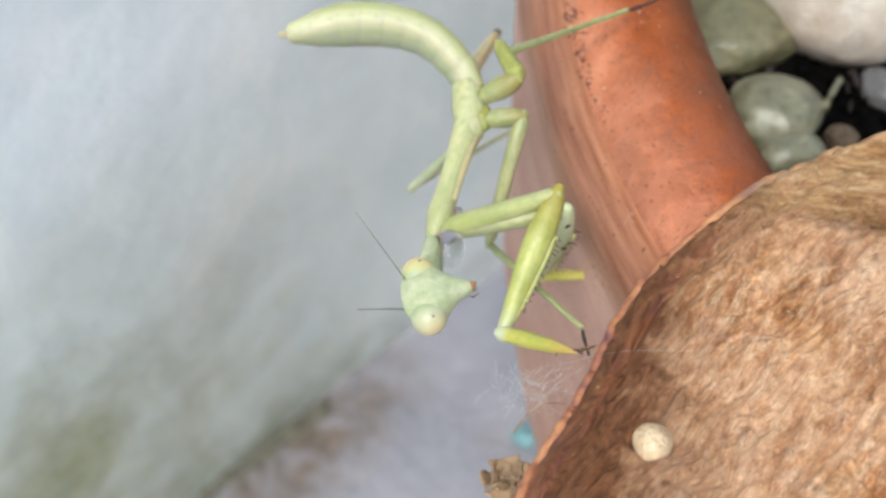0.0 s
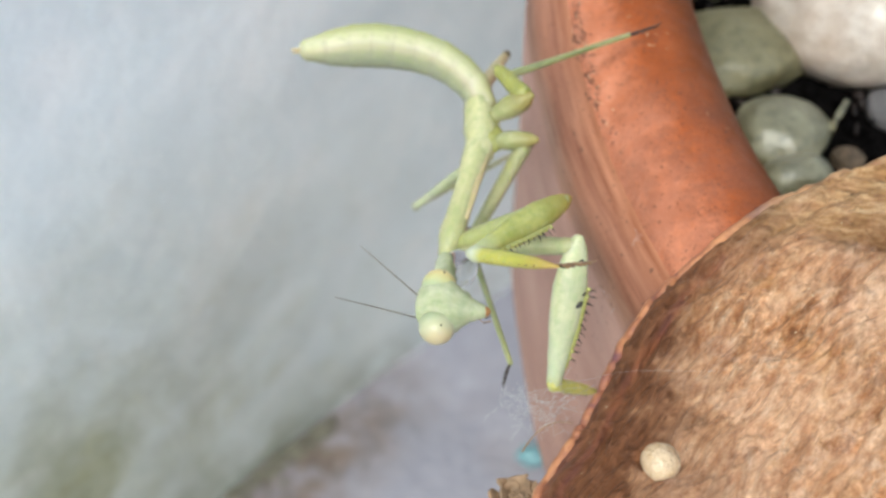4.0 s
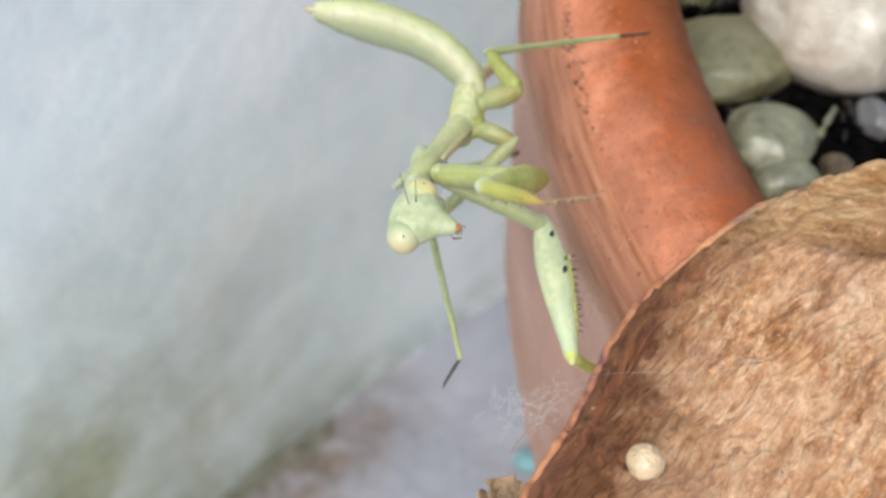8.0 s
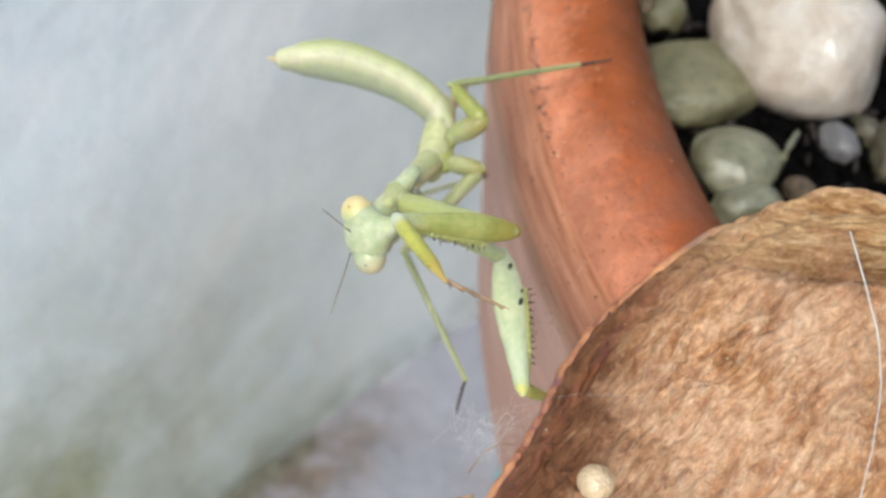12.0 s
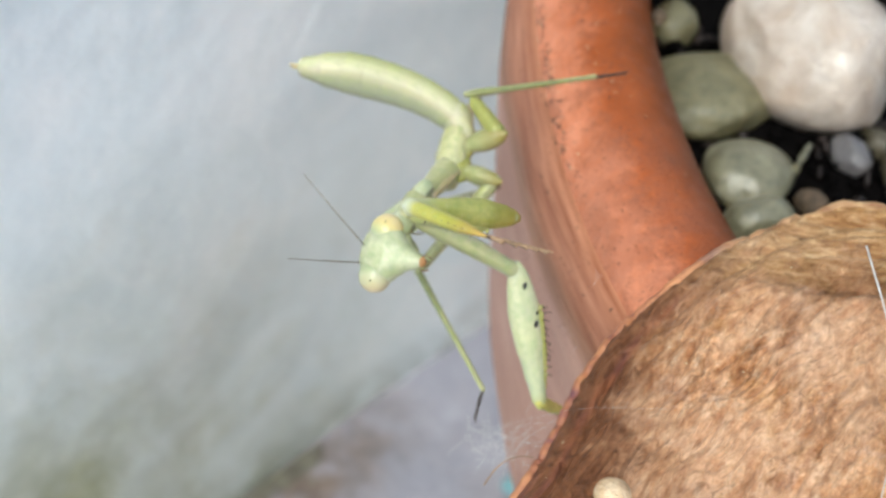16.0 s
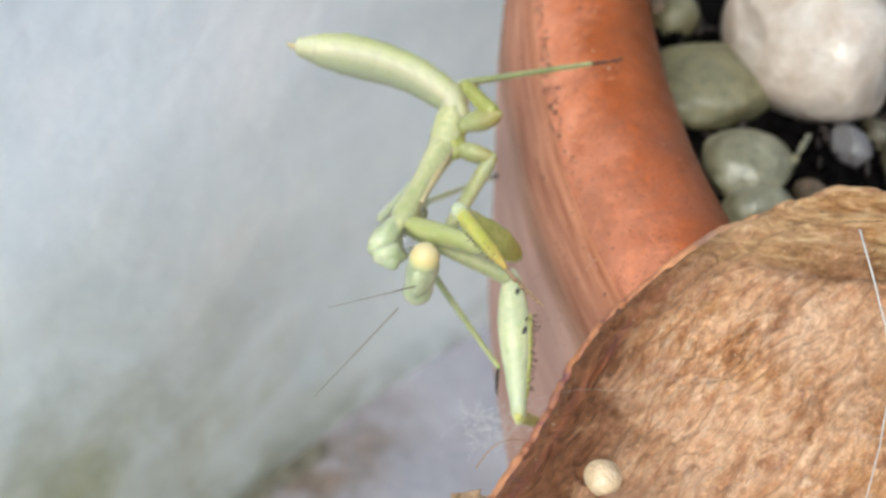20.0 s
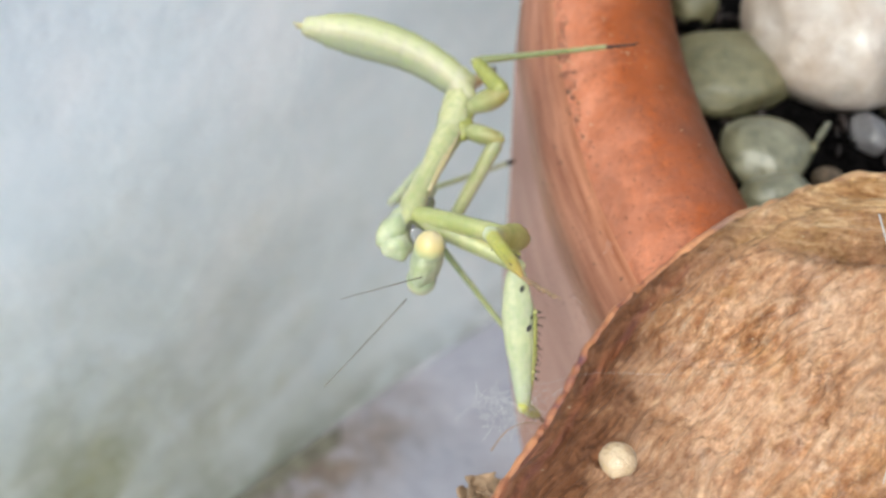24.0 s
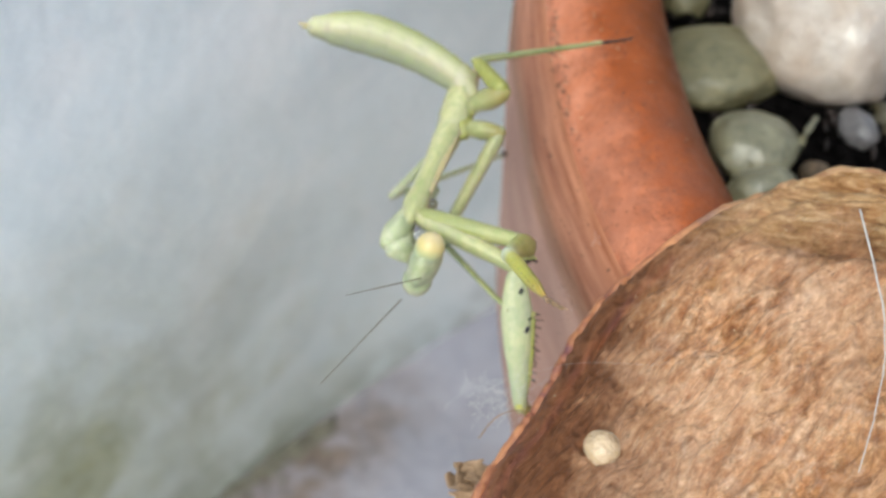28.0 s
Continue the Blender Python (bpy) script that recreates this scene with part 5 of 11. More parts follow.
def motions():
    ride(ABDOMEN[0], [
        (0, (-1.56, -13.29, 11.66), (-0.436, 0.802, 0.408), (0.00, -0.64, 0.77)),
        (1, (-1.03, -13.76, 11.27), (-0.439, 0.802, 0.406), (0.00, -0.64, 0.77)),
        (1.5, (-1.13, -13.58, 11.42), (-0.439, 0.803, 0.403), (0.00, -0.64, 0.77)),
        (2, (-0.76, -13.98, 11.08), (-0.436, 0.806, 0.399), (0.00, -0.64, 0.77)),
        (2.5, (-1.26, -13.44, 11.54), (-0.448, 0.801, 0.396), (0.00, -0.64, 0.77)),
        (3, (-0.94, -13.20, 11.74), (-0.457, 0.796, 0.396), (0.00, -0.64, 0.77)),
        (3.7, (-1.39, -13.04, 11.88), (-0.433, 0.806, 0.403), (0.00, -0.64, 0.77)),
        (4.3, (-1.39, -12.76, 12.11), (-0.411, 0.814, 0.409), (0.00, -0.64, 0.77)),
        (4.9, (-1.39, -12.49, 12.34), (-0.389, 0.822, 0.416), (0.00, -0.64, 0.77)),
        (5.5, (-1.39, -12.22, 12.57), (-0.366, 0.829, 0.422), (0.00, -0.64, 0.77)),
        (5.75, (-1.37, -11.89, 12.84), (-0.306, 0.849, 0.431), (0.00, -0.64, 0.77)),
        (6, (-1.34, -11.56, 13.12), (-0.238, 0.866, 0.439), (0.00, -0.64, 0.77)),
        (7, (-1.49, -11.70, 13.00), (-0.191, 0.881, 0.434), (0.00, -0.64, 0.77)),
        (8, (-1.34, -11.67, 13.02), (-0.307, 0.854, 0.419), (0.00, -0.64, 0.77)),
        (9, (-1.03, -11.82, 12.90), (-0.353, 0.843, 0.405), (0.00, -0.64, 0.77)),
        (9.5, (-1.13, -12.10, 12.66), (-0.344, 0.845, 0.409), (0.00, -0.64, 0.77)),
        (10, (-0.77, -12.29, 12.51), (-0.332, 0.848, 0.413), (0.00, -0.64, 0.77)),
        (11, (-0.37, -12.18, 12.59), (-0.375, 0.836, 0.400), (0.00, -0.64, 0.77)),
        (12, (-0.63, -12.27, 12.52), (-0.367, 0.835, 0.411), (0.00, -0.64, 0.77)),
        (13.5, (-0.69, -11.89, 12.84), (-0.376, 0.832, 0.408), (0.00, -0.64, 0.77)),
        (15, (-0.78, -11.53, 13.14), (-0.384, 0.830, 0.405), (0.00, -0.64, 0.77)),
        (16, (-0.34, -11.88, 12.85), (-0.373, 0.838, 0.399), (0.00, -0.64, 0.77)),
        (17, (-0.33, -11.94, 12.79), (-0.391, 0.834, 0.388), (0.00, -0.64, 0.77)),
        (17.5, (-0.66, -11.50, 13.17), (-0.391, 0.834, 0.390), (0.00, -0.64, 0.77)),
        (18, (-0.59, -11.25, 13.37), (-0.391, 0.833, 0.393), (0.00, -0.64, 0.77)),
        (19, (-0.29, -11.45, 13.20), (-0.368, 0.840, 0.399), (0.00, -0.64, 0.77)),
        (20, (-0.46, -11.59, 13.09), (-0.392, 0.833, 0.391), (0.00, -0.64, 0.77)),
        (21, (-0.59, -11.75, 12.96), (-0.366, 0.842, 0.396), (0.00, -0.64, 0.77)),
        (22, (-0.34, -11.80, 12.91), (-0.385, 0.837, 0.389), (0.00, -0.64, 0.77)),
        (23.5, (-1.67, -11.46, 13.20), (-0.410, 0.826, 0.386), (0.00, -0.64, 0.77)),
        (25, (-0.70, -11.85, 12.87), (-0.433, 0.816, 0.383), (0.00, -0.64, 0.77)),
        (26, (-0.55, -11.73, 12.97), (-0.405, 0.828, 0.387), (0.00, -0.64, 0.77)),
        (27, (-0.46, -11.76, 12.95), (-0.380, 0.837, 0.394), (0.00, -0.64, 0.77)),
        (28, (-0.40, -11.83, 12.89), (-0.403, 0.829, 0.387), (0.00, -0.64, 0.77)),
    ])
    ride(ABDOMEN[1], [
        (0, (-2.43, -11.70, 12.47), (-0.664, 0.569, 0.486), (0.00, -0.64, 0.77)),
        (1, (-1.89, -12.17, 12.07), (-0.705, 0.536, 0.464), (0.00, -0.64, 0.77)),
        (1.5, (-1.99, -12.01, 12.21), (-0.721, 0.524, 0.455), (0.00, -0.64, 0.77)),
        (2, (-1.59, -12.44, 11.84), (-0.735, 0.511, 0.446), (0.00, -0.64, 0.77)),
        (2.5, (-2.12, -11.90, 12.30), (-0.759, 0.491, 0.429), (0.00, -0.64, 0.77)),
        (3, (-1.83, -11.66, 12.51), (-0.781, 0.470, 0.411), (0.00, -0.64, 0.77)),
        (3.7, (-2.23, -11.48, 12.65), (-0.748, 0.500, 0.437), (0.00, -0.64, 0.77)),
        (4.3, (-2.18, -11.19, 12.90), (-0.717, 0.525, 0.458), (0.00, -0.64, 0.77)),
        (4.9, (-2.14, -10.90, 13.14), (-0.684, 0.550, 0.480), (0.00, -0.64, 0.77)),
        (5.5, (-2.09, -10.61, 13.38), (-0.648, 0.574, 0.500), (0.00, -0.64, 0.77)),
        (5.75, (-1.94, -10.31, 13.64), (-0.644, 0.582, 0.497), (0.00, -0.64, 0.77)),
        (6, (-1.77, -10.00, 13.91), (-0.642, 0.587, 0.493), (0.00, -0.64, 0.77)),
        (7, (-1.82, -10.20, 13.74), (-0.642, 0.585, 0.496), (0.00, -0.64, 0.77)),
        (8, (-1.88, -10.16, 13.76), (-0.689, 0.550, 0.473), (0.00, -0.64, 0.77)),
        (9, (-1.64, -10.36, 13.60), (-0.786, 0.470, 0.401), (0.00, -0.64, 0.77)),
        (9.5, (-1.73, -10.62, 13.38), (-0.775, 0.480, 0.411), (0.00, -0.64, 0.77)),
        (10, (-1.36, -10.79, 13.24), (-0.761, 0.492, 0.423), (0.00, -0.64, 0.77)),
        (11, (-1.03, -10.72, 13.29), (-0.793, 0.461, 0.398), (0.00, -0.64, 0.77)),
        (12, (-1.30, -10.75, 13.27), (-0.760, 0.492, 0.425), (0.00, -0.64, 0.77)),
        (13.5, (-1.37, -10.39, 13.58), (-0.773, 0.482, 0.412), (0.00, -0.64, 0.77)),
        (15, (-1.47, -10.04, 13.87), (-0.785, 0.473, 0.400), (0.00, -0.64, 0.77)),
        (16, (-0.99, -10.43, 13.54), (-0.815, 0.438, 0.378), (0.00, -0.64, 0.77)),
        (17, (-0.99, -10.53, 13.45), (-0.853, 0.394, 0.343), (0.00, -0.64, 0.77)),
        (17.5, (-1.32, -10.08, 13.83), (-0.844, 0.407, 0.350), (0.00, -0.64, 0.77)),
        (18, (-1.26, -9.83, 14.04), (-0.836, 0.417, 0.356), (0.00, -0.64, 0.77)),
        (19, (-0.92, -10.02, 13.89), (-0.810, 0.446, 0.381), (0.00, -0.64, 0.77)),
        (20, (-1.13, -10.16, 13.76), (-0.805, 0.450, 0.386), (0.00, -0.64, 0.77)),
        (21, (-1.21, -10.32, 13.63), (-0.795, 0.460, 0.396), (0.00, -0.64, 0.77)),
        (22, (-0.98, -10.40, 13.56), (-0.829, 0.425, 0.364), (0.00, -0.64, 0.77)),
        (23.5, (-2.37, -10.05, 13.86), (-0.811, 0.444, 0.380), (0.00, -0.64, 0.77)),
        (25, (-1.45, -10.43, 13.54), (-0.794, 0.461, 0.396), (0.00, -0.64, 0.77)),
        (26, (-1.24, -10.31, 13.64), (-0.815, 0.439, 0.378), (0.00, -0.64, 0.77)),
        (27, (-1.11, -10.33, 13.62), (-0.809, 0.446, 0.384), (0.00, -0.64, 0.77)),
        (28, (-1.08, -10.42, 13.55), (-0.826, 0.428, 0.366), (0.00, -0.64, 0.77)),
    ])
    ride(ABDOMEN[2], [
        (0, (-3.79, -10.53, 13.47), (-0.776, 0.469, 0.421), (0.00, -0.64, 0.77)),
        (1, (-3.34, -11.07, 13.02), (-0.826, 0.419, 0.377), (0.00, -0.64, 0.77)),
        (1.5, (-3.46, -10.94, 13.13), (-0.838, 0.406, 0.365), (0.00, -0.64, 0.77)),
        (2, (-3.06, -11.42, 12.74), (-0.846, 0.396, 0.356), (0.00, -0.64, 0.77)),
        (2.5, (-3.65, -10.92, 13.16), (-0.867, 0.370, 0.334), (0.00, -0.64, 0.77)),
        (3, (-3.42, -10.70, 13.34), (-0.885, 0.345, 0.312), (0.00, -0.64, 0.77)),
        (3.7, (-3.73, -10.47, 13.54), (-0.866, 0.371, 0.334), (0.00, -0.64, 0.77)),
        (4.3, (-3.62, -10.14, 13.82), (-0.849, 0.394, 0.353), (0.00, -0.64, 0.77)),
        (4.9, (-3.51, -9.80, 14.10), (-0.829, 0.417, 0.372), (0.00, -0.64, 0.77)),
        (5.5, (-3.39, -9.47, 14.38), (-0.808, 0.440, 0.391), (0.00, -0.64, 0.77)),
        (5.75, (-3.19, -9.17, 14.61), (-0.753, 0.489, 0.440), (0.00, -0.64, 0.77)),
        (6, (-3.00, -8.87, 14.85), (-0.724, 0.513, 0.461), (0.00, -0.64, 0.77)),
        (7, (-2.98, -9.14, 14.64), (-0.742, 0.497, 0.449), (0.00, -0.64, 0.77)),
        (8, (-3.19, -9.12, 14.66), (-0.785, 0.459, 0.415), (0.00, -0.64, 0.77)),
        (9, (-3.13, -9.46, 14.37), (-0.841, 0.400, 0.365), (0.00, -0.64, 0.77)),
        (9.5, (-3.22, -9.70, 14.17), (-0.838, 0.404, 0.368), (0.00, -0.64, 0.77)),
        (10, (-2.82, -9.84, 14.05), (-0.834, 0.408, 0.371), (0.00, -0.64, 0.77)),
        (11, (-2.53, -9.85, 14.05), (-0.857, 0.381, 0.348), (0.00, -0.64, 0.77)),
        (12, (-2.80, -9.78, 14.11), (-0.840, 0.402, 0.365), (0.00, -0.64, 0.77)),
        (13.5, (-2.88, -9.45, 14.38), (-0.845, 0.395, 0.360), (0.00, -0.64, 0.77)),
        (15, (-2.99, -9.13, 14.64), (-0.852, 0.387, 0.354), (0.00, -0.64, 0.77)),
        (16, (-2.54, -9.59, 14.26), (-0.877, 0.354, 0.326), (0.00, -0.64, 0.77)),
        (17, (-2.59, -9.79, 14.09), (-0.904, 0.313, 0.291), (0.00, -0.64, 0.77)),
        (17.5, (-2.90, -9.32, 14.49), (-0.896, 0.325, 0.302), (0.00, -0.64, 0.77)),
        (18, (-2.84, -9.04, 14.72), (-0.889, 0.336, 0.312), (0.00, -0.64, 0.77)),
        (19, (-2.45, -9.18, 14.61), (-0.869, 0.363, 0.335), (0.00, -0.64, 0.77)),
        (20, (-2.64, -9.32, 14.49), (-0.866, 0.368, 0.338), (0.00, -0.64, 0.77)),
        (21, (-2.69, -9.46, 14.37), (-0.860, 0.376, 0.345), (0.00, -0.64, 0.77)),
        (22, (-2.51, -9.61, 14.24), (-0.884, 0.343, 0.318), (0.00, -0.64, 0.77)),
        (23.5, (-3.89, -9.21, 14.57), (-0.867, 0.367, 0.337), (0.00, -0.64, 0.77)),
        (25, (-2.96, -9.55, 14.29), (-0.850, 0.389, 0.356), (0.00, -0.64, 0.77)),
        (26, (-2.78, -9.49, 14.35), (-0.872, 0.361, 0.332), (0.00, -0.64, 0.77)),
        (27, (-2.63, -9.49, 14.35), (-0.867, 0.366, 0.337), (0.00, -0.64, 0.77)),
        (28, (-2.64, -9.61, 14.24), (-0.873, 0.358, 0.330), (0.00, -0.64, 0.77)),
    ])
    ride(ABDOMEN[3], [
        (0, (-5.39, -9.56, 14.34), (-0.927, 0.286, 0.242), (0.00, -0.64, 0.77)),
        (1, (-5.03, -10.22, 13.79), (-0.944, 0.252, 0.212), (0.00, -0.64, 0.77)),
        (1.5, (-5.17, -10.12, 13.88), (-0.940, 0.261, 0.219), (0.00, -0.64, 0.77)),
        (2, (-4.76, -10.62, 13.45), (-0.935, 0.273, 0.229), (0.00, -0.64, 0.77)),
        (2.5, (-5.39, -10.17, 13.83), (-0.947, 0.246, 0.206), (0.00, -0.64, 0.77)),
        (3, (-5.22, -10.00, 13.98), (-0.957, 0.222, 0.186), (0.00, -0.64, 0.77)),
        (3.7, (-5.48, -9.72, 14.21), (-0.950, 0.239, 0.200), (0.00, -0.64, 0.77)),
        (4.3, (-5.32, -9.35, 14.52), (-0.944, 0.253, 0.213), (0.00, -0.64, 0.77)),
        (4.9, (-5.16, -8.97, 14.84), (-0.936, 0.269, 0.226), (0.00, -0.64, 0.77)),
        (5.5, (-5.00, -8.59, 15.16), (-0.928, 0.285, 0.239), (0.00, -0.64, 0.77)),
        (5.75, (-4.66, -8.22, 15.47), (-0.878, 0.366, 0.308), (0.00, -0.64, 0.77)),
        (6, (-4.39, -7.89, 15.73), (-0.818, 0.437, 0.373), (0.00, -0.64, 0.77)),
        (7, (-4.33, -8.24, 15.45), (-0.841, 0.414, 0.350), (0.00, -0.64, 0.77)),
        (8, (-4.67, -8.25, 15.44), (-0.882, 0.360, 0.303), (0.00, -0.64, 0.77)),
        (9, (-4.74, -8.70, 15.06), (-0.879, 0.364, 0.308), (0.00, -0.64, 0.77)),
        (9.5, (-4.82, -8.93, 14.87), (-0.889, 0.350, 0.295), (0.00, -0.64, 0.77)),
        (10, (-4.43, -9.06, 14.76), (-0.899, 0.335, 0.282), (0.00, -0.64, 0.77)),
        (11, (-4.16, -9.13, 14.71), (-0.903, 0.329, 0.277), (0.00, -0.64, 0.77)),
        (12, (-4.45, -8.99, 14.82), (-0.905, 0.325, 0.273), (0.00, -0.64, 0.77)),
        (13.5, (-4.54, -8.67, 15.08), (-0.911, 0.315, 0.266), (0.00, -0.64, 0.77)),
        (15, (-4.64, -8.38, 15.33), (-0.916, 0.305, 0.261), (0.00, -0.64, 0.77)),
        (16, (-4.20, -8.92, 14.88), (-0.923, 0.294, 0.248), (0.00, -0.64, 0.77)),
        (17, (-4.28, -9.21, 14.64), (-0.937, 0.268, 0.225), (0.00, -0.64, 0.77)),
        (17.5, (-4.59, -8.71, 15.06), (-0.931, 0.278, 0.235), (0.00, -0.64, 0.77)),
        (18, (-4.51, -8.41, 15.30), (-0.925, 0.288, 0.246), (0.00, -0.64, 0.77)),
        (19, (-4.09, -8.49, 15.24), (-0.917, 0.304, 0.258), (0.00, -0.64, 0.77)),
        (20, (-4.26, -8.63, 15.12), (-0.920, 0.299, 0.253), (0.00, -0.64, 0.77)),
        (21, (-4.29, -8.76, 15.01), (-0.915, 0.308, 0.260), (0.00, -0.64, 0.77)),
        (22, (-4.15, -8.98, 14.83), (-0.928, 0.283, 0.241), (0.00, -0.64, 0.77)),
        (23.5, (-5.52, -8.52, 15.21), (-0.916, 0.306, 0.260), (0.00, -0.64, 0.77)),
        (25, (-4.58, -8.81, 14.97), (-0.903, 0.328, 0.278), (0.00, -0.64, 0.77)),
        (26, (-4.42, -8.81, 14.97), (-0.917, 0.304, 0.257), (0.00, -0.64, 0.77)),
        (27, (-4.27, -8.80, 14.98), (-0.917, 0.305, 0.258), (0.00, -0.64, 0.77)),
        (28, (-4.28, -8.94, 14.86), (-0.905, 0.324, 0.276), (0.00, -0.64, 0.77)),
    ])
    ride(ABDOMEN[4], [
        (0, (-7.30, -8.97, 14.84), (-0.985, 0.131, 0.110), (0.00, -0.64, 0.77)),
        (1, (-6.97, -9.70, 14.23), (-0.989, 0.113, 0.095), (0.00, -0.64, 0.77)),
        (1.5, (-7.09, -9.58, 14.33), (-0.985, 0.134, 0.112), (0.00, -0.64, 0.77)),
        (2, (-6.63, -10.08, 13.91), (-0.979, 0.157, 0.132), (0.00, -0.64, 0.77)),
        (2.5, (-7.30, -9.68, 14.25), (-0.982, 0.144, 0.121), (0.00, -0.64, 0.77)),
        (3, (-7.17, -9.55, 14.36), (-0.985, 0.132, 0.111), (0.00, -0.64, 0.77)),
        (3.7, (-7.40, -9.24, 14.61), (-0.982, 0.144, 0.121), (0.00, -0.64, 0.77)),
        (4.3, (-7.22, -8.84, 14.95), (-0.979, 0.155, 0.130), (0.00, -0.64, 0.77)),
        (4.9, (-7.04, -8.43, 15.29), (-0.976, 0.166, 0.139), (0.00, -0.64, 0.77)),
        (5.5, (-6.86, -8.02, 15.64), (-0.973, 0.178, 0.149), (0.00, -0.64, 0.77)),
        (5.75, (-6.37, -7.50, 16.07), (-0.945, 0.251, 0.210), (0.00, -0.64, 0.77)),
        (6, (-5.95, -7.06, 16.45), (-0.906, 0.325, 0.272), (0.00, -0.64, 0.77)),
        (7, (-5.85, -7.49, 16.09), (-0.905, 0.326, 0.273), (0.00, -0.64, 0.77)),
        (8, (-6.34, -7.57, 16.01), (-0.932, 0.277, 0.233), (0.00, -0.64, 0.77)),
        (9, (-6.41, -8.01, 15.65), (-0.914, 0.311, 0.261), (0.00, -0.64, 0.77)),
        (9.5, (-6.52, -8.26, 15.44), (-0.928, 0.285, 0.239), (0.00, -0.64, 0.77)),
        (10, (-6.15, -8.42, 15.30), (-0.940, 0.262, 0.220), (0.00, -0.64, 0.77)),
        (11, (-5.87, -8.50, 15.23), (-0.934, 0.274, 0.230), (0.00, -0.64, 0.77)),
        (12, (-6.23, -8.35, 15.36), (-0.940, 0.262, 0.220), (0.00, -0.64, 0.77)),
        (13.5, (-6.32, -8.06, 15.60), (-0.951, 0.236, 0.198), (0.00, -0.64, 0.77)),
        (15, (-6.42, -7.79, 15.83), (-0.963, 0.206, 0.173), (0.00, -0.64, 0.77)),
        (16, (-5.96, -8.36, 15.35), (-0.953, 0.233, 0.196), (0.00, -0.64, 0.77)),
        (17, (-6.04, -8.71, 15.06), (-0.959, 0.218, 0.183), (0.00, -0.64, 0.77)),
        (17.5, (-6.34, -8.19, 15.50), (-0.957, 0.222, 0.186), (0.00, -0.64, 0.77)),
        (18, (-6.26, -7.86, 15.77), (-0.956, 0.226, 0.190), (0.00, -0.64, 0.77)),
        (19, (-5.82, -7.92, 15.72), (-0.953, 0.233, 0.196), (0.00, -0.64, 0.77)),
        (20, (-5.99, -8.07, 15.60), (-0.956, 0.226, 0.189), (0.00, -0.64, 0.77)),
        (21, (-5.99, -8.19, 15.49), (-0.950, 0.240, 0.202), (0.00, -0.64, 0.77)),
        (22, (-5.87, -8.46, 15.27), (-0.961, 0.211, 0.177), (0.00, -0.64, 0.77)),
        (23.5, (-7.25, -7.95, 15.70), (-0.952, 0.235, 0.197), (0.00, -0.64, 0.77)),
        (25, (-6.30, -8.18, 15.50), (-0.941, 0.259, 0.217), (0.00, -0.64, 0.77)),
        (26, (-6.14, -8.24, 15.45), (-0.949, 0.241, 0.202), (0.00, -0.64, 0.77)),
        (27, (-6.00, -8.22, 15.47), (-0.952, 0.236, 0.198), (0.00, -0.64, 0.77)),
        (28, (-5.98, -8.33, 15.38), (-0.934, 0.274, 0.230), (0.00, -0.64, 0.77)),
    ])
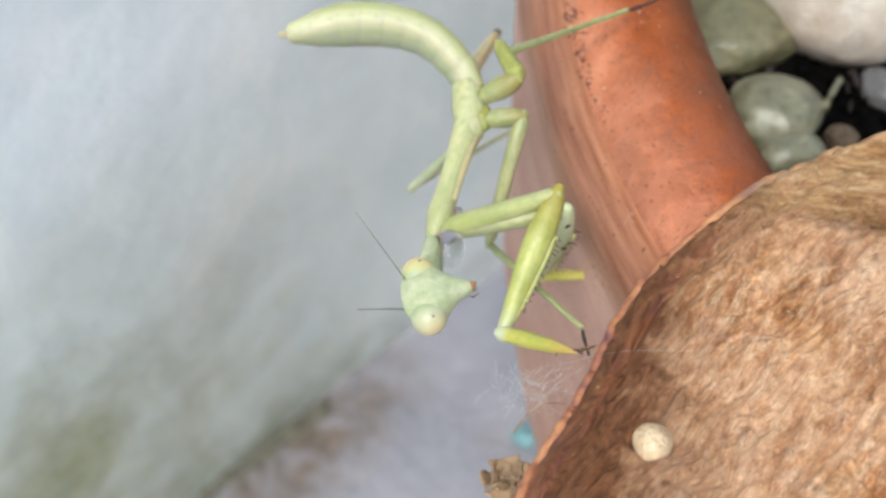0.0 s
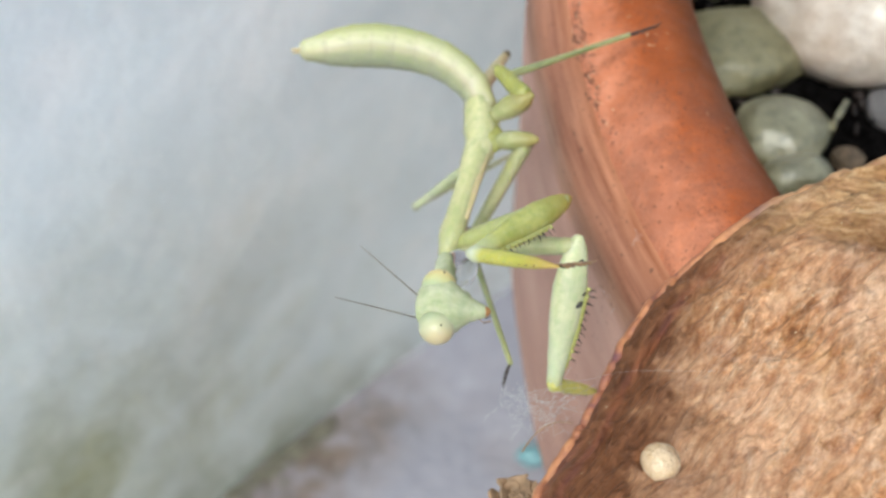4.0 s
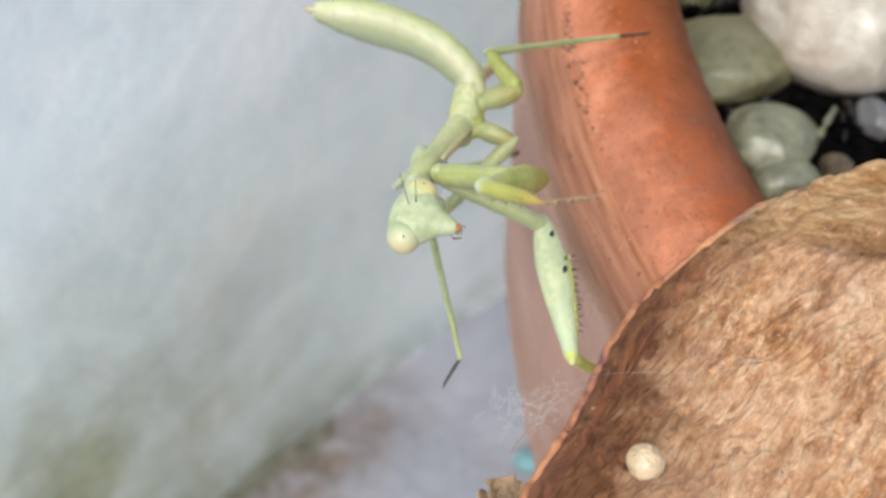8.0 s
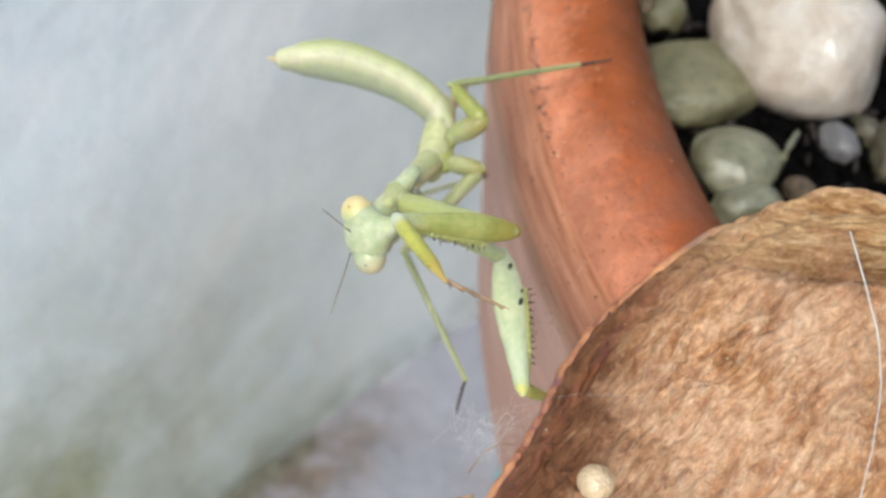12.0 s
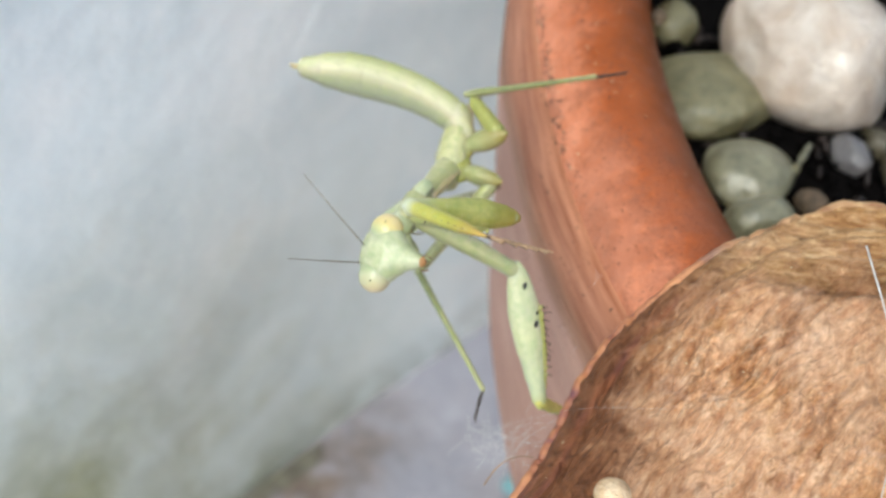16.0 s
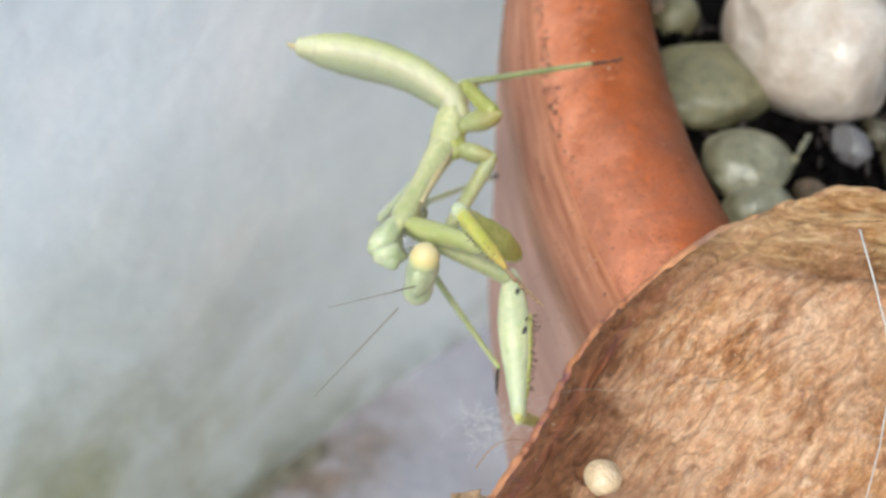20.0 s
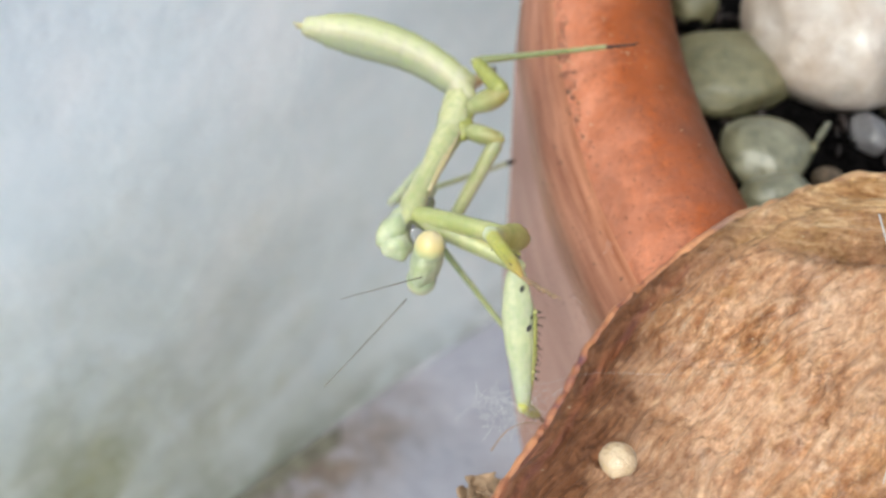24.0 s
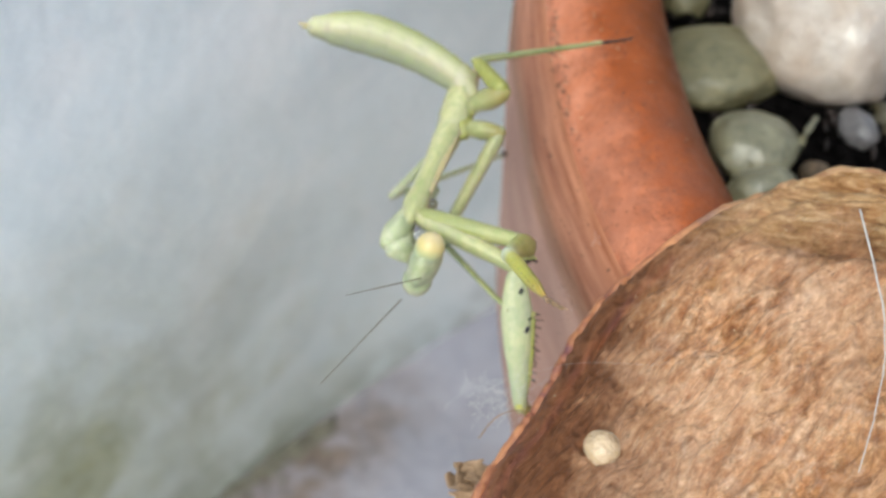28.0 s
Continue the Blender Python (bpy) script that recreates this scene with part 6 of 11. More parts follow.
    ride(ABDOMEN[5], [
        (0, (-9.33, -8.70, 15.07), (-0.998, 0.044, 0.037), (0.00, -0.64, 0.77)),
        (1, (-9.00, -9.47, 14.42), (-1.000, 0.009, 0.007), (0.00, -0.64, 0.77)),
        (1.5, (-9.09, -9.31, 14.55), (-1.000, 0.019, 0.016), (0.00, -0.64, 0.77)),
        (2, (-8.60, -9.76, 14.18), (-0.999, 0.033, 0.027), (0.00, -0.64, 0.77)),
        (2.5, (-9.28, -9.39, 14.49), (-0.998, 0.043, 0.036), (0.00, -0.64, 0.77)),
        (3, (-9.17, -9.28, 14.58), (-0.998, 0.051, 0.043), (0.00, -0.64, 0.77)),
        (3.7, (-9.38, -8.95, 14.86), (-0.997, 0.063, 0.053), (0.00, -0.64, 0.77)),
        (4.3, (-9.19, -8.53, 15.21), (-0.995, 0.074, 0.062), (0.00, -0.64, 0.77)),
        (4.9, (-9.00, -8.10, 15.57), (-0.994, 0.084, 0.071), (0.00, -0.64, 0.77)),
        (5.5, (-8.80, -7.67, 15.93), (-0.992, 0.095, 0.080), (0.00, -0.64, 0.77)),
        (5.75, (-8.22, -7.01, 16.48), (-0.973, 0.177, 0.149), (0.00, -0.64, 0.77)),
        (6, (-7.69, -6.43, 16.97), (-0.945, 0.251, 0.211), (0.00, -0.64, 0.77)),
        (7, (-7.50, -6.90, 16.58), (-0.930, 0.282, 0.237), (0.00, -0.64, 0.77)),
        (8, (-8.10, -7.05, 16.45), (-0.952, 0.234, 0.196), (0.00, -0.64, 0.77)),
        (9, (-8.15, -7.42, 16.14), (-0.945, 0.250, 0.209), (0.00, -0.64, 0.77)),
        (9.5, (-8.30, -7.71, 15.90), (-0.953, 0.231, 0.194), (0.00, -0.64, 0.77)),
        (10, (-7.96, -7.91, 15.73), (-0.959, 0.216, 0.182), (0.00, -0.64, 0.77)),
        (11, (-7.64, -7.98, 15.67), (-0.960, 0.215, 0.180), (0.00, -0.64, 0.77)),
        (12, (-8.08, -7.83, 15.80), (-0.962, 0.208, 0.175), (0.00, -0.64, 0.77)),
        (13.5, (-8.18, -7.60, 15.99), (-0.972, 0.179, 0.150), (0.00, -0.64, 0.77)),
        (15, (-8.29, -7.39, 16.17), (-0.982, 0.145, 0.122), (0.00, -0.64, 0.77)),
        (16, (-7.77, -7.92, 15.72), (-0.967, 0.196, 0.165), (0.00, -0.64, 0.77)),
        (17, (-7.84, -8.30, 15.40), (-0.970, 0.186, 0.156), (0.00, -0.64, 0.77)),
        (17.5, (-8.14, -7.77, 15.85), (-0.971, 0.182, 0.153), (0.00, -0.64, 0.77)),
        (18, (-8.07, -7.44, 16.13), (-0.973, 0.178, 0.149), (0.00, -0.64, 0.77)),
        (19, (-7.62, -7.48, 16.09), (-0.969, 0.189, 0.159), (0.00, -0.64, 0.77)),
        (20, (-7.78, -7.65, 15.95), (-0.970, 0.187, 0.157), (0.00, -0.64, 0.77)),
        (21, (-7.76, -7.74, 15.87), (-0.966, 0.198, 0.166), (0.00, -0.64, 0.77)),
        (22, (-7.64, -8.07, 15.60), (-0.973, 0.178, 0.149), (0.00, -0.64, 0.77)),
        (23.5, (-9.04, -7.51, 16.07), (-0.967, 0.196, 0.165), (0.00, -0.64, 0.77)),
        (25, (-8.10, -7.69, 15.92), (-0.960, 0.214, 0.179), (0.00, -0.64, 0.77)),
        (26, (-7.93, -7.78, 15.84), (-0.965, 0.200, 0.168), (0.00, -0.64, 0.77)),
        (27, (-7.79, -7.78, 15.84), (-0.969, 0.189, 0.158), (0.00, -0.64, 0.77)),
        (28, (-7.74, -7.82, 15.81), (-0.955, 0.226, 0.190), (0.00, -0.64, 0.77)),
    ])
    ride(ABDOMEN[6], [
        (0, (-11.39, -8.61, 15.14), (-0.998, -0.051, -0.043), (0.00, -0.64, 0.77)),
        (1, (-11.05, -9.45, 14.44), (-0.993, -0.090, -0.075), (0.00, -0.64, 0.77)),
        (1.5, (-11.13, -9.27, 14.59), (-0.993, -0.092, -0.077), (0.00, -0.64, 0.77)),
        (2, (-10.60, -9.70, 14.23), (-0.993, -0.091, -0.076), (0.00, -0.64, 0.77)),
        (2.5, (-11.29, -9.30, 14.56), (-0.995, -0.073, -0.061), (0.00, -0.64, 0.77)),
        (3, (-11.21, -9.17, 14.67), (-0.998, -0.053, -0.044), (0.00, -0.64, 0.77)),
        (3.7, (-11.39, -8.82, 14.96), (-0.999, -0.036, -0.030), (0.00, -0.64, 0.77)),
        (4.3, (-11.19, -8.38, 15.34), (-1.000, -0.022, -0.018), (0.00, -0.64, 0.77)),
        (4.9, (-10.99, -7.93, 15.71), (-1.000, -0.007, -0.006), (0.00, -0.64, 0.77)),
        (5.5, (-10.78, -7.48, 16.09), (-1.000, 0.008, 0.006), (0.00, -0.64, 0.77)),
        (5.75, (-10.12, -6.67, 16.77), (-0.993, 0.093, 0.078), (0.00, -0.64, 0.77)),
        (6, (-9.50, -5.95, 17.37), (-0.967, 0.196, 0.164), (0.00, -0.64, 0.77)),
        (7, (-9.18, -6.38, 17.01), (-0.946, 0.248, 0.208), (0.00, -0.64, 0.77)),
        (8, (-9.90, -6.61, 16.82), (-0.968, 0.192, 0.161), (0.00, -0.64, 0.77)),
        (9, (-9.95, -6.94, 16.54), (-0.979, 0.157, 0.132), (0.00, -0.64, 0.77)),
        (9.5, (-10.13, -7.27, 16.27), (-0.978, 0.160, 0.134), (0.00, -0.64, 0.77)),
        (10, (-9.81, -7.50, 16.08), (-0.976, 0.166, 0.139), (0.00, -0.64, 0.77)),
        (11, (-9.46, -7.57, 16.01), (-0.988, 0.118, 0.099), (0.00, -0.64, 0.77)),
        (12, (-9.98, -7.42, 16.14), (-0.987, 0.122, 0.103), (0.00, -0.64, 0.77)),
        (13.5, (-10.08, -7.25, 16.29), (-0.990, 0.108, 0.090), (0.00, -0.64, 0.77)),
        (15, (-10.19, -7.11, 16.41), (-0.993, 0.093, 0.078), (0.00, -0.64, 0.77)),
        (16, (-9.61, -7.55, 16.04), (-0.979, 0.157, 0.132), (0.00, -0.64, 0.77)),
        (17, (-9.65, -7.95, 15.70), (-0.981, 0.149, 0.125), (0.00, -0.64, 0.77)),
        (17.5, (-9.96, -7.43, 16.14), (-0.984, 0.135, 0.113), (0.00, -0.64, 0.77)),
        (18, (-9.90, -7.10, 16.41), (-0.988, 0.120, 0.100), (0.00, -0.64, 0.77)),
        (19, (-9.44, -7.12, 16.39), (-0.981, 0.147, 0.123), (0.00, -0.64, 0.77)),
        (20, (-9.60, -7.30, 16.25), (-0.979, 0.157, 0.132), (0.00, -0.64, 0.77)),
        (21, (-9.56, -7.38, 16.18), (-0.980, 0.153, 0.128), (0.00, -0.64, 0.77)),
        (22, (-9.44, -7.74, 15.88), (-0.976, 0.167, 0.140), (0.00, -0.64, 0.77)),
        (23.5, (-10.85, -7.14, 16.38), (-0.976, 0.168, 0.141), (0.00, -0.64, 0.77)),
        (25, (-9.93, -7.28, 16.26), (-0.975, 0.169, 0.141), (0.00, -0.64, 0.77)),
        (26, (-9.74, -7.41, 16.15), (-0.980, 0.154, 0.129), (0.00, -0.64, 0.77)),
        (27, (-9.62, -7.42, 16.14), (-0.984, 0.135, 0.113), (0.00, -0.64, 0.77)),
        (28, (-9.53, -7.39, 16.17), (-0.979, 0.158, 0.132), (0.00, -0.64, 0.77)),
    ])
    ride(ABDOMEN[7], [
        (0, (-13.45, -8.72, 15.05), (-0.986, -0.128, -0.108), (0.00, -0.64, 0.77)),
        (1, (-13.09, -9.63, 14.28), (-0.986, -0.128, -0.107), (0.00, -0.64, 0.77)),
        (1.5, (-13.16, -9.46, 14.43), (-0.984, -0.135, -0.113), (0.00, -0.64, 0.77)),
        (2, (-12.59, -9.88, 14.08), (-0.983, -0.139, -0.117), (0.00, -0.64, 0.77)),
        (2.5, (-13.30, -9.45, 14.44), (-0.987, -0.125, -0.105), (0.00, -0.64, 0.77)),
        (3, (-13.24, -9.28, 14.58), (-0.990, -0.109, -0.091), (0.00, -0.64, 0.77)),
        (3.7, (-13.41, -8.89, 14.90), (-0.994, -0.085, -0.072), (0.00, -0.64, 0.77)),
        (4.3, (-13.20, -8.42, 15.30), (-0.996, -0.066, -0.056), (0.00, -0.64, 0.77)),
        (4.9, (-12.99, -7.94, 15.70), (-0.998, -0.047, -0.040), (0.00, -0.64, 0.77)),
        (5.5, (-12.78, -7.46, 16.11), (-0.999, -0.029, -0.024), (0.00, -0.64, 0.77)),
        (5.75, (-12.05, -6.49, 16.92), (-0.999, 0.041, 0.035), (0.00, -0.64, 0.77)),
        (6, (-11.35, -5.58, 17.69), (-0.985, 0.133, 0.112), (0.00, -0.64, 0.77)),
        (7, (-10.90, -5.93, 17.39), (-0.965, 0.201, 0.169), (0.00, -0.64, 0.77)),
        (8, (-11.73, -6.24, 17.13), (-0.984, 0.136, 0.115), (0.00, -0.64, 0.77)),
        (9, (-11.81, -6.64, 16.79), (-0.996, 0.069, 0.058), (0.00, -0.64, 0.77)),
        (9.5, (-12.00, -6.96, 16.53), (-0.993, 0.088, 0.074), (0.00, -0.64, 0.77)),
        (10, (-11.68, -7.18, 16.34), (-0.990, 0.109, 0.092), (0.00, -0.64, 0.77)),
        (11, (-11.34, -7.35, 16.20), (-1.000, 0.013, 0.011), (0.00, -0.64, 0.77)),
        (12, (-11.92, -7.18, 16.34), (-1.000, 0.000, 0.000), (0.00, -0.64, 0.77)),
        (13.5, (-12.01, -7.04, 16.46), (-1.000, 0.010, 0.008), (0.00, -0.64, 0.77)),
        (15, (-12.11, -6.92, 16.56), (-1.000, 0.019, 0.016), (0.00, -0.64, 0.77)),
        (16, (-11.47, -7.25, 16.29), (-0.993, 0.092, 0.077), (0.00, -0.64, 0.77)),
        (17, (-11.49, -7.67, 15.93), (-0.993, 0.092, 0.077), (0.00, -0.64, 0.77)),
        (17.5, (-11.81, -7.17, 16.35), (-0.996, 0.065, 0.055), (0.00, -0.64, 0.77)),
        (18, (-11.77, -6.88, 16.60), (-0.999, 0.038, 0.032), (0.00, -0.64, 0.77)),
        (19, (-11.30, -6.84, 16.63), (-0.994, 0.082, 0.068), (0.00, -0.64, 0.77)),
        (20, (-11.44, -7.00, 16.49), (-0.990, 0.106, 0.089), (0.00, -0.64, 0.77)),
        (21, (-11.38, -7.09, 16.42), (-0.994, 0.086, 0.072), (0.00, -0.64, 0.77)),
        (22, (-11.25, -7.43, 16.14), (-0.985, 0.134, 0.112), (0.00, -0.64, 0.77)),
        (23.5, (-12.69, -6.82, 16.65), (-0.989, 0.116, 0.097), (0.00, -0.64, 0.77)),
        (25, (-11.78, -6.96, 16.53), (-0.992, 0.098, 0.083), (0.00, -0.64, 0.77)),
        (26, (-11.58, -7.12, 16.39), (-0.993, 0.088, 0.074), (0.00, -0.64, 0.77)),
        (27, (-11.47, -7.17, 16.35), (-0.995, 0.078, 0.065), (0.00, -0.64, 0.77)),
        (28, (-11.37, -7.09, 16.42), (-0.996, 0.069, 0.058), (0.00, -0.64, 0.77)),
    ])
    ride(ABDOMEN[8], [
        (0, (-15.48, -8.98, 14.83), (-0.986, -0.128, -0.108), (0.00, -0.64, 0.77)),
        (1, (-15.11, -9.90, 14.06), (-0.988, -0.121, -0.101), (0.00, -0.64, 0.77)),
        (1.5, (-15.17, -9.73, 14.20), (-0.986, -0.127, -0.106), (0.00, -0.64, 0.77)),
        (2, (-14.57, -10.16, 13.84), (-0.985, -0.131, -0.110), (0.00, -0.64, 0.77)),
        (2.5, (-15.29, -9.70, 14.23), (-0.988, -0.119, -0.099), (0.00, -0.64, 0.77)),
        (3, (-15.25, -9.50, 14.39), (-0.991, -0.104, -0.088), (0.00, -0.64, 0.77)),
        (3.7, (-15.42, -9.07, 14.76), (-0.995, -0.080, -0.067), (0.00, -0.64, 0.77)),
        (4.3, (-15.21, -8.55, 15.19), (-0.997, -0.060, -0.050), (0.00, -0.64, 0.77)),
        (4.9, (-14.99, -8.04, 15.62), (-0.999, -0.041, -0.034), (0.00, -0.64, 0.77)),
        (5.5, (-14.78, -7.52, 16.06), (-1.000, -0.022, -0.019), (0.00, -0.64, 0.77)),
        (5.75, (-14.01, -6.41, 16.99), (-0.998, 0.044, 0.037), (0.00, -0.64, 0.77)),
        (6, (-13.24, -5.32, 17.90), (-0.986, 0.130, 0.109), (0.00, -0.64, 0.77)),
        (7, (-12.65, -5.57, 17.69), (-0.966, 0.198, 0.166), (0.00, -0.64, 0.77)),
        (8, (-13.60, -5.98, 17.35), (-0.985, 0.133, 0.111), (0.00, -0.64, 0.77)),
        (9, (-13.71, -6.51, 16.90), (-0.997, 0.063, 0.053), (0.00, -0.64, 0.77)),
        (9.5, (-13.91, -6.79, 16.67), (-0.994, 0.084, 0.070), (0.00, -0.64, 0.77)),
        (10, (-13.59, -6.97, 16.52), (-0.990, 0.106, 0.089), (0.00, -0.64, 0.77)),
        (11, (-13.23, -7.33, 16.22), (-1.000, 0.003, 0.002), (0.00, -0.64, 0.77)),
        (12, (-13.88, -7.18, 16.34), (-1.000, -0.018, -0.015), (0.00, -0.64, 0.77)),
        (13.5, (-13.97, -7.02, 16.48), (-1.000, -0.003, -0.003), (0.00, -0.64, 0.77)),
        (15, (-14.05, -6.89, 16.59), (-1.000, 0.010, 0.009), (0.00, -0.64, 0.77)),
        (16, (-13.36, -7.07, 16.43), (-0.994, 0.081, 0.068), (0.00, -0.64, 0.77)),
        (17, (-13.35, -7.50, 16.07), (-0.994, 0.083, 0.070), (0.00, -0.64, 0.77)),
        (17.5, (-13.69, -7.05, 16.45), (-0.997, 0.055, 0.046), (0.00, -0.64, 0.77)),
        (18, (-13.65, -6.80, 16.66), (-0.999, 0.026, 0.022), (0.00, -0.64, 0.77)),
        (19, (-13.17, -6.69, 16.75), (-0.996, 0.072, 0.060), (0.00, -0.64, 0.77)),
        (20, (-13.30, -6.80, 16.66), (-0.992, 0.099, 0.083), (0.00, -0.64, 0.77)),
        (21, (-13.23, -6.93, 16.55), (-0.995, 0.078, 0.065), (0.00, -0.64, 0.77)),
        (22, (-13.07, -7.18, 16.34), (-0.986, 0.127, 0.107), (0.00, -0.64, 0.77)),
        (23.5, (-14.55, -6.60, 16.83), (-0.990, 0.107, 0.090), (0.00, -0.64, 0.77)),
        (25, (-13.67, -6.77, 16.68), (-0.993, 0.088, 0.073), (0.00, -0.64, 0.77)),
        (26, (-13.45, -6.95, 16.53), (-0.995, 0.078, 0.066), (0.00, -0.64, 0.77)),
        (27, (-13.35, -7.02, 16.47), (-0.995, 0.074, 0.062), (0.00, -0.64, 0.77)),
        (28, (-13.24, -6.96, 16.53), (-0.997, 0.057, 0.048), (0.00, -0.64, 0.77)),
    ])
    ride(meso, [
        (0, (-1.56, -16.93, 10.77), (-0.065, 0.962, 0.265), (0.00, -0.64, 0.77)),
        (1, (-0.98, -17.60, 10.21), (-0.070, 0.956, 0.287), (0.00, -0.64, 0.77)),
        (1.5, (-1.21, -17.37, 10.40), (-0.041, 0.959, 0.280), (0.00, -0.64, 0.77)),
        (2, (-0.97, -17.68, 10.14), (-0.008, 0.963, 0.268), (0.00, -0.64, 0.77)),
        (2.5, (-1.37, -17.32, 10.45), (-0.032, 0.957, 0.289), (0.00, -0.64, 0.77)),
        (3, (-0.98, -17.26, 10.49), (-0.050, 0.950, 0.309), (0.00, -0.64, 0.77)),
        (3.7, (-1.43, -17.04, 10.68), (-0.046, 0.952, 0.303), (0.00, -0.64, 0.77)),
        (4.3, (-1.44, -16.73, 10.94), (-0.042, 0.953, 0.300), (0.00, -0.64, 0.77)),
        (4.9, (-1.44, -16.41, 11.21), (-0.039, 0.955, 0.296), (0.00, -0.64, 0.77)),
        (5.5, (-1.45, -16.10, 11.47), (-0.034, 0.956, 0.292), (0.00, -0.64, 0.77)),
        (5.75, (-2.01, -15.79, 11.73), (0.095, 0.951, 0.296), (0.00, -0.64, 0.77)),
        (6, (-2.56, -15.49, 11.98), (0.218, 0.931, 0.294), (0.00, -0.64, 0.77)),
        (7, (-2.80, -15.63, 11.87), (0.245, 0.925, 0.289), (0.00, -0.64, 0.77)),
        (8, (-2.32, -15.34, 12.11), (0.184, 0.947, 0.262), (0.00, -0.64, 0.77)),
        (9, (-2.26, -15.62, 11.87), (0.226, 0.935, 0.274), (0.00, -0.64, 0.77)),
        (9.5, (-2.35, -15.90, 11.63), (0.223, 0.935, 0.275), (0.00, -0.64, 0.77)),
        (10, (-1.99, -16.09, 11.48), (0.224, 0.935, 0.274), (0.00, -0.64, 0.77)),
        (11, (-1.36, -16.03, 11.53), (0.170, 0.944, 0.281), (0.00, -0.64, 0.77)),
        (12, (-1.62, -16.08, 11.49), (0.169, 0.945, 0.279), (0.00, -0.64, 0.77)),
        (13.5, (-1.64, -15.80, 11.72), (0.154, 0.944, 0.291), (0.00, -0.64, 0.77)),
        (15, (-1.70, -15.54, 11.94), (0.140, 0.943, 0.302), (0.00, -0.64, 0.77)),
        (16, (-1.48, -15.79, 11.73), (0.198, 0.937, 0.287), (0.00, -0.64, 0.77)),
        (17, (-1.47, -15.91, 11.63), (0.195, 0.937, 0.291), (0.00, -0.64, 0.77)),
        (17.5, (-1.79, -15.47, 12.00), (0.193, 0.937, 0.292), (0.00, -0.64, 0.77)),
        (18, (-1.73, -15.23, 12.20), (0.190, 0.937, 0.294), (0.00, -0.64, 0.77)),
        (19, (-1.50, -15.33, 12.12), (0.214, 0.935, 0.282), (0.00, -0.64, 0.77)),
        (20, (-1.56, -15.29, 12.15), (0.200, 0.944, 0.262), (0.00, -0.64, 0.77)),
        (21, (-1.76, -15.45, 12.02), (0.221, 0.940, 0.261), (0.00, -0.64, 0.77)),
        (22, (-1.52, -15.63, 11.86), (0.210, 0.938, 0.276), (0.00, -0.64, 0.77)),
        (23.5, (-2.72, -15.15, 12.27), (0.188, 0.947, 0.260), (0.00, -0.64, 0.77)),
        (25, (-1.63, -15.37, 12.08), (0.167, 0.956, 0.240), (0.00, -0.64, 0.77)),
        (26, (-1.61, -15.44, 12.02), (0.189, 0.946, 0.264), (0.00, -0.64, 0.77)),
        (27, (-1.65, -15.49, 11.98), (0.220, 0.939, 0.265), (0.00, -0.64, 0.77)),
        (28, (-1.56, -15.58, 11.91), (0.208, 0.941, 0.267), (0.00, -0.64, 0.77)),
    ])
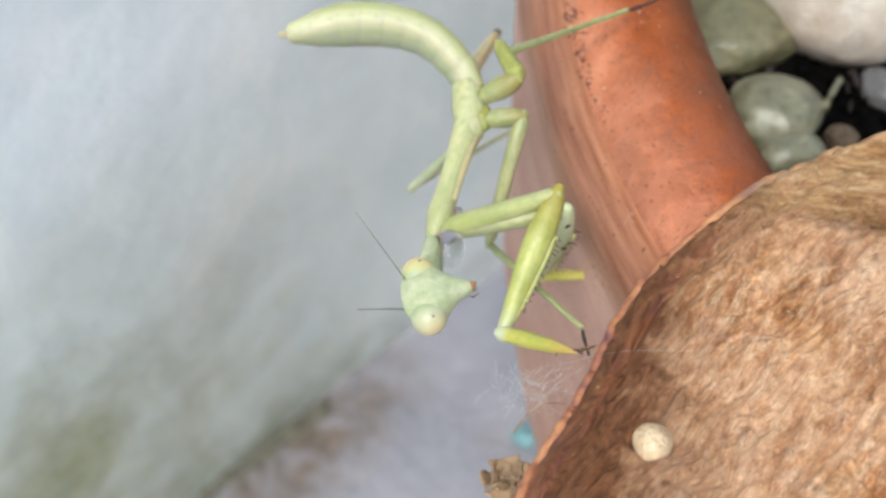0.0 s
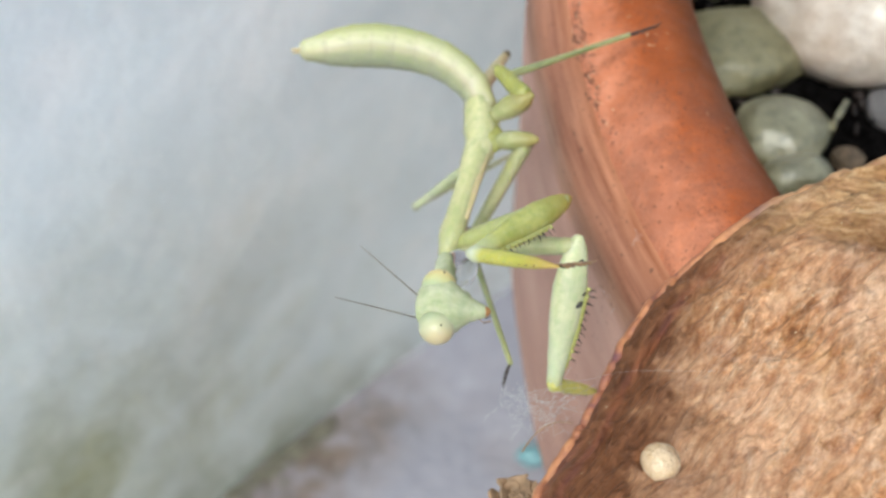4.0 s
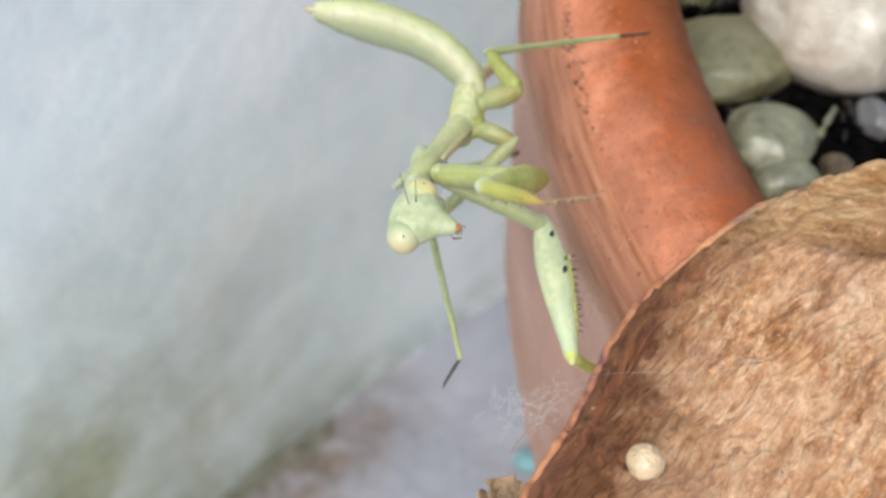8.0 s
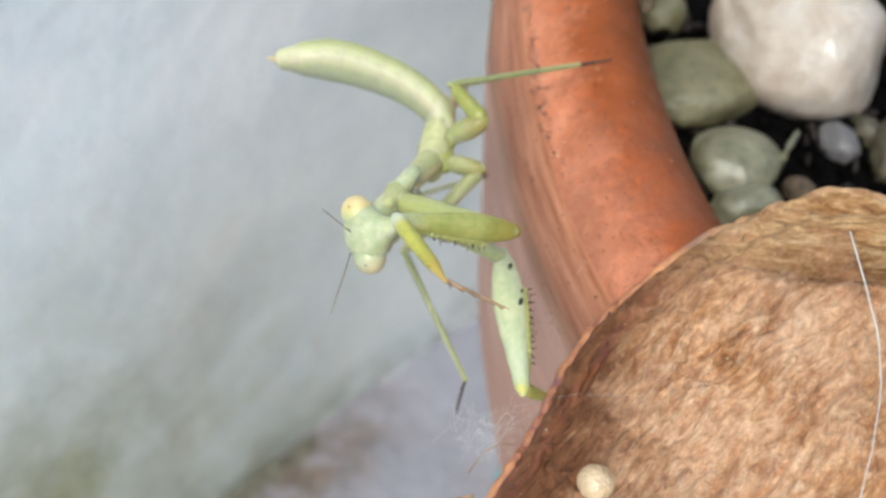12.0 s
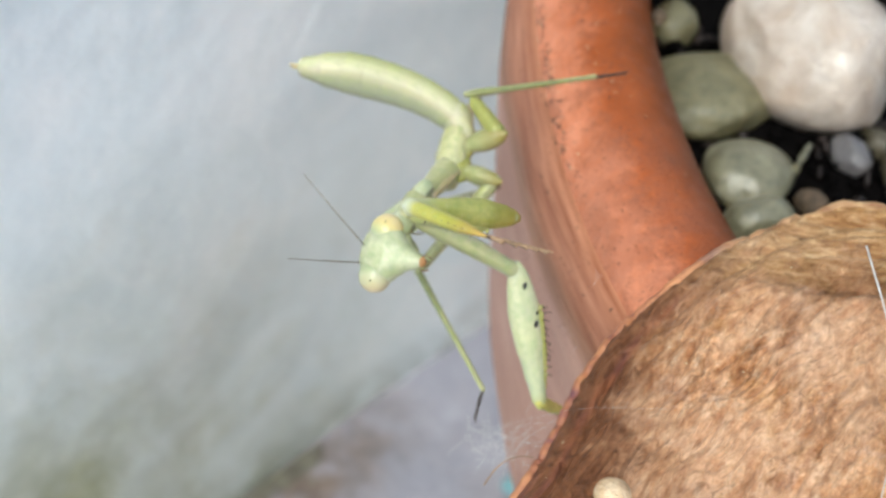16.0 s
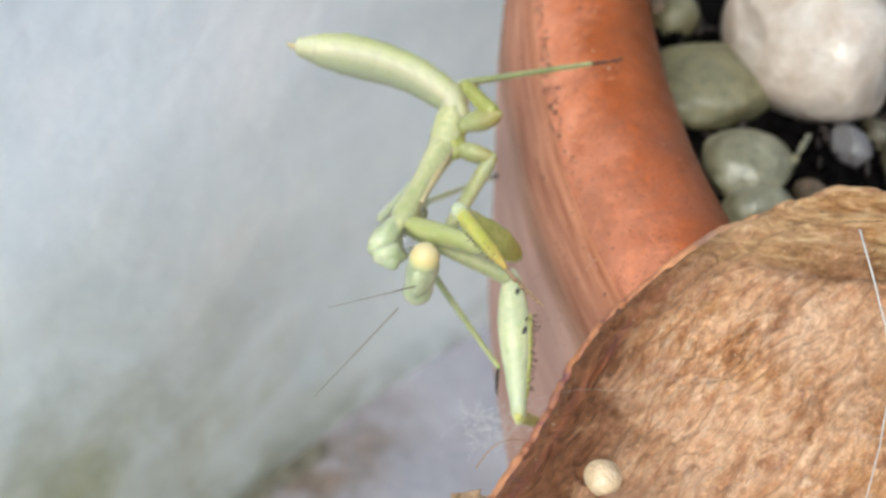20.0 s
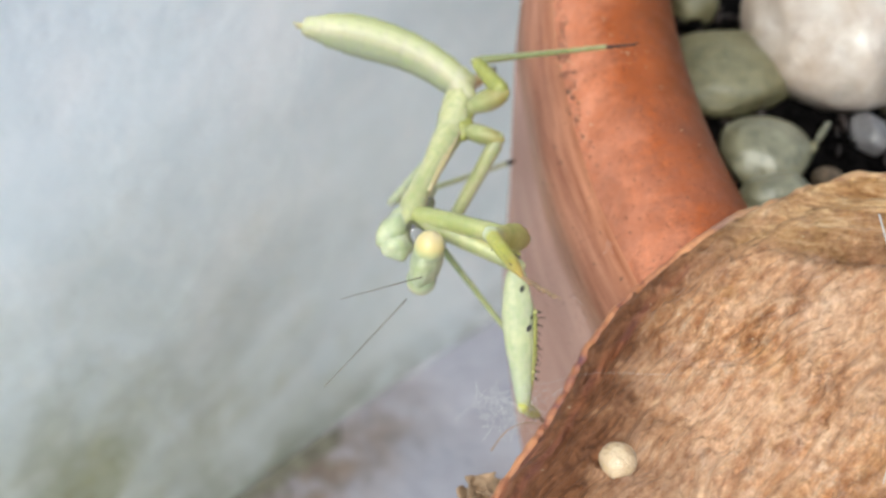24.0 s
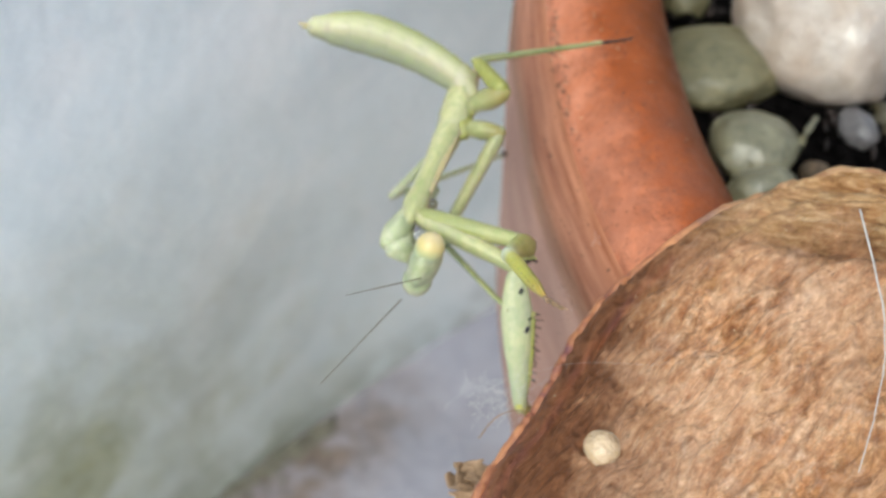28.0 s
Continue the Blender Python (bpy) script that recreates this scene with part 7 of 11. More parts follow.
    ride(pro, [
        (0, (-1.56, -16.93, 10.77), (-0.285, -0.908, -0.308), (0.00, -0.64, 0.77)),
        (1, (-0.98, -17.60, 10.21), (-0.303, -0.944, -0.129), (0.00, -0.64, 0.77)),
        (1.5, (-1.21, -17.37, 10.40), (-0.280, -0.939, -0.199), (0.00, -0.64, 0.77)),
        (2, (-0.97, -17.68, 10.14), (-0.255, -0.934, -0.251), (0.00, -0.64, 0.77)),
        (2.5, (-1.37, -17.32, 10.45), (-0.264, -0.913, -0.312), (0.00, -0.64, 0.77)),
        (3, (-0.98, -17.26, 10.49), (-0.279, -0.873, -0.400), (0.00, -0.64, 0.77)),
        (3.7, (-1.43, -17.04, 10.68), (-0.276, -0.900, -0.337), (0.00, -0.64, 0.77)),
        (4.3, (-1.44, -16.73, 10.94), (-0.274, -0.915, -0.297), (0.00, -0.64, 0.77)),
        (4.9, (-1.44, -16.41, 11.21), (-0.273, -0.926, -0.262), (0.00, -0.64, 0.77)),
        (5.5, (-1.45, -16.10, 11.47), (-0.272, -0.935, -0.229), (0.00, -0.64, 0.77)),
        (5.75, (-2.01, -15.79, 11.73), (-0.283, -0.959, -0.029), (0.00, -0.64, 0.77)),
        (6, (-2.56, -15.49, 11.98), (-0.292, -0.948, 0.127), (0.00, -0.64, 0.77)),
        (7, (-2.80, -15.63, 11.87), (-0.341, -0.891, 0.300), (0.00, -0.64, 0.77)),
        (8, (-2.32, -15.34, 12.11), (-0.349, -0.886, 0.303), (0.00, -0.64, 0.77)),
        (9, (-2.26, -15.62, 11.87), (-0.327, -0.870, 0.369), (0.00, -0.64, 0.77)),
        (9.5, (-2.35, -15.90, 11.63), (-0.315, -0.883, 0.348), (0.00, -0.64, 0.77)),
        (10, (-1.99, -16.09, 11.48), (-0.306, -0.893, 0.331), (0.00, -0.64, 0.77)),
        (11, (-1.36, -16.03, 11.53), (-0.326, -0.857, 0.399), (0.00, -0.64, 0.77)),
        (12, (-1.62, -16.08, 11.49), (-0.309, -0.864, 0.397), (0.00, -0.64, 0.77)),
        (13.5, (-1.64, -15.80, 11.72), (-0.310, -0.872, 0.378), (0.00, -0.64, 0.77)),
        (15, (-1.70, -15.54, 11.94), (-0.311, -0.879, 0.361), (0.00, -0.64, 0.77)),
        (16, (-1.48, -15.79, 11.73), (-0.306, -0.868, 0.390), (0.00, -0.64, 0.77)),
        (17, (-1.47, -15.91, 11.63), (-0.319, -0.888, 0.332), (0.00, -0.64, 0.77)),
        (17.5, (-1.79, -15.47, 12.00), (-0.346, -0.902, 0.257), (0.00, -0.64, 0.77)),
        (18, (-1.73, -15.23, 12.20), (-0.374, -0.911, 0.172), (0.00, -0.64, 0.77)),
        (19, (-1.50, -15.33, 12.12), (-0.321, -0.934, 0.156), (0.00, -0.64, 0.77)),
        (20, (-1.56, -15.29, 12.15), (-0.344, -0.939, -0.012), (0.00, -0.64, 0.77)),
        (21, (-1.76, -15.45, 12.02), (-0.344, -0.938, -0.045), (0.00, -0.64, 0.77)),
        (22, (-1.52, -15.63, 11.86), (-0.345, -0.937, -0.056), (0.00, -0.64, 0.77)),
        (23.5, (-2.72, -15.15, 12.27), (-0.336, -0.935, -0.112), (0.00, -0.64, 0.77)),
        (25, (-1.63, -15.37, 12.08), (-0.328, -0.930, -0.165), (0.00, -0.64, 0.77)),
        (26, (-1.61, -15.44, 12.02), (-0.290, -0.942, -0.169), (0.00, -0.64, 0.77)),
        (27, (-1.65, -15.49, 11.98), (-0.317, -0.928, -0.193), (0.00, -0.64, 0.77)),
        (28, (-1.56, -15.58, 11.91), (-0.322, -0.928, -0.186), (0.00, -0.64, 0.77)),
    ])
    ride(neck, [
        (0, (-5.09, -31.94, 8.60), (-0.083, -0.962, 0.259), (0.00, -0.64, 0.77)),
        (1, (-3.89, -29.80, 8.97), (0.118, -0.969, 0.219), (0.00, -0.64, 0.77)),
        (1.5, (-4.21, -30.26, 8.59), (-0.010, -0.976, 0.219), (0.00, -0.64, 0.77)),
        (2, (-4.15, -31.19, 7.90), (-0.116, -0.970, 0.213), (0.00, -0.64, 0.77)),
        (2.5, (-4.54, -31.78, 8.23), (-0.068, -0.956, 0.286), (0.00, -0.64, 0.77)),
        (3, (-4.21, -32.50, 8.27), (-0.041, -0.931, 0.362), (0.00, -0.64, 0.77)),
        (3.7, (-4.72, -31.94, 8.72), (-0.061, -0.939, 0.339), (0.00, -0.64, 0.77)),
        (4.3, (-4.80, -31.35, 9.14), (-0.081, -0.943, 0.322), (0.00, -0.64, 0.77)),
        (4.9, (-4.86, -30.73, 9.53), (-0.103, -0.948, 0.302), (0.00, -0.64, 0.77)),
        (5.5, (-4.92, -30.07, 9.88), (-0.128, -0.952, 0.278), (0.00, -0.64, 0.77)),
        (5.75, (-5.39, -28.17, 11.35), (-0.144, -0.978, 0.150), (0.00, -0.64, 0.77)),
        (6, (-5.83, -26.12, 12.84), (-0.168, -0.985, -0.025), (0.00, -0.64, 0.77)),
        (7, (-6.49, -25.26, 14.57), (-0.135, -0.991, -0.014), (0.00, -0.64, 0.77)),
        (8, (-6.10, -25.28, 14.83), (-0.080, -0.996, -0.036), (0.00, -0.64, 0.77)),
        (9, (-5.82, -24.86, 15.23), (-0.211, -0.950, -0.230), (0.00, -0.64, 0.77)),
        (9.5, (-5.64, -24.74, 14.90), (-0.321, -0.918, -0.231), (0.00, -0.64, 0.77)),
        (10, (-4.98, -24.67, 14.59), (-0.463, -0.879, -0.109), (0.00, -0.64, 0.77)),
        (10.5, (-4.67, -25.13, 14.41), (-0.352, -0.936, -0.007), (0.00, -0.64, 0.77)),
        (11, (-4.75, -24.43, 15.27), (-0.232, -0.968, 0.095), (0.00, -0.64, 0.77)),
        (12, (-4.96, -24.96, 15.20), (-0.557, -0.793, -0.247), (0.00, -0.64, 0.77)),
        (13.5, (-5.15, -25.07, 15.13), (-0.470, -0.837, -0.280), (0.00, -0.64, 0.77)),
        (15, (-5.32, -25.12, 15.09), (-0.424, -0.860, -0.285), (0.00, -0.64, 0.77)),
        (16, (-5.17, -25.37, 15.15), (-0.485, -0.828, -0.281), (0.00, -0.64, 0.77)),
        (17, (-4.85, -24.81, 14.53), (-0.534, -0.792, 0.296), (0.00, -0.64, 0.77)),
        (17.5, (-5.46, -24.52, 14.11), (-0.555, -0.800, 0.228), (0.00, -0.64, 0.77)),
        (18, (-5.70, -24.38, 13.40), (-0.577, -0.803, 0.151), (0.00, -0.64, 0.77)),
        (19, (-4.90, -24.72, 13.16), (-0.536, -0.833, 0.139), (0.00, -0.64, 0.77)),
        (20, (-5.21, -24.73, 11.41), (-0.554, -0.833, -0.011), (0.00, -0.64, 0.77)),
        (21, (-5.41, -24.87, 10.93), (-0.554, -0.832, -0.040), (0.00, -0.64, 0.77)),
        (22, (-5.17, -25.05, 10.66), (-0.554, -0.831, -0.049), (0.00, -0.64, 0.77)),
        (23.5, (-6.28, -24.54, 10.47), (-0.547, -0.831, -0.100), (0.00, -0.64, 0.77)),
        (25, (-5.10, -24.72, 9.71), (-0.541, -0.828, -0.147), (0.00, -0.64, 0.77)),
        (26, (-4.68, -24.91, 9.61), (-0.512, -0.845, -0.152), (0.00, -0.64, 0.77)),
        (27, (-5.02, -24.82, 9.32), (-0.533, -0.828, -0.172), (0.00, -0.64, 0.77)),
        (28, (-4.97, -24.90, 9.33), (-0.537, -0.827, -0.165), (0.00, -0.64, 0.77)),
    ])
    ride(head, [
        (0, (-5.42, -36.18, 10.10), (0.975, 0.212, 0.065), (0.22, -0.97, -0.14)),
        (1, (-3.42, -34.06, 10.31), (0.866, -0.038, 0.499), (0.29, -0.77, -0.57)),
        (1.5, (-4.25, -34.55, 9.92), (0.856, -0.077, 0.510), (0.27, -0.78, -0.57)),
        (2, (-4.61, -35.45, 9.21), (0.836, -0.127, 0.534), (0.24, -0.79, -0.56)),
        (2.5, (-4.82, -35.99, 9.84), (0.961, 0.102, 0.257), (0.18, -0.94, -0.28)),
        (3, (-4.37, -36.61, 10.18), (0.981, 0.089, -0.173), (0.09, -1.00, 0.00)),
        (3.7, (-4.97, -36.08, 10.54), (0.990, 0.003, -0.143), (-0.00, -1.00, -0.03)),
        (4.3, (-5.12, -35.51, 10.89), (0.991, -0.074, -0.110), (-0.08, -0.99, -0.08)),
        (4.9, (-5.27, -34.90, 11.20), (0.985, -0.155, -0.073), (-0.16, -0.98, -0.14)),
        (5.5, (-5.43, -34.26, 11.45), (0.969, -0.245, -0.031), (-0.25, -0.94, -0.22)),
        (5.75, (-5.97, -32.47, 12.41), (0.943, -0.329, 0.042), (-0.29, -0.88, -0.37)),
        (6, (-6.50, -30.44, 13.20), (0.856, -0.500, 0.133), (-0.34, -0.73, -0.59)),
        (7, (-7.03, -29.61, 14.98), (0.962, -0.273, -0.007), (-0.26, -0.91, -0.33)),
        (8, (-6.42, -29.65, 15.15), (0.948, -0.315, -0.031), (-0.31, -0.91, -0.26)),
        (9, (-6.66, -29.05, 14.77), (0.928, -0.347, 0.135), (-0.23, -0.82, -0.52)),
        (9.5, (-6.93, -28.80, 14.43), (0.853, -0.374, 0.365), (-0.05, -0.75, -0.66)),
        (10, (-6.83, -28.57, 14.61), (0.762, -0.355, 0.542), (0.13, -0.74, -0.66)),
        (10.5, (-5.88, -29.75, 14.35), (0.888, -0.433, 0.158), (-0.25, -0.74, -0.62)),
        (11, (-5.68, -28.69, 16.10), (0.999, 0.026, -0.037), (0.02, -0.97, -0.25)),
        (11.5, (-6.58, -28.89, 15.13), (0.888, -0.433, 0.158), (-0.25, -0.74, -0.62)),
        (12, (-7.19, -28.52, 14.67), (0.795, -0.200, 0.573), (0.28, -0.72, -0.64)),
        (12.5, (-6.95, -29.18, 14.09), (0.888, -0.433, 0.158), (-0.25, -0.74, -0.62)),
        (15, (-7.02, -28.95, 14.41), (0.888, -0.433, 0.158), (-0.25, -0.74, -0.62)),
        (16, (-7.10, -29.07, 14.48), (0.908, -0.389, 0.154), (-0.23, -0.78, -0.58)),
        (17, (-5.04, -29.36, 14.18), (0.620, -0.450, 0.640), (0.13, -0.78, -0.61)),
        (17.5, (-4.74, -28.58, 12.94), (0.877, 0.359, -0.319), (-0.21, -0.31, -0.93)),
        (18, (-4.01, -28.98, 12.63), (0.356, 0.827, -0.434), (-0.54, -0.20, -0.82)),
        (19, (-3.26, -29.61, 11.78), (0.320, 0.901, -0.294), (-0.35, -0.17, -0.92)),
        (20, (-3.17, -30.11, 10.84), (0.235, 0.970, -0.057), (-0.15, -0.02, -0.99)),
        (21, (-3.36, -30.56, 10.42), (0.245, 0.969, -0.040), (-0.15, -0.00, -0.99)),
        (22, (-3.28, -30.80, 10.16), (0.162, 0.987, 0.002), (-0.06, 0.01, -1.00)),
        (23.5, (-4.47, -30.57, 10.53), (0.231, 0.969, -0.089), (-0.15, -0.05, -0.99)),
        (25, (-3.41, -31.02, 10.40), (0.264, 0.944, -0.196), (-0.24, -0.13, -0.96)),
        (26, (-3.39, -31.38, 10.16), (0.307, 0.922, -0.236), (-0.31, -0.14, -0.94)),
        (27, (-3.52, -31.38, 10.13), (0.314, 0.923, -0.223), (-0.31, -0.12, -0.94)),
        (28, (-3.47, -31.45, 10.11), (0.288, 0.930, -0.230), (-0.28, -0.15, -0.95)),
    ])
    ride(ANT[0], [
        (0, (-6.66, -35.19, 10.20), (-0.496, 0.231, 0.837), (0.00, -0.64, 0.77)),
        (1, (-5.10, -34.63, 10.67), (-0.799, -0.453, 0.396), (0.00, -0.64, 0.77)),
        (1.5, (-5.82, -34.66, 10.64), (-0.414, -0.457, 0.787), (0.00, -0.64, 0.77)),
        (2, (-6.06, -35.08, 10.29), (-0.049, -0.284, 0.957), (0.00, -0.64, 0.77)),
        (2.5, (-6.13, -35.35, 10.06), (-0.323, -0.083, 0.943), (0.00, -0.64, 0.77)),
        (3, (-5.51, -35.98, 9.54), (-0.634, 0.333, 0.698), (0.00, -0.64, 0.77)),
        (3.7, (-6.02, -35.39, 10.03), (-0.630, 0.155, 0.761), (0.00, -0.64, 0.77)),
        (4.3, (-6.10, -34.80, 10.53), (-0.633, 0.041, 0.773), (0.00, -0.64, 0.77)),
        (4.9, (-6.19, -34.20, 11.03), (-0.637, -0.059, 0.768), (0.00, -0.64, 0.77)),
        (5.5, (-6.27, -33.61, 11.53), (-0.643, -0.148, 0.752), (0.00, -0.64, 0.77)),
        (5.75, (-6.62, -31.69, 13.14), (-0.361, -0.354, 0.863), (0.00, -0.64, 0.77)),
        (6, (-6.97, -29.76, 14.76), (-0.092, -0.478, 0.873), (0.00, -0.64, 0.77)),
        (7, (-8.13, -31.14, 13.60), (-0.005, -0.130, 0.992), (0.00, -0.64, 0.77)),
        (8, (-6.72, -28.86, 15.51), (-0.059, -0.437, 0.898), (0.00, -0.64, 0.77)),
        (9, (-6.23, -29.40, 15.06), (-0.155, -0.369, 0.916), (0.00, -0.64, 0.77)),
        (9.5, (-7.33, -29.09, 15.32), (-0.281, -0.300, 0.912), (0.00, -0.64, 0.77)),
        (10, (-8.04, -28.62, 15.72), (-0.415, -0.204, 0.887), (0.00, -0.64, 0.77)),
        (10.5, (-7.12, -29.32, 15.06), (-0.588, -0.236, 0.773), (0.00, -0.64, 0.77)),
        (11, (-6.95, -27.79, 16.41), (-0.736, -0.258, 0.626), (0.00, -0.64, 0.77)),
        (11.5, (-7.77, -28.63, 15.69), (-0.490, -0.396, 0.776), (0.00, -0.64, 0.77)),
        (12, (-8.31, -28.91, 15.47), (-0.195, -0.493, 0.848), (0.00, -0.64, 0.77)),
        (12.5, (-8.11, -29.46, 14.97), (-0.273, -0.404, 0.873), (0.00, -0.64, 0.77)),
        (15, (-8.27, -28.82, 15.55), (-0.697, 0.418, 0.582), (0.00, -0.64, 0.77)),
        (16, (-8.55, -29.03, 15.37), (-0.609, 0.317, 0.727), (0.00, -0.64, 0.77)),
        (17, (-6.37, -29.56, 14.93), (-0.807, -0.034, 0.589), (0.00, -0.64, 0.77)),
        (17.5, (-5.56, -30.08, 14.49), (-0.815, -0.096, 0.572), (0.00, -0.64, 0.77)),
        (18, (-4.35, -30.84, 13.85), (-0.826, -0.149, 0.544), (0.00, -0.64, 0.77)),
        (19, (-4.54, -32.17, 12.74), (-0.722, -0.532, 0.443), (0.00, -0.64, 0.77)),
        (20, (-3.57, -32.76, 12.24), (-0.863, -0.469, 0.190), (0.00, -0.64, 0.77)),
        (21, (-4.09, -33.26, 11.82), (-0.824, -0.522, 0.218), (0.00, -0.64, 0.77)),
        (22, (-3.74, -33.72, 11.43), (-0.874, -0.484, 0.052), (0.00, -0.64, 0.77)),
        (23.5, (-4.70, -33.32, 11.77), (-0.810, -0.544, 0.220), (0.00, -0.64, 0.77)),
        (25, (-3.43, -33.56, 11.57), (-0.755, -0.562, 0.338), (0.00, -0.64, 0.77)),
        (26, (-3.42, -33.84, 11.33), (-0.742, -0.559, 0.370), (0.00, -0.64, 0.77)),
        (27, (-3.46, -33.85, 11.33), (-0.705, -0.606, 0.367), (0.00, -0.64, 0.77)),
        (28, (-3.58, -34.02, 11.18), (-0.726, -0.574, 0.379), (0.00, -0.64, 0.77)),
    ])
    ride(ANT[1], [
        (0, (-6.57, -36.68, 8.96), (-0.347, -0.563, 0.750), (0.00, -0.64, 0.77)),
        (1, (-4.65, -35.84, 9.65), (-0.593, -0.790, -0.157), (0.00, -0.64, 0.77)),
        (1.5, (-5.34, -35.63, 9.83), (-0.302, -0.877, 0.375), (0.00, -0.64, 0.77)),
        (2, (-5.55, -35.78, 9.71), (-0.041, -0.779, 0.626), (0.00, -0.64, 0.77)),
        (2.25, (-5.79, -35.89, 9.61), (-0.225, -0.706, 0.672), (0.83, 0.22, 0.51)),
        (2.5, (-6.04, -36.01, 9.51), (-0.287, -0.548, 0.786), (0.00, -0.64, 0.77)),
        (3, (-5.83, -36.61, 9.01), (-0.559, -0.196, 0.806), (0.00, -0.64, 0.77)),
        (3.7, (-6.46, -36.25, 9.31), (-0.580, -0.313, 0.752), (0.00, -0.64, 0.77)),
        (4.3, (-6.65, -35.86, 9.64), (-0.602, -0.401, 0.691), (0.00, -0.64, 0.77)),
        (4.9, (-6.84, -35.47, 9.97), (-0.626, -0.479, 0.616), (0.00, -0.64, 0.77)),
        (5.5, (-7.03, -35.08, 10.30), (-0.651, -0.546, 0.527), (0.00, -0.64, 0.77)),
        (5.625, (-6.84, -34.59, 10.70), (-0.370, -0.432, 0.822), (0.53, -0.82, -0.19)),
        (5.75, (-6.64, -34.11, 11.11), (0.025, -0.583, 0.812), (0.00, -0.64, 0.77)),
        (6, (-6.26, -33.15, 11.92), (0.695, -0.267, 0.667), (0.00, -0.64, 0.77)),
        (6.5, (-7.42, -32.41, 12.53), (0.549, -0.797, 0.251), (-0.53, -0.10, 0.84)),
        (7, (-8.59, -31.67, 13.15), (-0.100, -0.988, 0.118), (0.00, -0.64, 0.77)),
        (7.25, (-8.01, -30.97, 13.74), (0.212, -0.957, 0.200), (-0.55, 0.05, 0.83)),
        (7.5, (-7.42, -30.27, 14.33), (0.377, -0.815, 0.440), (-0.91, -0.24, 0.34)),
        (7.75, (-6.84, -29.56, 14.92), (0.301, -0.643, 0.704), (-0.77, -0.60, -0.22)),
        (8, (-6.26, -28.86, 15.51), (0.028, -0.538, 0.843), (0.00, -0.64, 0.77)),
        (8.5, (-6.30, -30.56, 14.09), (0.610, -0.556, 0.565), (-0.75, -0.64, 0.17)),
        (9, (-6.34, -32.25, 12.67), (0.618, -0.785, -0.039), (0.00, -0.64, 0.77)),
        (9.5, (-7.49, -31.24, 13.52), (0.018, -0.919, 0.394), (0.00, -0.64, 0.77)),
        (10, (-8.25, -30.05, 14.51), (-0.598, -0.704, 0.384), (0.00, -0.64, 0.77)),
        (10.5, (-7.38, -30.53, 14.04), (-0.773, -0.627, 0.099), (0.00, -0.64, 0.77)),
        (11, (-7.26, -28.78, 15.58), (-0.857, -0.476, -0.197), (0.00, -0.64, 0.77)),
        (11.5, (-7.92, -29.85, 14.66), (-0.548, -0.830, 0.107), (0.00, -0.64, 0.77)),
        (12, (-8.29, -30.36, 14.25), (-0.068, -0.924, 0.377), (0.00, -0.64, 0.77)),
        (12.5, (-8.19, -30.88, 13.78), (-0.134, -0.886, 0.444), (0.00, -0.64, 0.77)),
        (15, (-8.86, -30.10, 14.48), (-0.471, -0.572, 0.672), (0.00, -0.64, 0.77)),
        (16, (-8.91, -30.13, 14.45), (-0.467, -0.570, 0.676), (0.00, -0.64, 0.77)),
        (17, (-5.87, -30.75, 13.93), (-0.625, -0.694, 0.358), (0.00, -0.64, 0.77)),
        (17.5, (-6.52, -31.36, 13.42), (-0.601, -0.708, 0.370), (0.00, -0.64, 0.77)),
        (18, (-6.79, -32.22, 12.70), (-0.578, -0.723, 0.378), (0.00, -0.64, 0.77)),
        (19, (-5.22, -33.63, 11.51), (-0.621, -0.784, -0.009), (0.00, -0.64, 0.77)),
        (20, (-4.95, -34.16, 11.07), (-0.650, -0.707, -0.279), (0.00, -0.64, 0.77)),
        (21, (-4.90, -34.46, 10.81), (-0.652, -0.667, -0.360), (0.00, -0.64, 0.77)),
        (22, (-4.32, -34.86, 10.48), (-0.589, -0.759, -0.277), (0.00, -0.64, 0.77)),
        (23.5, (-5.80, -34.68, 10.63), (-0.608, -0.762, -0.222), (0.00, -0.64, 0.77)),
        (25, (-5.02, -35.15, 10.24), (-0.627, -0.761, -0.167), (0.00, -0.64, 0.77)),
        (26, (-5.02, -35.33, 10.08), (-0.663, -0.711, -0.233), (0.00, -0.64, 0.77)),
        (27, (-5.08, -35.40, 10.03), (-0.640, -0.746, -0.184), (0.00, -0.64, 0.77)),
        (28, (-5.21, -35.44, 10.00), (-0.601, -0.787, -0.138), (0.00, -0.64, 0.77)),
    ])
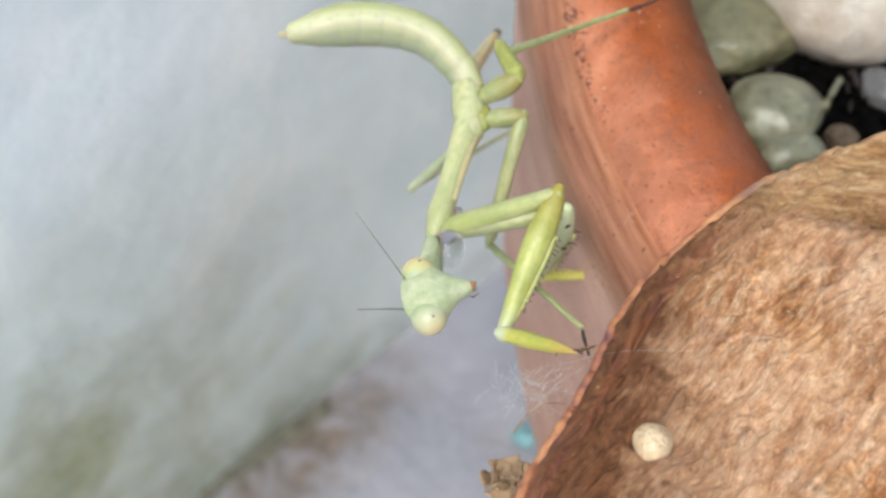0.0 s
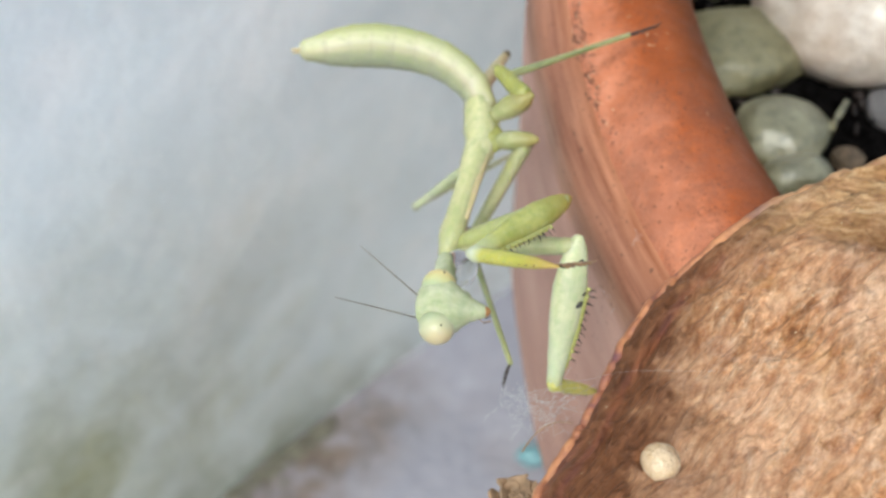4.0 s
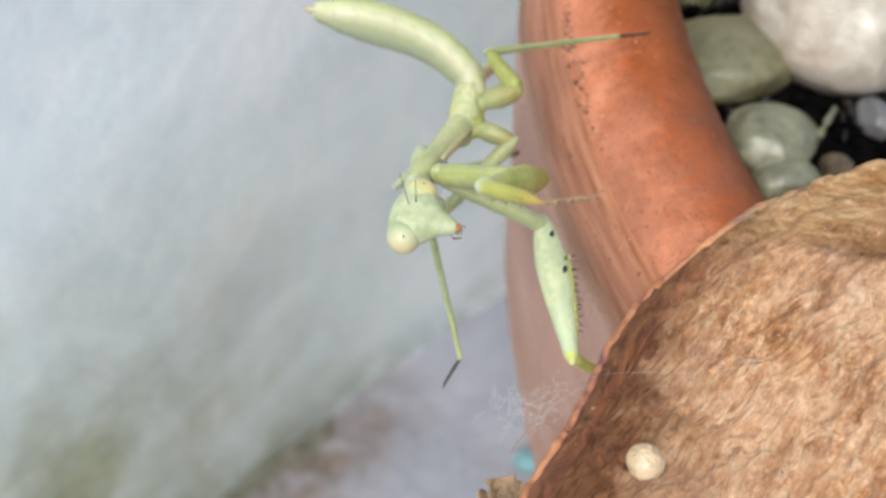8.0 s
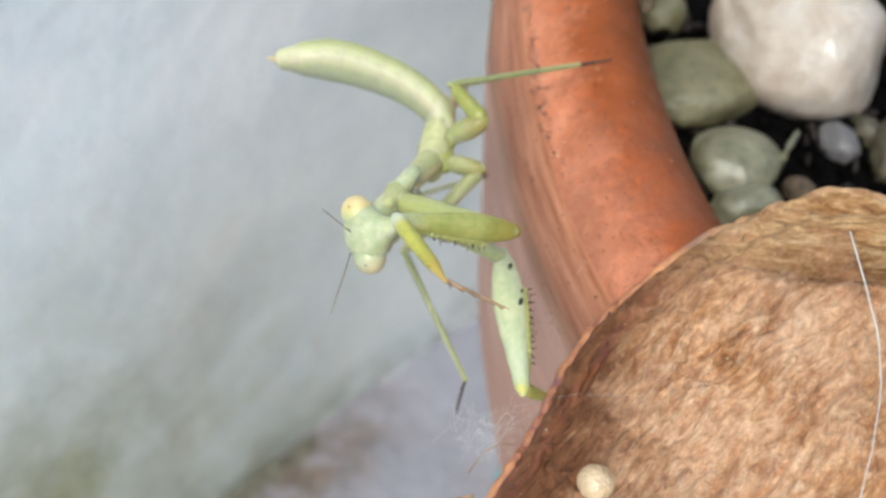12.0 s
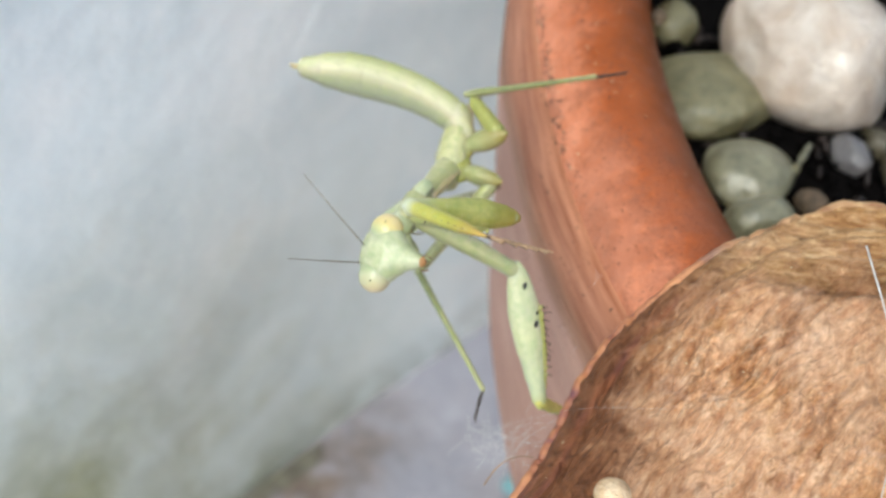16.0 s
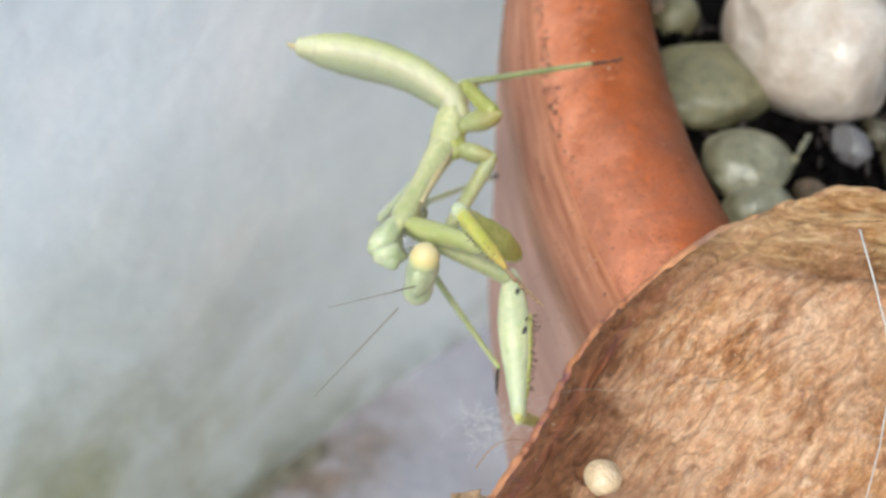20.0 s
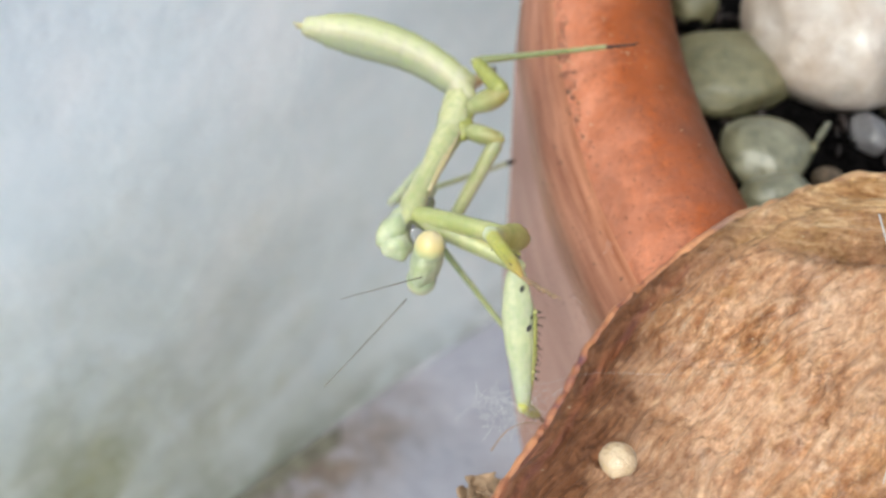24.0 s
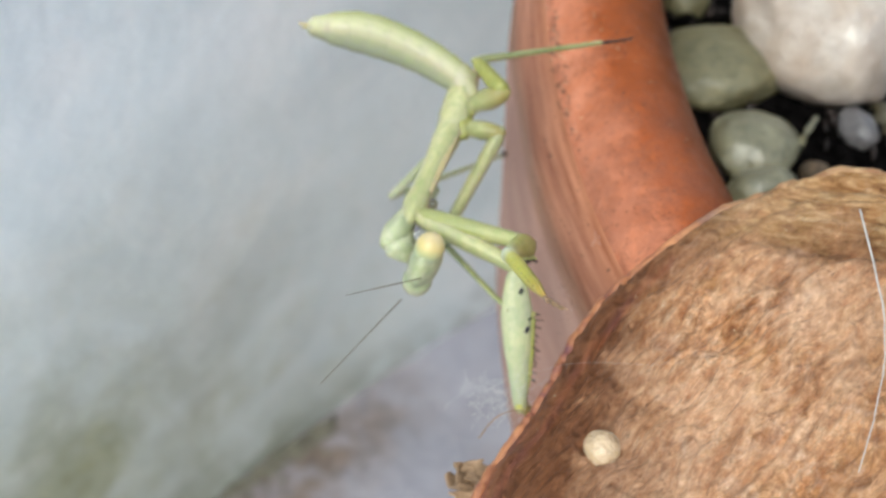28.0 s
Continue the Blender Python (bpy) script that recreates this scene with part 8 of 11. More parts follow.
    ride(G[0], [
        (0, (-3.46, -26.74, 7.35), (0.846, -0.101, 0.524), (0.00, -0.64, 0.77)),
        (1, (-3.23, -27.97, 8.54), (0.979, 0.050, 0.199), (0.00, -0.64, 0.77)),
        (1.5, (-2.95, -27.38, 8.25), (0.911, -0.294, 0.290), (0.00, -0.64, 0.77)),
        (2, (-2.20, -27.32, 7.70), (0.849, -0.486, 0.209), (0.00, -0.64, 0.77)),
        (2.5, (-2.57, -26.67, 7.42), (0.777, -0.349, 0.524), (0.00, -0.64, 0.77)),
        (3, (-2.18, -26.13, 6.58), (0.736, -0.062, 0.674), (0.00, -0.64, 0.77)),
        (3.7, (-2.76, -26.36, 7.30), (0.746, -0.107, 0.657), (0.00, -0.64, 0.77)),
        (4.3, (-2.87, -26.33, 7.86), (0.759, -0.137, 0.636), (0.00, -0.64, 0.77)),
        (4.9, (-2.99, -26.27, 8.39), (0.773, -0.165, 0.613), (0.00, -0.64, 0.77)),
        (5.5, (-3.10, -26.19, 8.89), (0.787, -0.189, 0.588), (0.00, -0.64, 0.77)),
        (5.75, (-3.56, -26.04, 11.34), (0.718, -0.311, 0.623), (0.00, -0.64, 0.77)),
        (6, (-4.00, -25.53, 13.33), (0.661, -0.406, 0.631), (0.00, -0.64, 0.77)),
        (7, (-4.50, -25.06, 15.05), (0.681, -0.484, 0.550), (0.00, -0.64, 0.77)),
        (8, (-3.98, -24.91, 15.18), (0.746, -0.483, 0.458), (0.00, -0.64, 0.77)),
        (9, (-4.20, -24.83, 15.79), (0.828, -0.410, 0.383), (0.00, -0.64, 0.77)),
        (9.5, (-4.37, -25.44, 15.18), (0.826, -0.499, 0.263), (0.00, -0.64, 0.77)),
        (10, (-4.13, -25.91, 14.68), (0.823, -0.558, 0.106), (0.00, -0.64, 0.77)),
        (10.5, (-4.15, -25.60, 15.14), (0.826, -0.224, 0.518), (0.00, -0.64, 0.77)),
        (11, (-4.18, -25.29, 15.60), (0.912, -0.246, 0.328), (0.00, -0.64, 0.77)),
        (11.5, (-4.05, -25.41, 15.52), (0.905, -0.411, 0.105), (0.00, -0.64, 0.77)),
        (12, (-3.92, -25.53, 15.45), (0.859, -0.478, 0.186), (0.00, -0.64, 0.77)),
        (12.5, (-3.97, -25.49, 15.44), (0.806, -0.311, 0.504), (0.00, -0.64, 0.77)),
        (15, (-4.26, -25.29, 15.40), (0.832, -0.397, 0.388), (0.00, -0.64, 0.77)),
        (16, (-4.38, -25.44, 15.49), (0.757, -0.464, 0.461), (0.00, -0.64, 0.77)),
        (17, (-4.12, -25.31, 15.15), (0.659, -0.749, 0.058), (0.00, -0.64, 0.77)),
        (17.5, (-4.52, -25.02, 14.73), (0.760, -0.632, 0.151), (0.00, -0.64, 0.77)),
        (18, (-4.56, -24.88, 14.03), (0.869, -0.458, 0.185), (0.00, -0.64, 0.77)),
        (19, (-4.30, -25.41, 13.62), (0.884, -0.458, 0.098), (0.00, -0.64, 0.77)),
        (20, (-4.35, -25.42, 11.87), (0.881, -0.449, 0.148), (0.00, -0.64, 0.77)),
        (21, (-4.40, -25.57, 11.39), (0.897, -0.418, 0.145), (0.00, -0.64, 0.77)),
        (22, (-4.26, -25.74, 11.12), (0.902, -0.396, 0.170), (0.00, -0.64, 0.77)),
        (23.5, (-5.44, -25.24, 10.93), (0.907, -0.386, 0.166), (0.00, -0.64, 0.77)),
        (25, (-4.33, -25.41, 10.18), (0.907, -0.384, 0.171), (0.00, -0.64, 0.77)),
        (26, (-3.81, -25.72, 9.98), (0.883, -0.436, 0.175), (0.00, -0.64, 0.77)),
        (27, (-4.13, -25.55, 9.75), (0.959, -0.285, -0.006), (0.00, -0.64, 0.77)),
        (28, (-4.03, -25.59, 9.79), (0.951, -0.306, 0.040), (0.00, -0.64, 0.77)),
    ])
    ride(G[1], [
        (0, (5.33, -27.80, 12.80), (-0.371, -0.743, -0.557), (0.93, -0.28, -0.24)),
        (1, (6.94, -27.46, 10.61), (-0.913, -0.406, 0.038), (0.30, -0.73, -0.62)),
        (1.5, (6.52, -30.43, 11.27), (-0.843, -0.518, 0.144), (0.35, -0.71, -0.61)),
        (2, (6.63, -32.37, 9.88), (-0.782, -0.586, 0.212), (0.41, -0.69, -0.60)),
        (2.5, (5.51, -30.30, 12.87), (-0.689, -0.677, 0.258), (0.48, -0.66, -0.58)),
        (3, (5.47, -26.78, 13.59), (-0.623, -0.742, 0.247), (0.55, -0.63, -0.55)),
        (3.7, (5.00, -27.47, 14.13), (-0.613, -0.735, 0.291), (0.52, -0.64, -0.56)),
        (4.3, (5.02, -27.76, 14.48), (-0.609, -0.726, 0.321), (0.50, -0.65, -0.57)),
        (4.9, (5.05, -27.98, 14.77), (-0.606, -0.716, 0.348), (0.47, -0.66, -0.58)),
        (5.5, (5.08, -28.15, 15.00), (-0.603, -0.705, 0.374), (0.44, -0.68, -0.59)),
        (5.75, (3.91, -29.27, 17.82), (-0.559, -0.648, 0.517), (0.22, -0.73, -0.64)),
        (6, (2.88, -29.75, 19.89), (-0.521, -0.578, 0.628), (-0.06, -0.75, -0.66)),
        (7, (2.58, -30.09, 20.77), (-0.346, -0.706, 0.617), (0.20, -0.74, -0.65)),
        (8, (3.78, -29.93, 19.94), (-0.408, -0.679, 0.610), (0.15, -0.74, -0.65)),
        (9, (4.41, -29.10, 19.78), (-0.739, -0.434, 0.515), (-0.09, -0.75, -0.66)),
        (9.5, (4.22, -30.63, 17.91), (-0.715, -0.414, 0.563), (-0.14, -0.74, -0.66)),
        (10, (4.43, -31.71, 15.79), (-0.695, -0.382, 0.609), (-0.20, -0.73, -0.65)),
        (10.5, (4.43, -27.92, 20.52), (-0.972, -0.190, 0.141), (-0.06, -0.73, -0.66)),
        (11, (5.30, -27.85, 19.01), (-0.891, -0.371, 0.260), (0.09, -0.74, -0.67)),
        (11.5, (5.37, -29.69, 16.61), (-0.823, -0.399, 0.404), (0.00, -0.74, -0.67)),
        (12, (5.01, -30.50, 17.38), (-0.729, -0.419, 0.542), (-0.09, -0.74, -0.67)),
        (12.5, (4.41, -28.73, 20.68), (-0.682, -0.493, 0.540), (-0.09, -0.74, -0.67)),
        (15, (4.39, -29.42, 19.44), (-0.722, -0.426, 0.546), (-0.11, -0.73, -0.67)),
        (16, (3.49, -30.27, 20.29), (-0.643, -0.489, 0.590), (-0.10, -0.74, -0.67)),
        (17, (2.74, -33.11, 15.76), (-0.549, -0.196, 0.812), (-0.60, -0.59, -0.54)),
        (17.5, (3.38, -31.59, 16.30), (-0.472, -0.181, 0.863), (-0.71, -0.52, -0.47)),
        (18, (4.48, -29.64, 15.95), (-0.399, -0.151, 0.904), (-0.82, -0.42, -0.39)),
        (19, (4.89, -30.18, 14.64), (-0.400, -0.326, 0.857), (-0.70, -0.53, -0.48)),
        (20, (4.81, -30.09, 13.41), (-0.400, -0.387, 0.831), (-0.61, -0.59, -0.53)),
        (21, (4.92, -29.92, 12.90), (-0.379, -0.476, 0.794), (-0.48, -0.65, -0.59)),
        (22, (5.12, -29.86, 12.89), (-0.361, -0.515, 0.778), (-0.43, -0.67, -0.61)),
        (23.5, (4.00, -29.25, 12.65), (-0.279, -0.610, 0.741), (-0.23, -0.73, -0.65)),
        (25, (5.10, -29.40, 11.95), (-0.199, -0.691, 0.695), (0.25, -0.72, -0.65)),
        (26, (5.37, -30.25, 11.80), (-0.212, -0.694, 0.688), (0.33, -0.70, -0.63)),
        (27, (5.84, -28.51, 9.69), (-0.219, -0.694, 0.686), (0.35, -0.70, -0.62)),
        (28, (5.86, -28.78, 10.20), (-0.190, -0.706, 0.682), (0.46, -0.66, -0.60)),
    ])
    ride(G[2], [
        (0, (0.80, -36.86, 6.00), (0.714, -0.551, 0.432), (0.37, 0.74, 0.56)),
        (1, (-4.19, -32.41, 11.07), (0.422, -0.887, 0.189), (0.91, 0.41, -0.04)),
        (1.5, (-3.77, -36.75, 13.03), (0.472, -0.805, 0.361), (0.84, 0.52, -0.14)),
        (2, (-2.91, -39.52, 12.47), (0.526, -0.702, 0.480), (0.78, 0.59, -0.21)),
        (2.5, (-2.90, -38.56, 16.02), (0.627, -0.616, 0.477), (0.69, 0.68, -0.26)),
        (3, (-2.13, -35.83, 16.61), (0.764, -0.490, 0.420), (0.62, 0.74, -0.25)),
        (3.7, (-2.47, -36.43, 17.68), (0.752, -0.505, 0.424), (0.61, 0.73, -0.29)),
        (4.3, (-2.41, -36.61, 18.39), (0.747, -0.515, 0.421), (0.61, 0.73, -0.32)),
        (4.9, (-2.34, -36.71, 19.02), (0.744, -0.523, 0.417), (0.61, 0.72, -0.35)),
        (5.5, (-2.27, -36.75, 19.56), (0.741, -0.530, 0.411), (0.60, 0.70, -0.37)),
        (5.75, (-2.91, -37.18, 24.13), (0.723, -0.571, 0.389), (0.56, 0.65, -0.52)),
        (6, (-3.48, -36.80, 27.55), (0.708, -0.606, 0.363), (0.52, 0.58, -0.63)),
        (7, (-1.64, -38.71, 28.30), (0.463, -0.708, 0.533), (0.35, 0.71, -0.62)),
        (8, (-1.20, -38.21, 27.39), (0.465, -0.709, 0.530), (0.41, 0.68, -0.61)),
        (9, (-4.61, -34.39, 26.07), (0.627, -0.719, 0.300), (0.74, 0.43, -0.52)),
        (9.5, (-4.50, -35.68, 24.78), (0.525, -0.815, 0.244), (0.72, 0.41, -0.56)),
        (10, (-4.05, -36.37, 23.22), (0.423, -0.891, 0.163), (0.70, 0.38, -0.61)),
        (10.5, (-7.42, -30.24, 22.24), (0.980, -0.156, -0.125), (0.97, 0.19, -0.14)),
        (11, (-5.57, -32.38, 22.18), (0.648, -0.761, 0.015), (0.89, 0.37, -0.26)),
        (11.5, (-4.67, -34.56, 21.55), (0.611, -0.788, 0.077), (0.82, 0.40, -0.40)),
        (12, (-3.88, -35.61, 23.99), (0.469, -0.876, 0.114), (0.73, 0.42, -0.54)),
        (12.5, (-3.92, -34.74, 27.27), (0.745, -0.615, 0.258), (0.68, 0.49, -0.54)),
        (15, (-4.41, -34.61, 26.10), (0.737, -0.637, 0.226), (0.72, 0.43, -0.55)),
        (16, (-4.35, -36.24, 27.49), (0.685, -0.661, 0.308), (0.64, 0.49, -0.59)),
        (17, (-3.96, -35.50, 25.67), (0.349, -0.911, 0.218), (0.55, 0.20, -0.81)),
        (17.5, (-2.38, -33.80, 26.83), (0.430, -0.903, -0.009), (0.47, 0.18, -0.86)),
        (18, (-0.39, -31.48, 26.98), (0.544, -0.704, -0.456), (0.40, 0.15, -0.90)),
        (19, (0.01, -34.15, 25.09), (0.477, -0.879, -0.018), (0.40, 0.33, -0.86)),
        (20, (-0.07, -34.81, 23.55), (0.470, -0.878, 0.091), (0.40, 0.39, -0.83)),
        (21, (0.30, -35.73, 22.58), (0.444, -0.878, 0.175), (0.38, 0.48, -0.79)),
        (22, (0.72, -36.14, 22.38), (0.423, -0.889, 0.177), (0.36, 0.51, -0.78)),
        (23.5, (0.59, -36.70, 21.70), (0.336, -0.890, 0.308), (0.28, 0.61, -0.74)),
        (25, (2.68, -37.83, 20.43), (0.244, -0.872, 0.424), (0.20, 0.69, -0.70)),
        (26, (2.79, -38.71, 20.20), (0.381, -0.854, 0.355), (0.21, 0.69, -0.69)),
        (27, (3.17, -36.98, 18.06), (0.373, -0.865, 0.334), (0.22, 0.69, -0.69)),
        (28, (3.54, -37.39, 18.52), (0.343, -0.869, 0.357), (0.19, 0.71, -0.68)),
    ])
    ride(G[3], [
        (0, (5.94, -40.83, 9.12), (0.460, 0.584, -0.669), (0.00, -0.64, 0.77)),
        (1, (-1.16, -38.80, 12.43), (0.588, 0.526, -0.615), (0.00, -0.64, 0.77)),
        (1.5, (-0.37, -42.54, 15.62), (0.612, 0.523, -0.593), (0.00, -0.64, 0.77)),
        (2, (0.88, -44.57, 15.93), (0.646, 0.511, -0.567), (0.00, -0.64, 0.77)),
        (2.5, (1.61, -43.00, 19.46), (0.577, 0.584, -0.571), (0.00, -0.64, 0.77)),
        (3, (3.37, -39.36, 19.63), (0.538, 0.642, -0.546), (0.00, -0.64, 0.77)),
        (3.7, (2.94, -40.07, 20.73), (0.613, 0.572, -0.545), (0.00, -0.64, 0.77)),
        (4.3, (2.97, -40.32, 21.42), (0.679, 0.506, -0.532), (0.00, -0.64, 0.77)),
        (4.9, (3.01, -40.48, 22.02), (0.743, 0.434, -0.510), (0.00, -0.64, 0.77)),
        (5.5, (3.07, -40.57, 22.52), (0.804, 0.354, -0.478), (0.00, -0.64, 0.77)),
        (5.75, (2.29, -41.29, 26.93), (0.890, 0.179, -0.420), (0.00, -0.64, 0.77)),
        (6, (1.62, -41.17, 30.16), (0.957, -0.281, -0.072), (0.00, -0.64, 0.77)),
        (7, (1.69, -43.81, 32.14), (0.470, -0.611, 0.637), (0.00, -0.64, 0.77)),
        (8, (2.15, -43.32, 31.20), (0.682, -0.442, 0.583), (0.00, -0.64, 0.77)),
        (9, (-0.09, -39.57, 28.23), (0.834, -0.543, 0.096), (0.00, -0.64, 0.77)),
        (9.5, (-0.72, -41.55, 26.54), (0.817, -0.561, 0.133), (0.00, -0.64, 0.77)),
        (10, (-1.00, -42.79, 24.39), (0.632, -0.673, 0.384), (0.00, -0.64, 0.77)),
        (10.5, (-0.36, -31.36, 21.35), (0.809, -0.568, 0.150), (0.00, -0.64, 0.77)),
        (11, (-0.91, -37.86, 22.29), (0.908, -0.407, -0.099), (0.00, -0.64, 0.77)),
        (11.5, (-0.27, -40.23, 22.10), (0.910, -0.381, -0.162), (0.00, -0.64, 0.77)),
        (12, (-0.51, -41.92, 24.81), (0.908, -0.354, -0.225), (0.00, -0.64, 0.77)),
        (12.5, (1.45, -39.17, 29.13), (0.921, -0.331, -0.205), (0.00, -0.64, 0.77)),
        (15, (0.89, -39.20, 27.73), (0.972, -0.213, -0.094), (0.00, -0.64, 0.77)),
        (16, (0.58, -40.99, 29.70), (0.970, -0.224, -0.096), (0.00, -0.64, 0.77)),
        (17, (-1.45, -42.07, 27.24), (0.668, -0.594, -0.448), (0.00, -0.64, 0.77)),
        (17.5, (0.71, -40.30, 26.76), (0.646, -0.691, -0.324), (0.00, -0.64, 0.77)),
        (18, (3.53, -36.55, 23.70), (0.399, -0.889, 0.224), (0.00, -0.64, 0.77)),
        (19, (3.45, -40.48, 24.96), (0.425, -0.874, 0.235), (0.00, -0.64, 0.77)),
        (20, (3.31, -41.13, 24.21), (0.474, -0.852, 0.224), (0.00, -0.64, 0.77)),
        (21, (3.50, -42.05, 23.84), (0.458, -0.804, 0.380), (0.00, -0.64, 0.77)),
        (22, (3.77, -42.54, 23.66), (0.508, -0.767, 0.391), (0.00, -0.64, 0.77)),
        (23.5, (3.01, -43.11, 23.92), (0.468, -0.760, 0.451), (0.00, -0.64, 0.77)),
        (25, (4.43, -44.11, 23.49), (0.425, -0.749, 0.508), (0.00, -0.64, 0.77)),
        (26, (5.54, -44.86, 22.76), (0.231, -0.739, 0.633), (0.00, -0.64, 0.77)),
        (27, (5.86, -43.21, 20.46), (0.230, -0.701, 0.675), (0.00, -0.64, 0.77)),
        (28, (6.00, -43.65, 21.09), (0.233, -0.730, 0.643), (0.00, -0.64, 0.77)),
    ])
    ride(Q[0], [
        (0, (-3.46, -26.74, 7.35), (0.924, -0.132, 0.358), (0.00, -0.64, 0.77)),
        (1, (-3.23, -27.97, 8.54), (0.991, -0.026, 0.134), (0.00, -0.64, 0.77)),
        (1.5, (-2.95, -27.38, 8.25), (0.934, -0.181, 0.309), (0.00, -0.64, 0.77)),
        (2, (-2.20, -27.32, 7.70), (0.869, -0.275, 0.411), (0.00, -0.64, 0.77)),
        (2.5, (-2.57, -26.67, 7.42), (0.864, -0.305, 0.400), (0.00, -0.64, 0.77)),
        (3, (-2.18, -26.13, 6.58), (0.870, -0.321, 0.373), (0.00, -0.64, 0.77)),
        (3.7, (-2.76, -26.36, 7.30), (0.872, -0.334, 0.358), (0.00, -0.64, 0.77)),
        (4.3, (-2.87, -26.33, 7.86), (0.877, -0.339, 0.339), (0.00, -0.64, 0.77)),
        (4.9, (-2.99, -26.27, 8.39), (0.884, -0.343, 0.319), (0.00, -0.64, 0.77)),
        (5.5, (-3.10, -26.19, 8.89), (0.891, -0.345, 0.296), (0.00, -0.64, 0.77)),
        (5.75, (-3.56, -26.04, 11.34), (0.928, 0.087, -0.363), (0.00, -0.64, 0.77)),
        (6, (-4.00, -25.53, 13.33), (0.885, 0.034, -0.465), (0.00, -0.64, 0.77)),
        (7, (-4.50, -25.06, 15.05), (0.855, -0.083, -0.513), (0.00, -0.64, 0.77)),
        (8, (-3.98, -24.91, 15.18), (0.845, -0.066, -0.531), (0.00, -0.64, 0.77)),
        (9, (-4.20, -24.83, 15.79), (0.861, -0.149, -0.487), (0.00, -0.64, 0.77)),
        (9.5, (-4.37, -25.44, 15.18), (0.873, -0.140, -0.466), (0.00, -0.64, 0.77)),
        (10, (-4.13, -25.91, 14.68), (0.884, -0.133, -0.447), (0.00, -0.64, 0.77)),
        (11, (-4.18, -25.29, 15.60), (0.861, -0.202, -0.467), (0.00, -0.64, 0.77)),
        (12, (-3.92, -25.53, 15.45), (0.837, -0.128, -0.532), (0.00, -0.64, 0.77)),
        (13.5, (-4.07, -25.42, 15.42), (0.846, -0.131, -0.517), (0.00, -0.64, 0.77)),
        (15, (-4.26, -25.29, 15.40), (0.854, -0.132, -0.504), (0.00, -0.64, 0.77)),
        (16, (-4.38, -25.44, 15.49), (0.861, -0.215, -0.461), (0.00, -0.64, 0.77)),
        (17, (-4.12, -25.31, 15.15), (0.850, -0.396, -0.348), (0.00, -0.64, 0.77)),
        (17.5, (-4.52, -25.02, 14.73), (0.867, -0.370, -0.335), (0.00, -0.64, 0.77)),
        (18, (-4.56, -24.88, 14.03), (0.881, -0.388, -0.272), (0.00, -0.64, 0.77)),
        (19, (-4.30, -25.41, 13.62), (0.861, -0.389, -0.328), (0.00, -0.64, 0.77)),
        (20, (-4.35, -25.42, 11.87), (0.882, -0.222, -0.416), (0.00, -0.64, 0.77)),
        (21, (-4.40, -25.57, 11.39), (0.904, -0.420, -0.075), (0.00, -0.64, 0.77)),
        (22, (-4.26, -25.74, 11.12), (0.900, -0.432, -0.067), (0.00, -0.64, 0.77)),
        (23.5, (-5.44, -25.24, 10.93), (0.884, -0.461, -0.081), (0.00, -0.64, 0.77)),
        (25, (-4.33, -25.41, 10.18), (0.863, -0.497, -0.084), (0.00, -0.64, 0.77)),
        (26, (-3.81, -25.72, 9.98), (0.809, -0.587, 0.021), (0.00, -0.64, 0.77)),
        (27, (-4.13, -25.55, 9.75), (0.852, -0.521, -0.056), (0.00, -0.64, 0.77)),
        (28, (-4.03, -25.59, 9.79), (0.868, -0.491, -0.077), (0.00, -0.64, 0.77)),
    ])
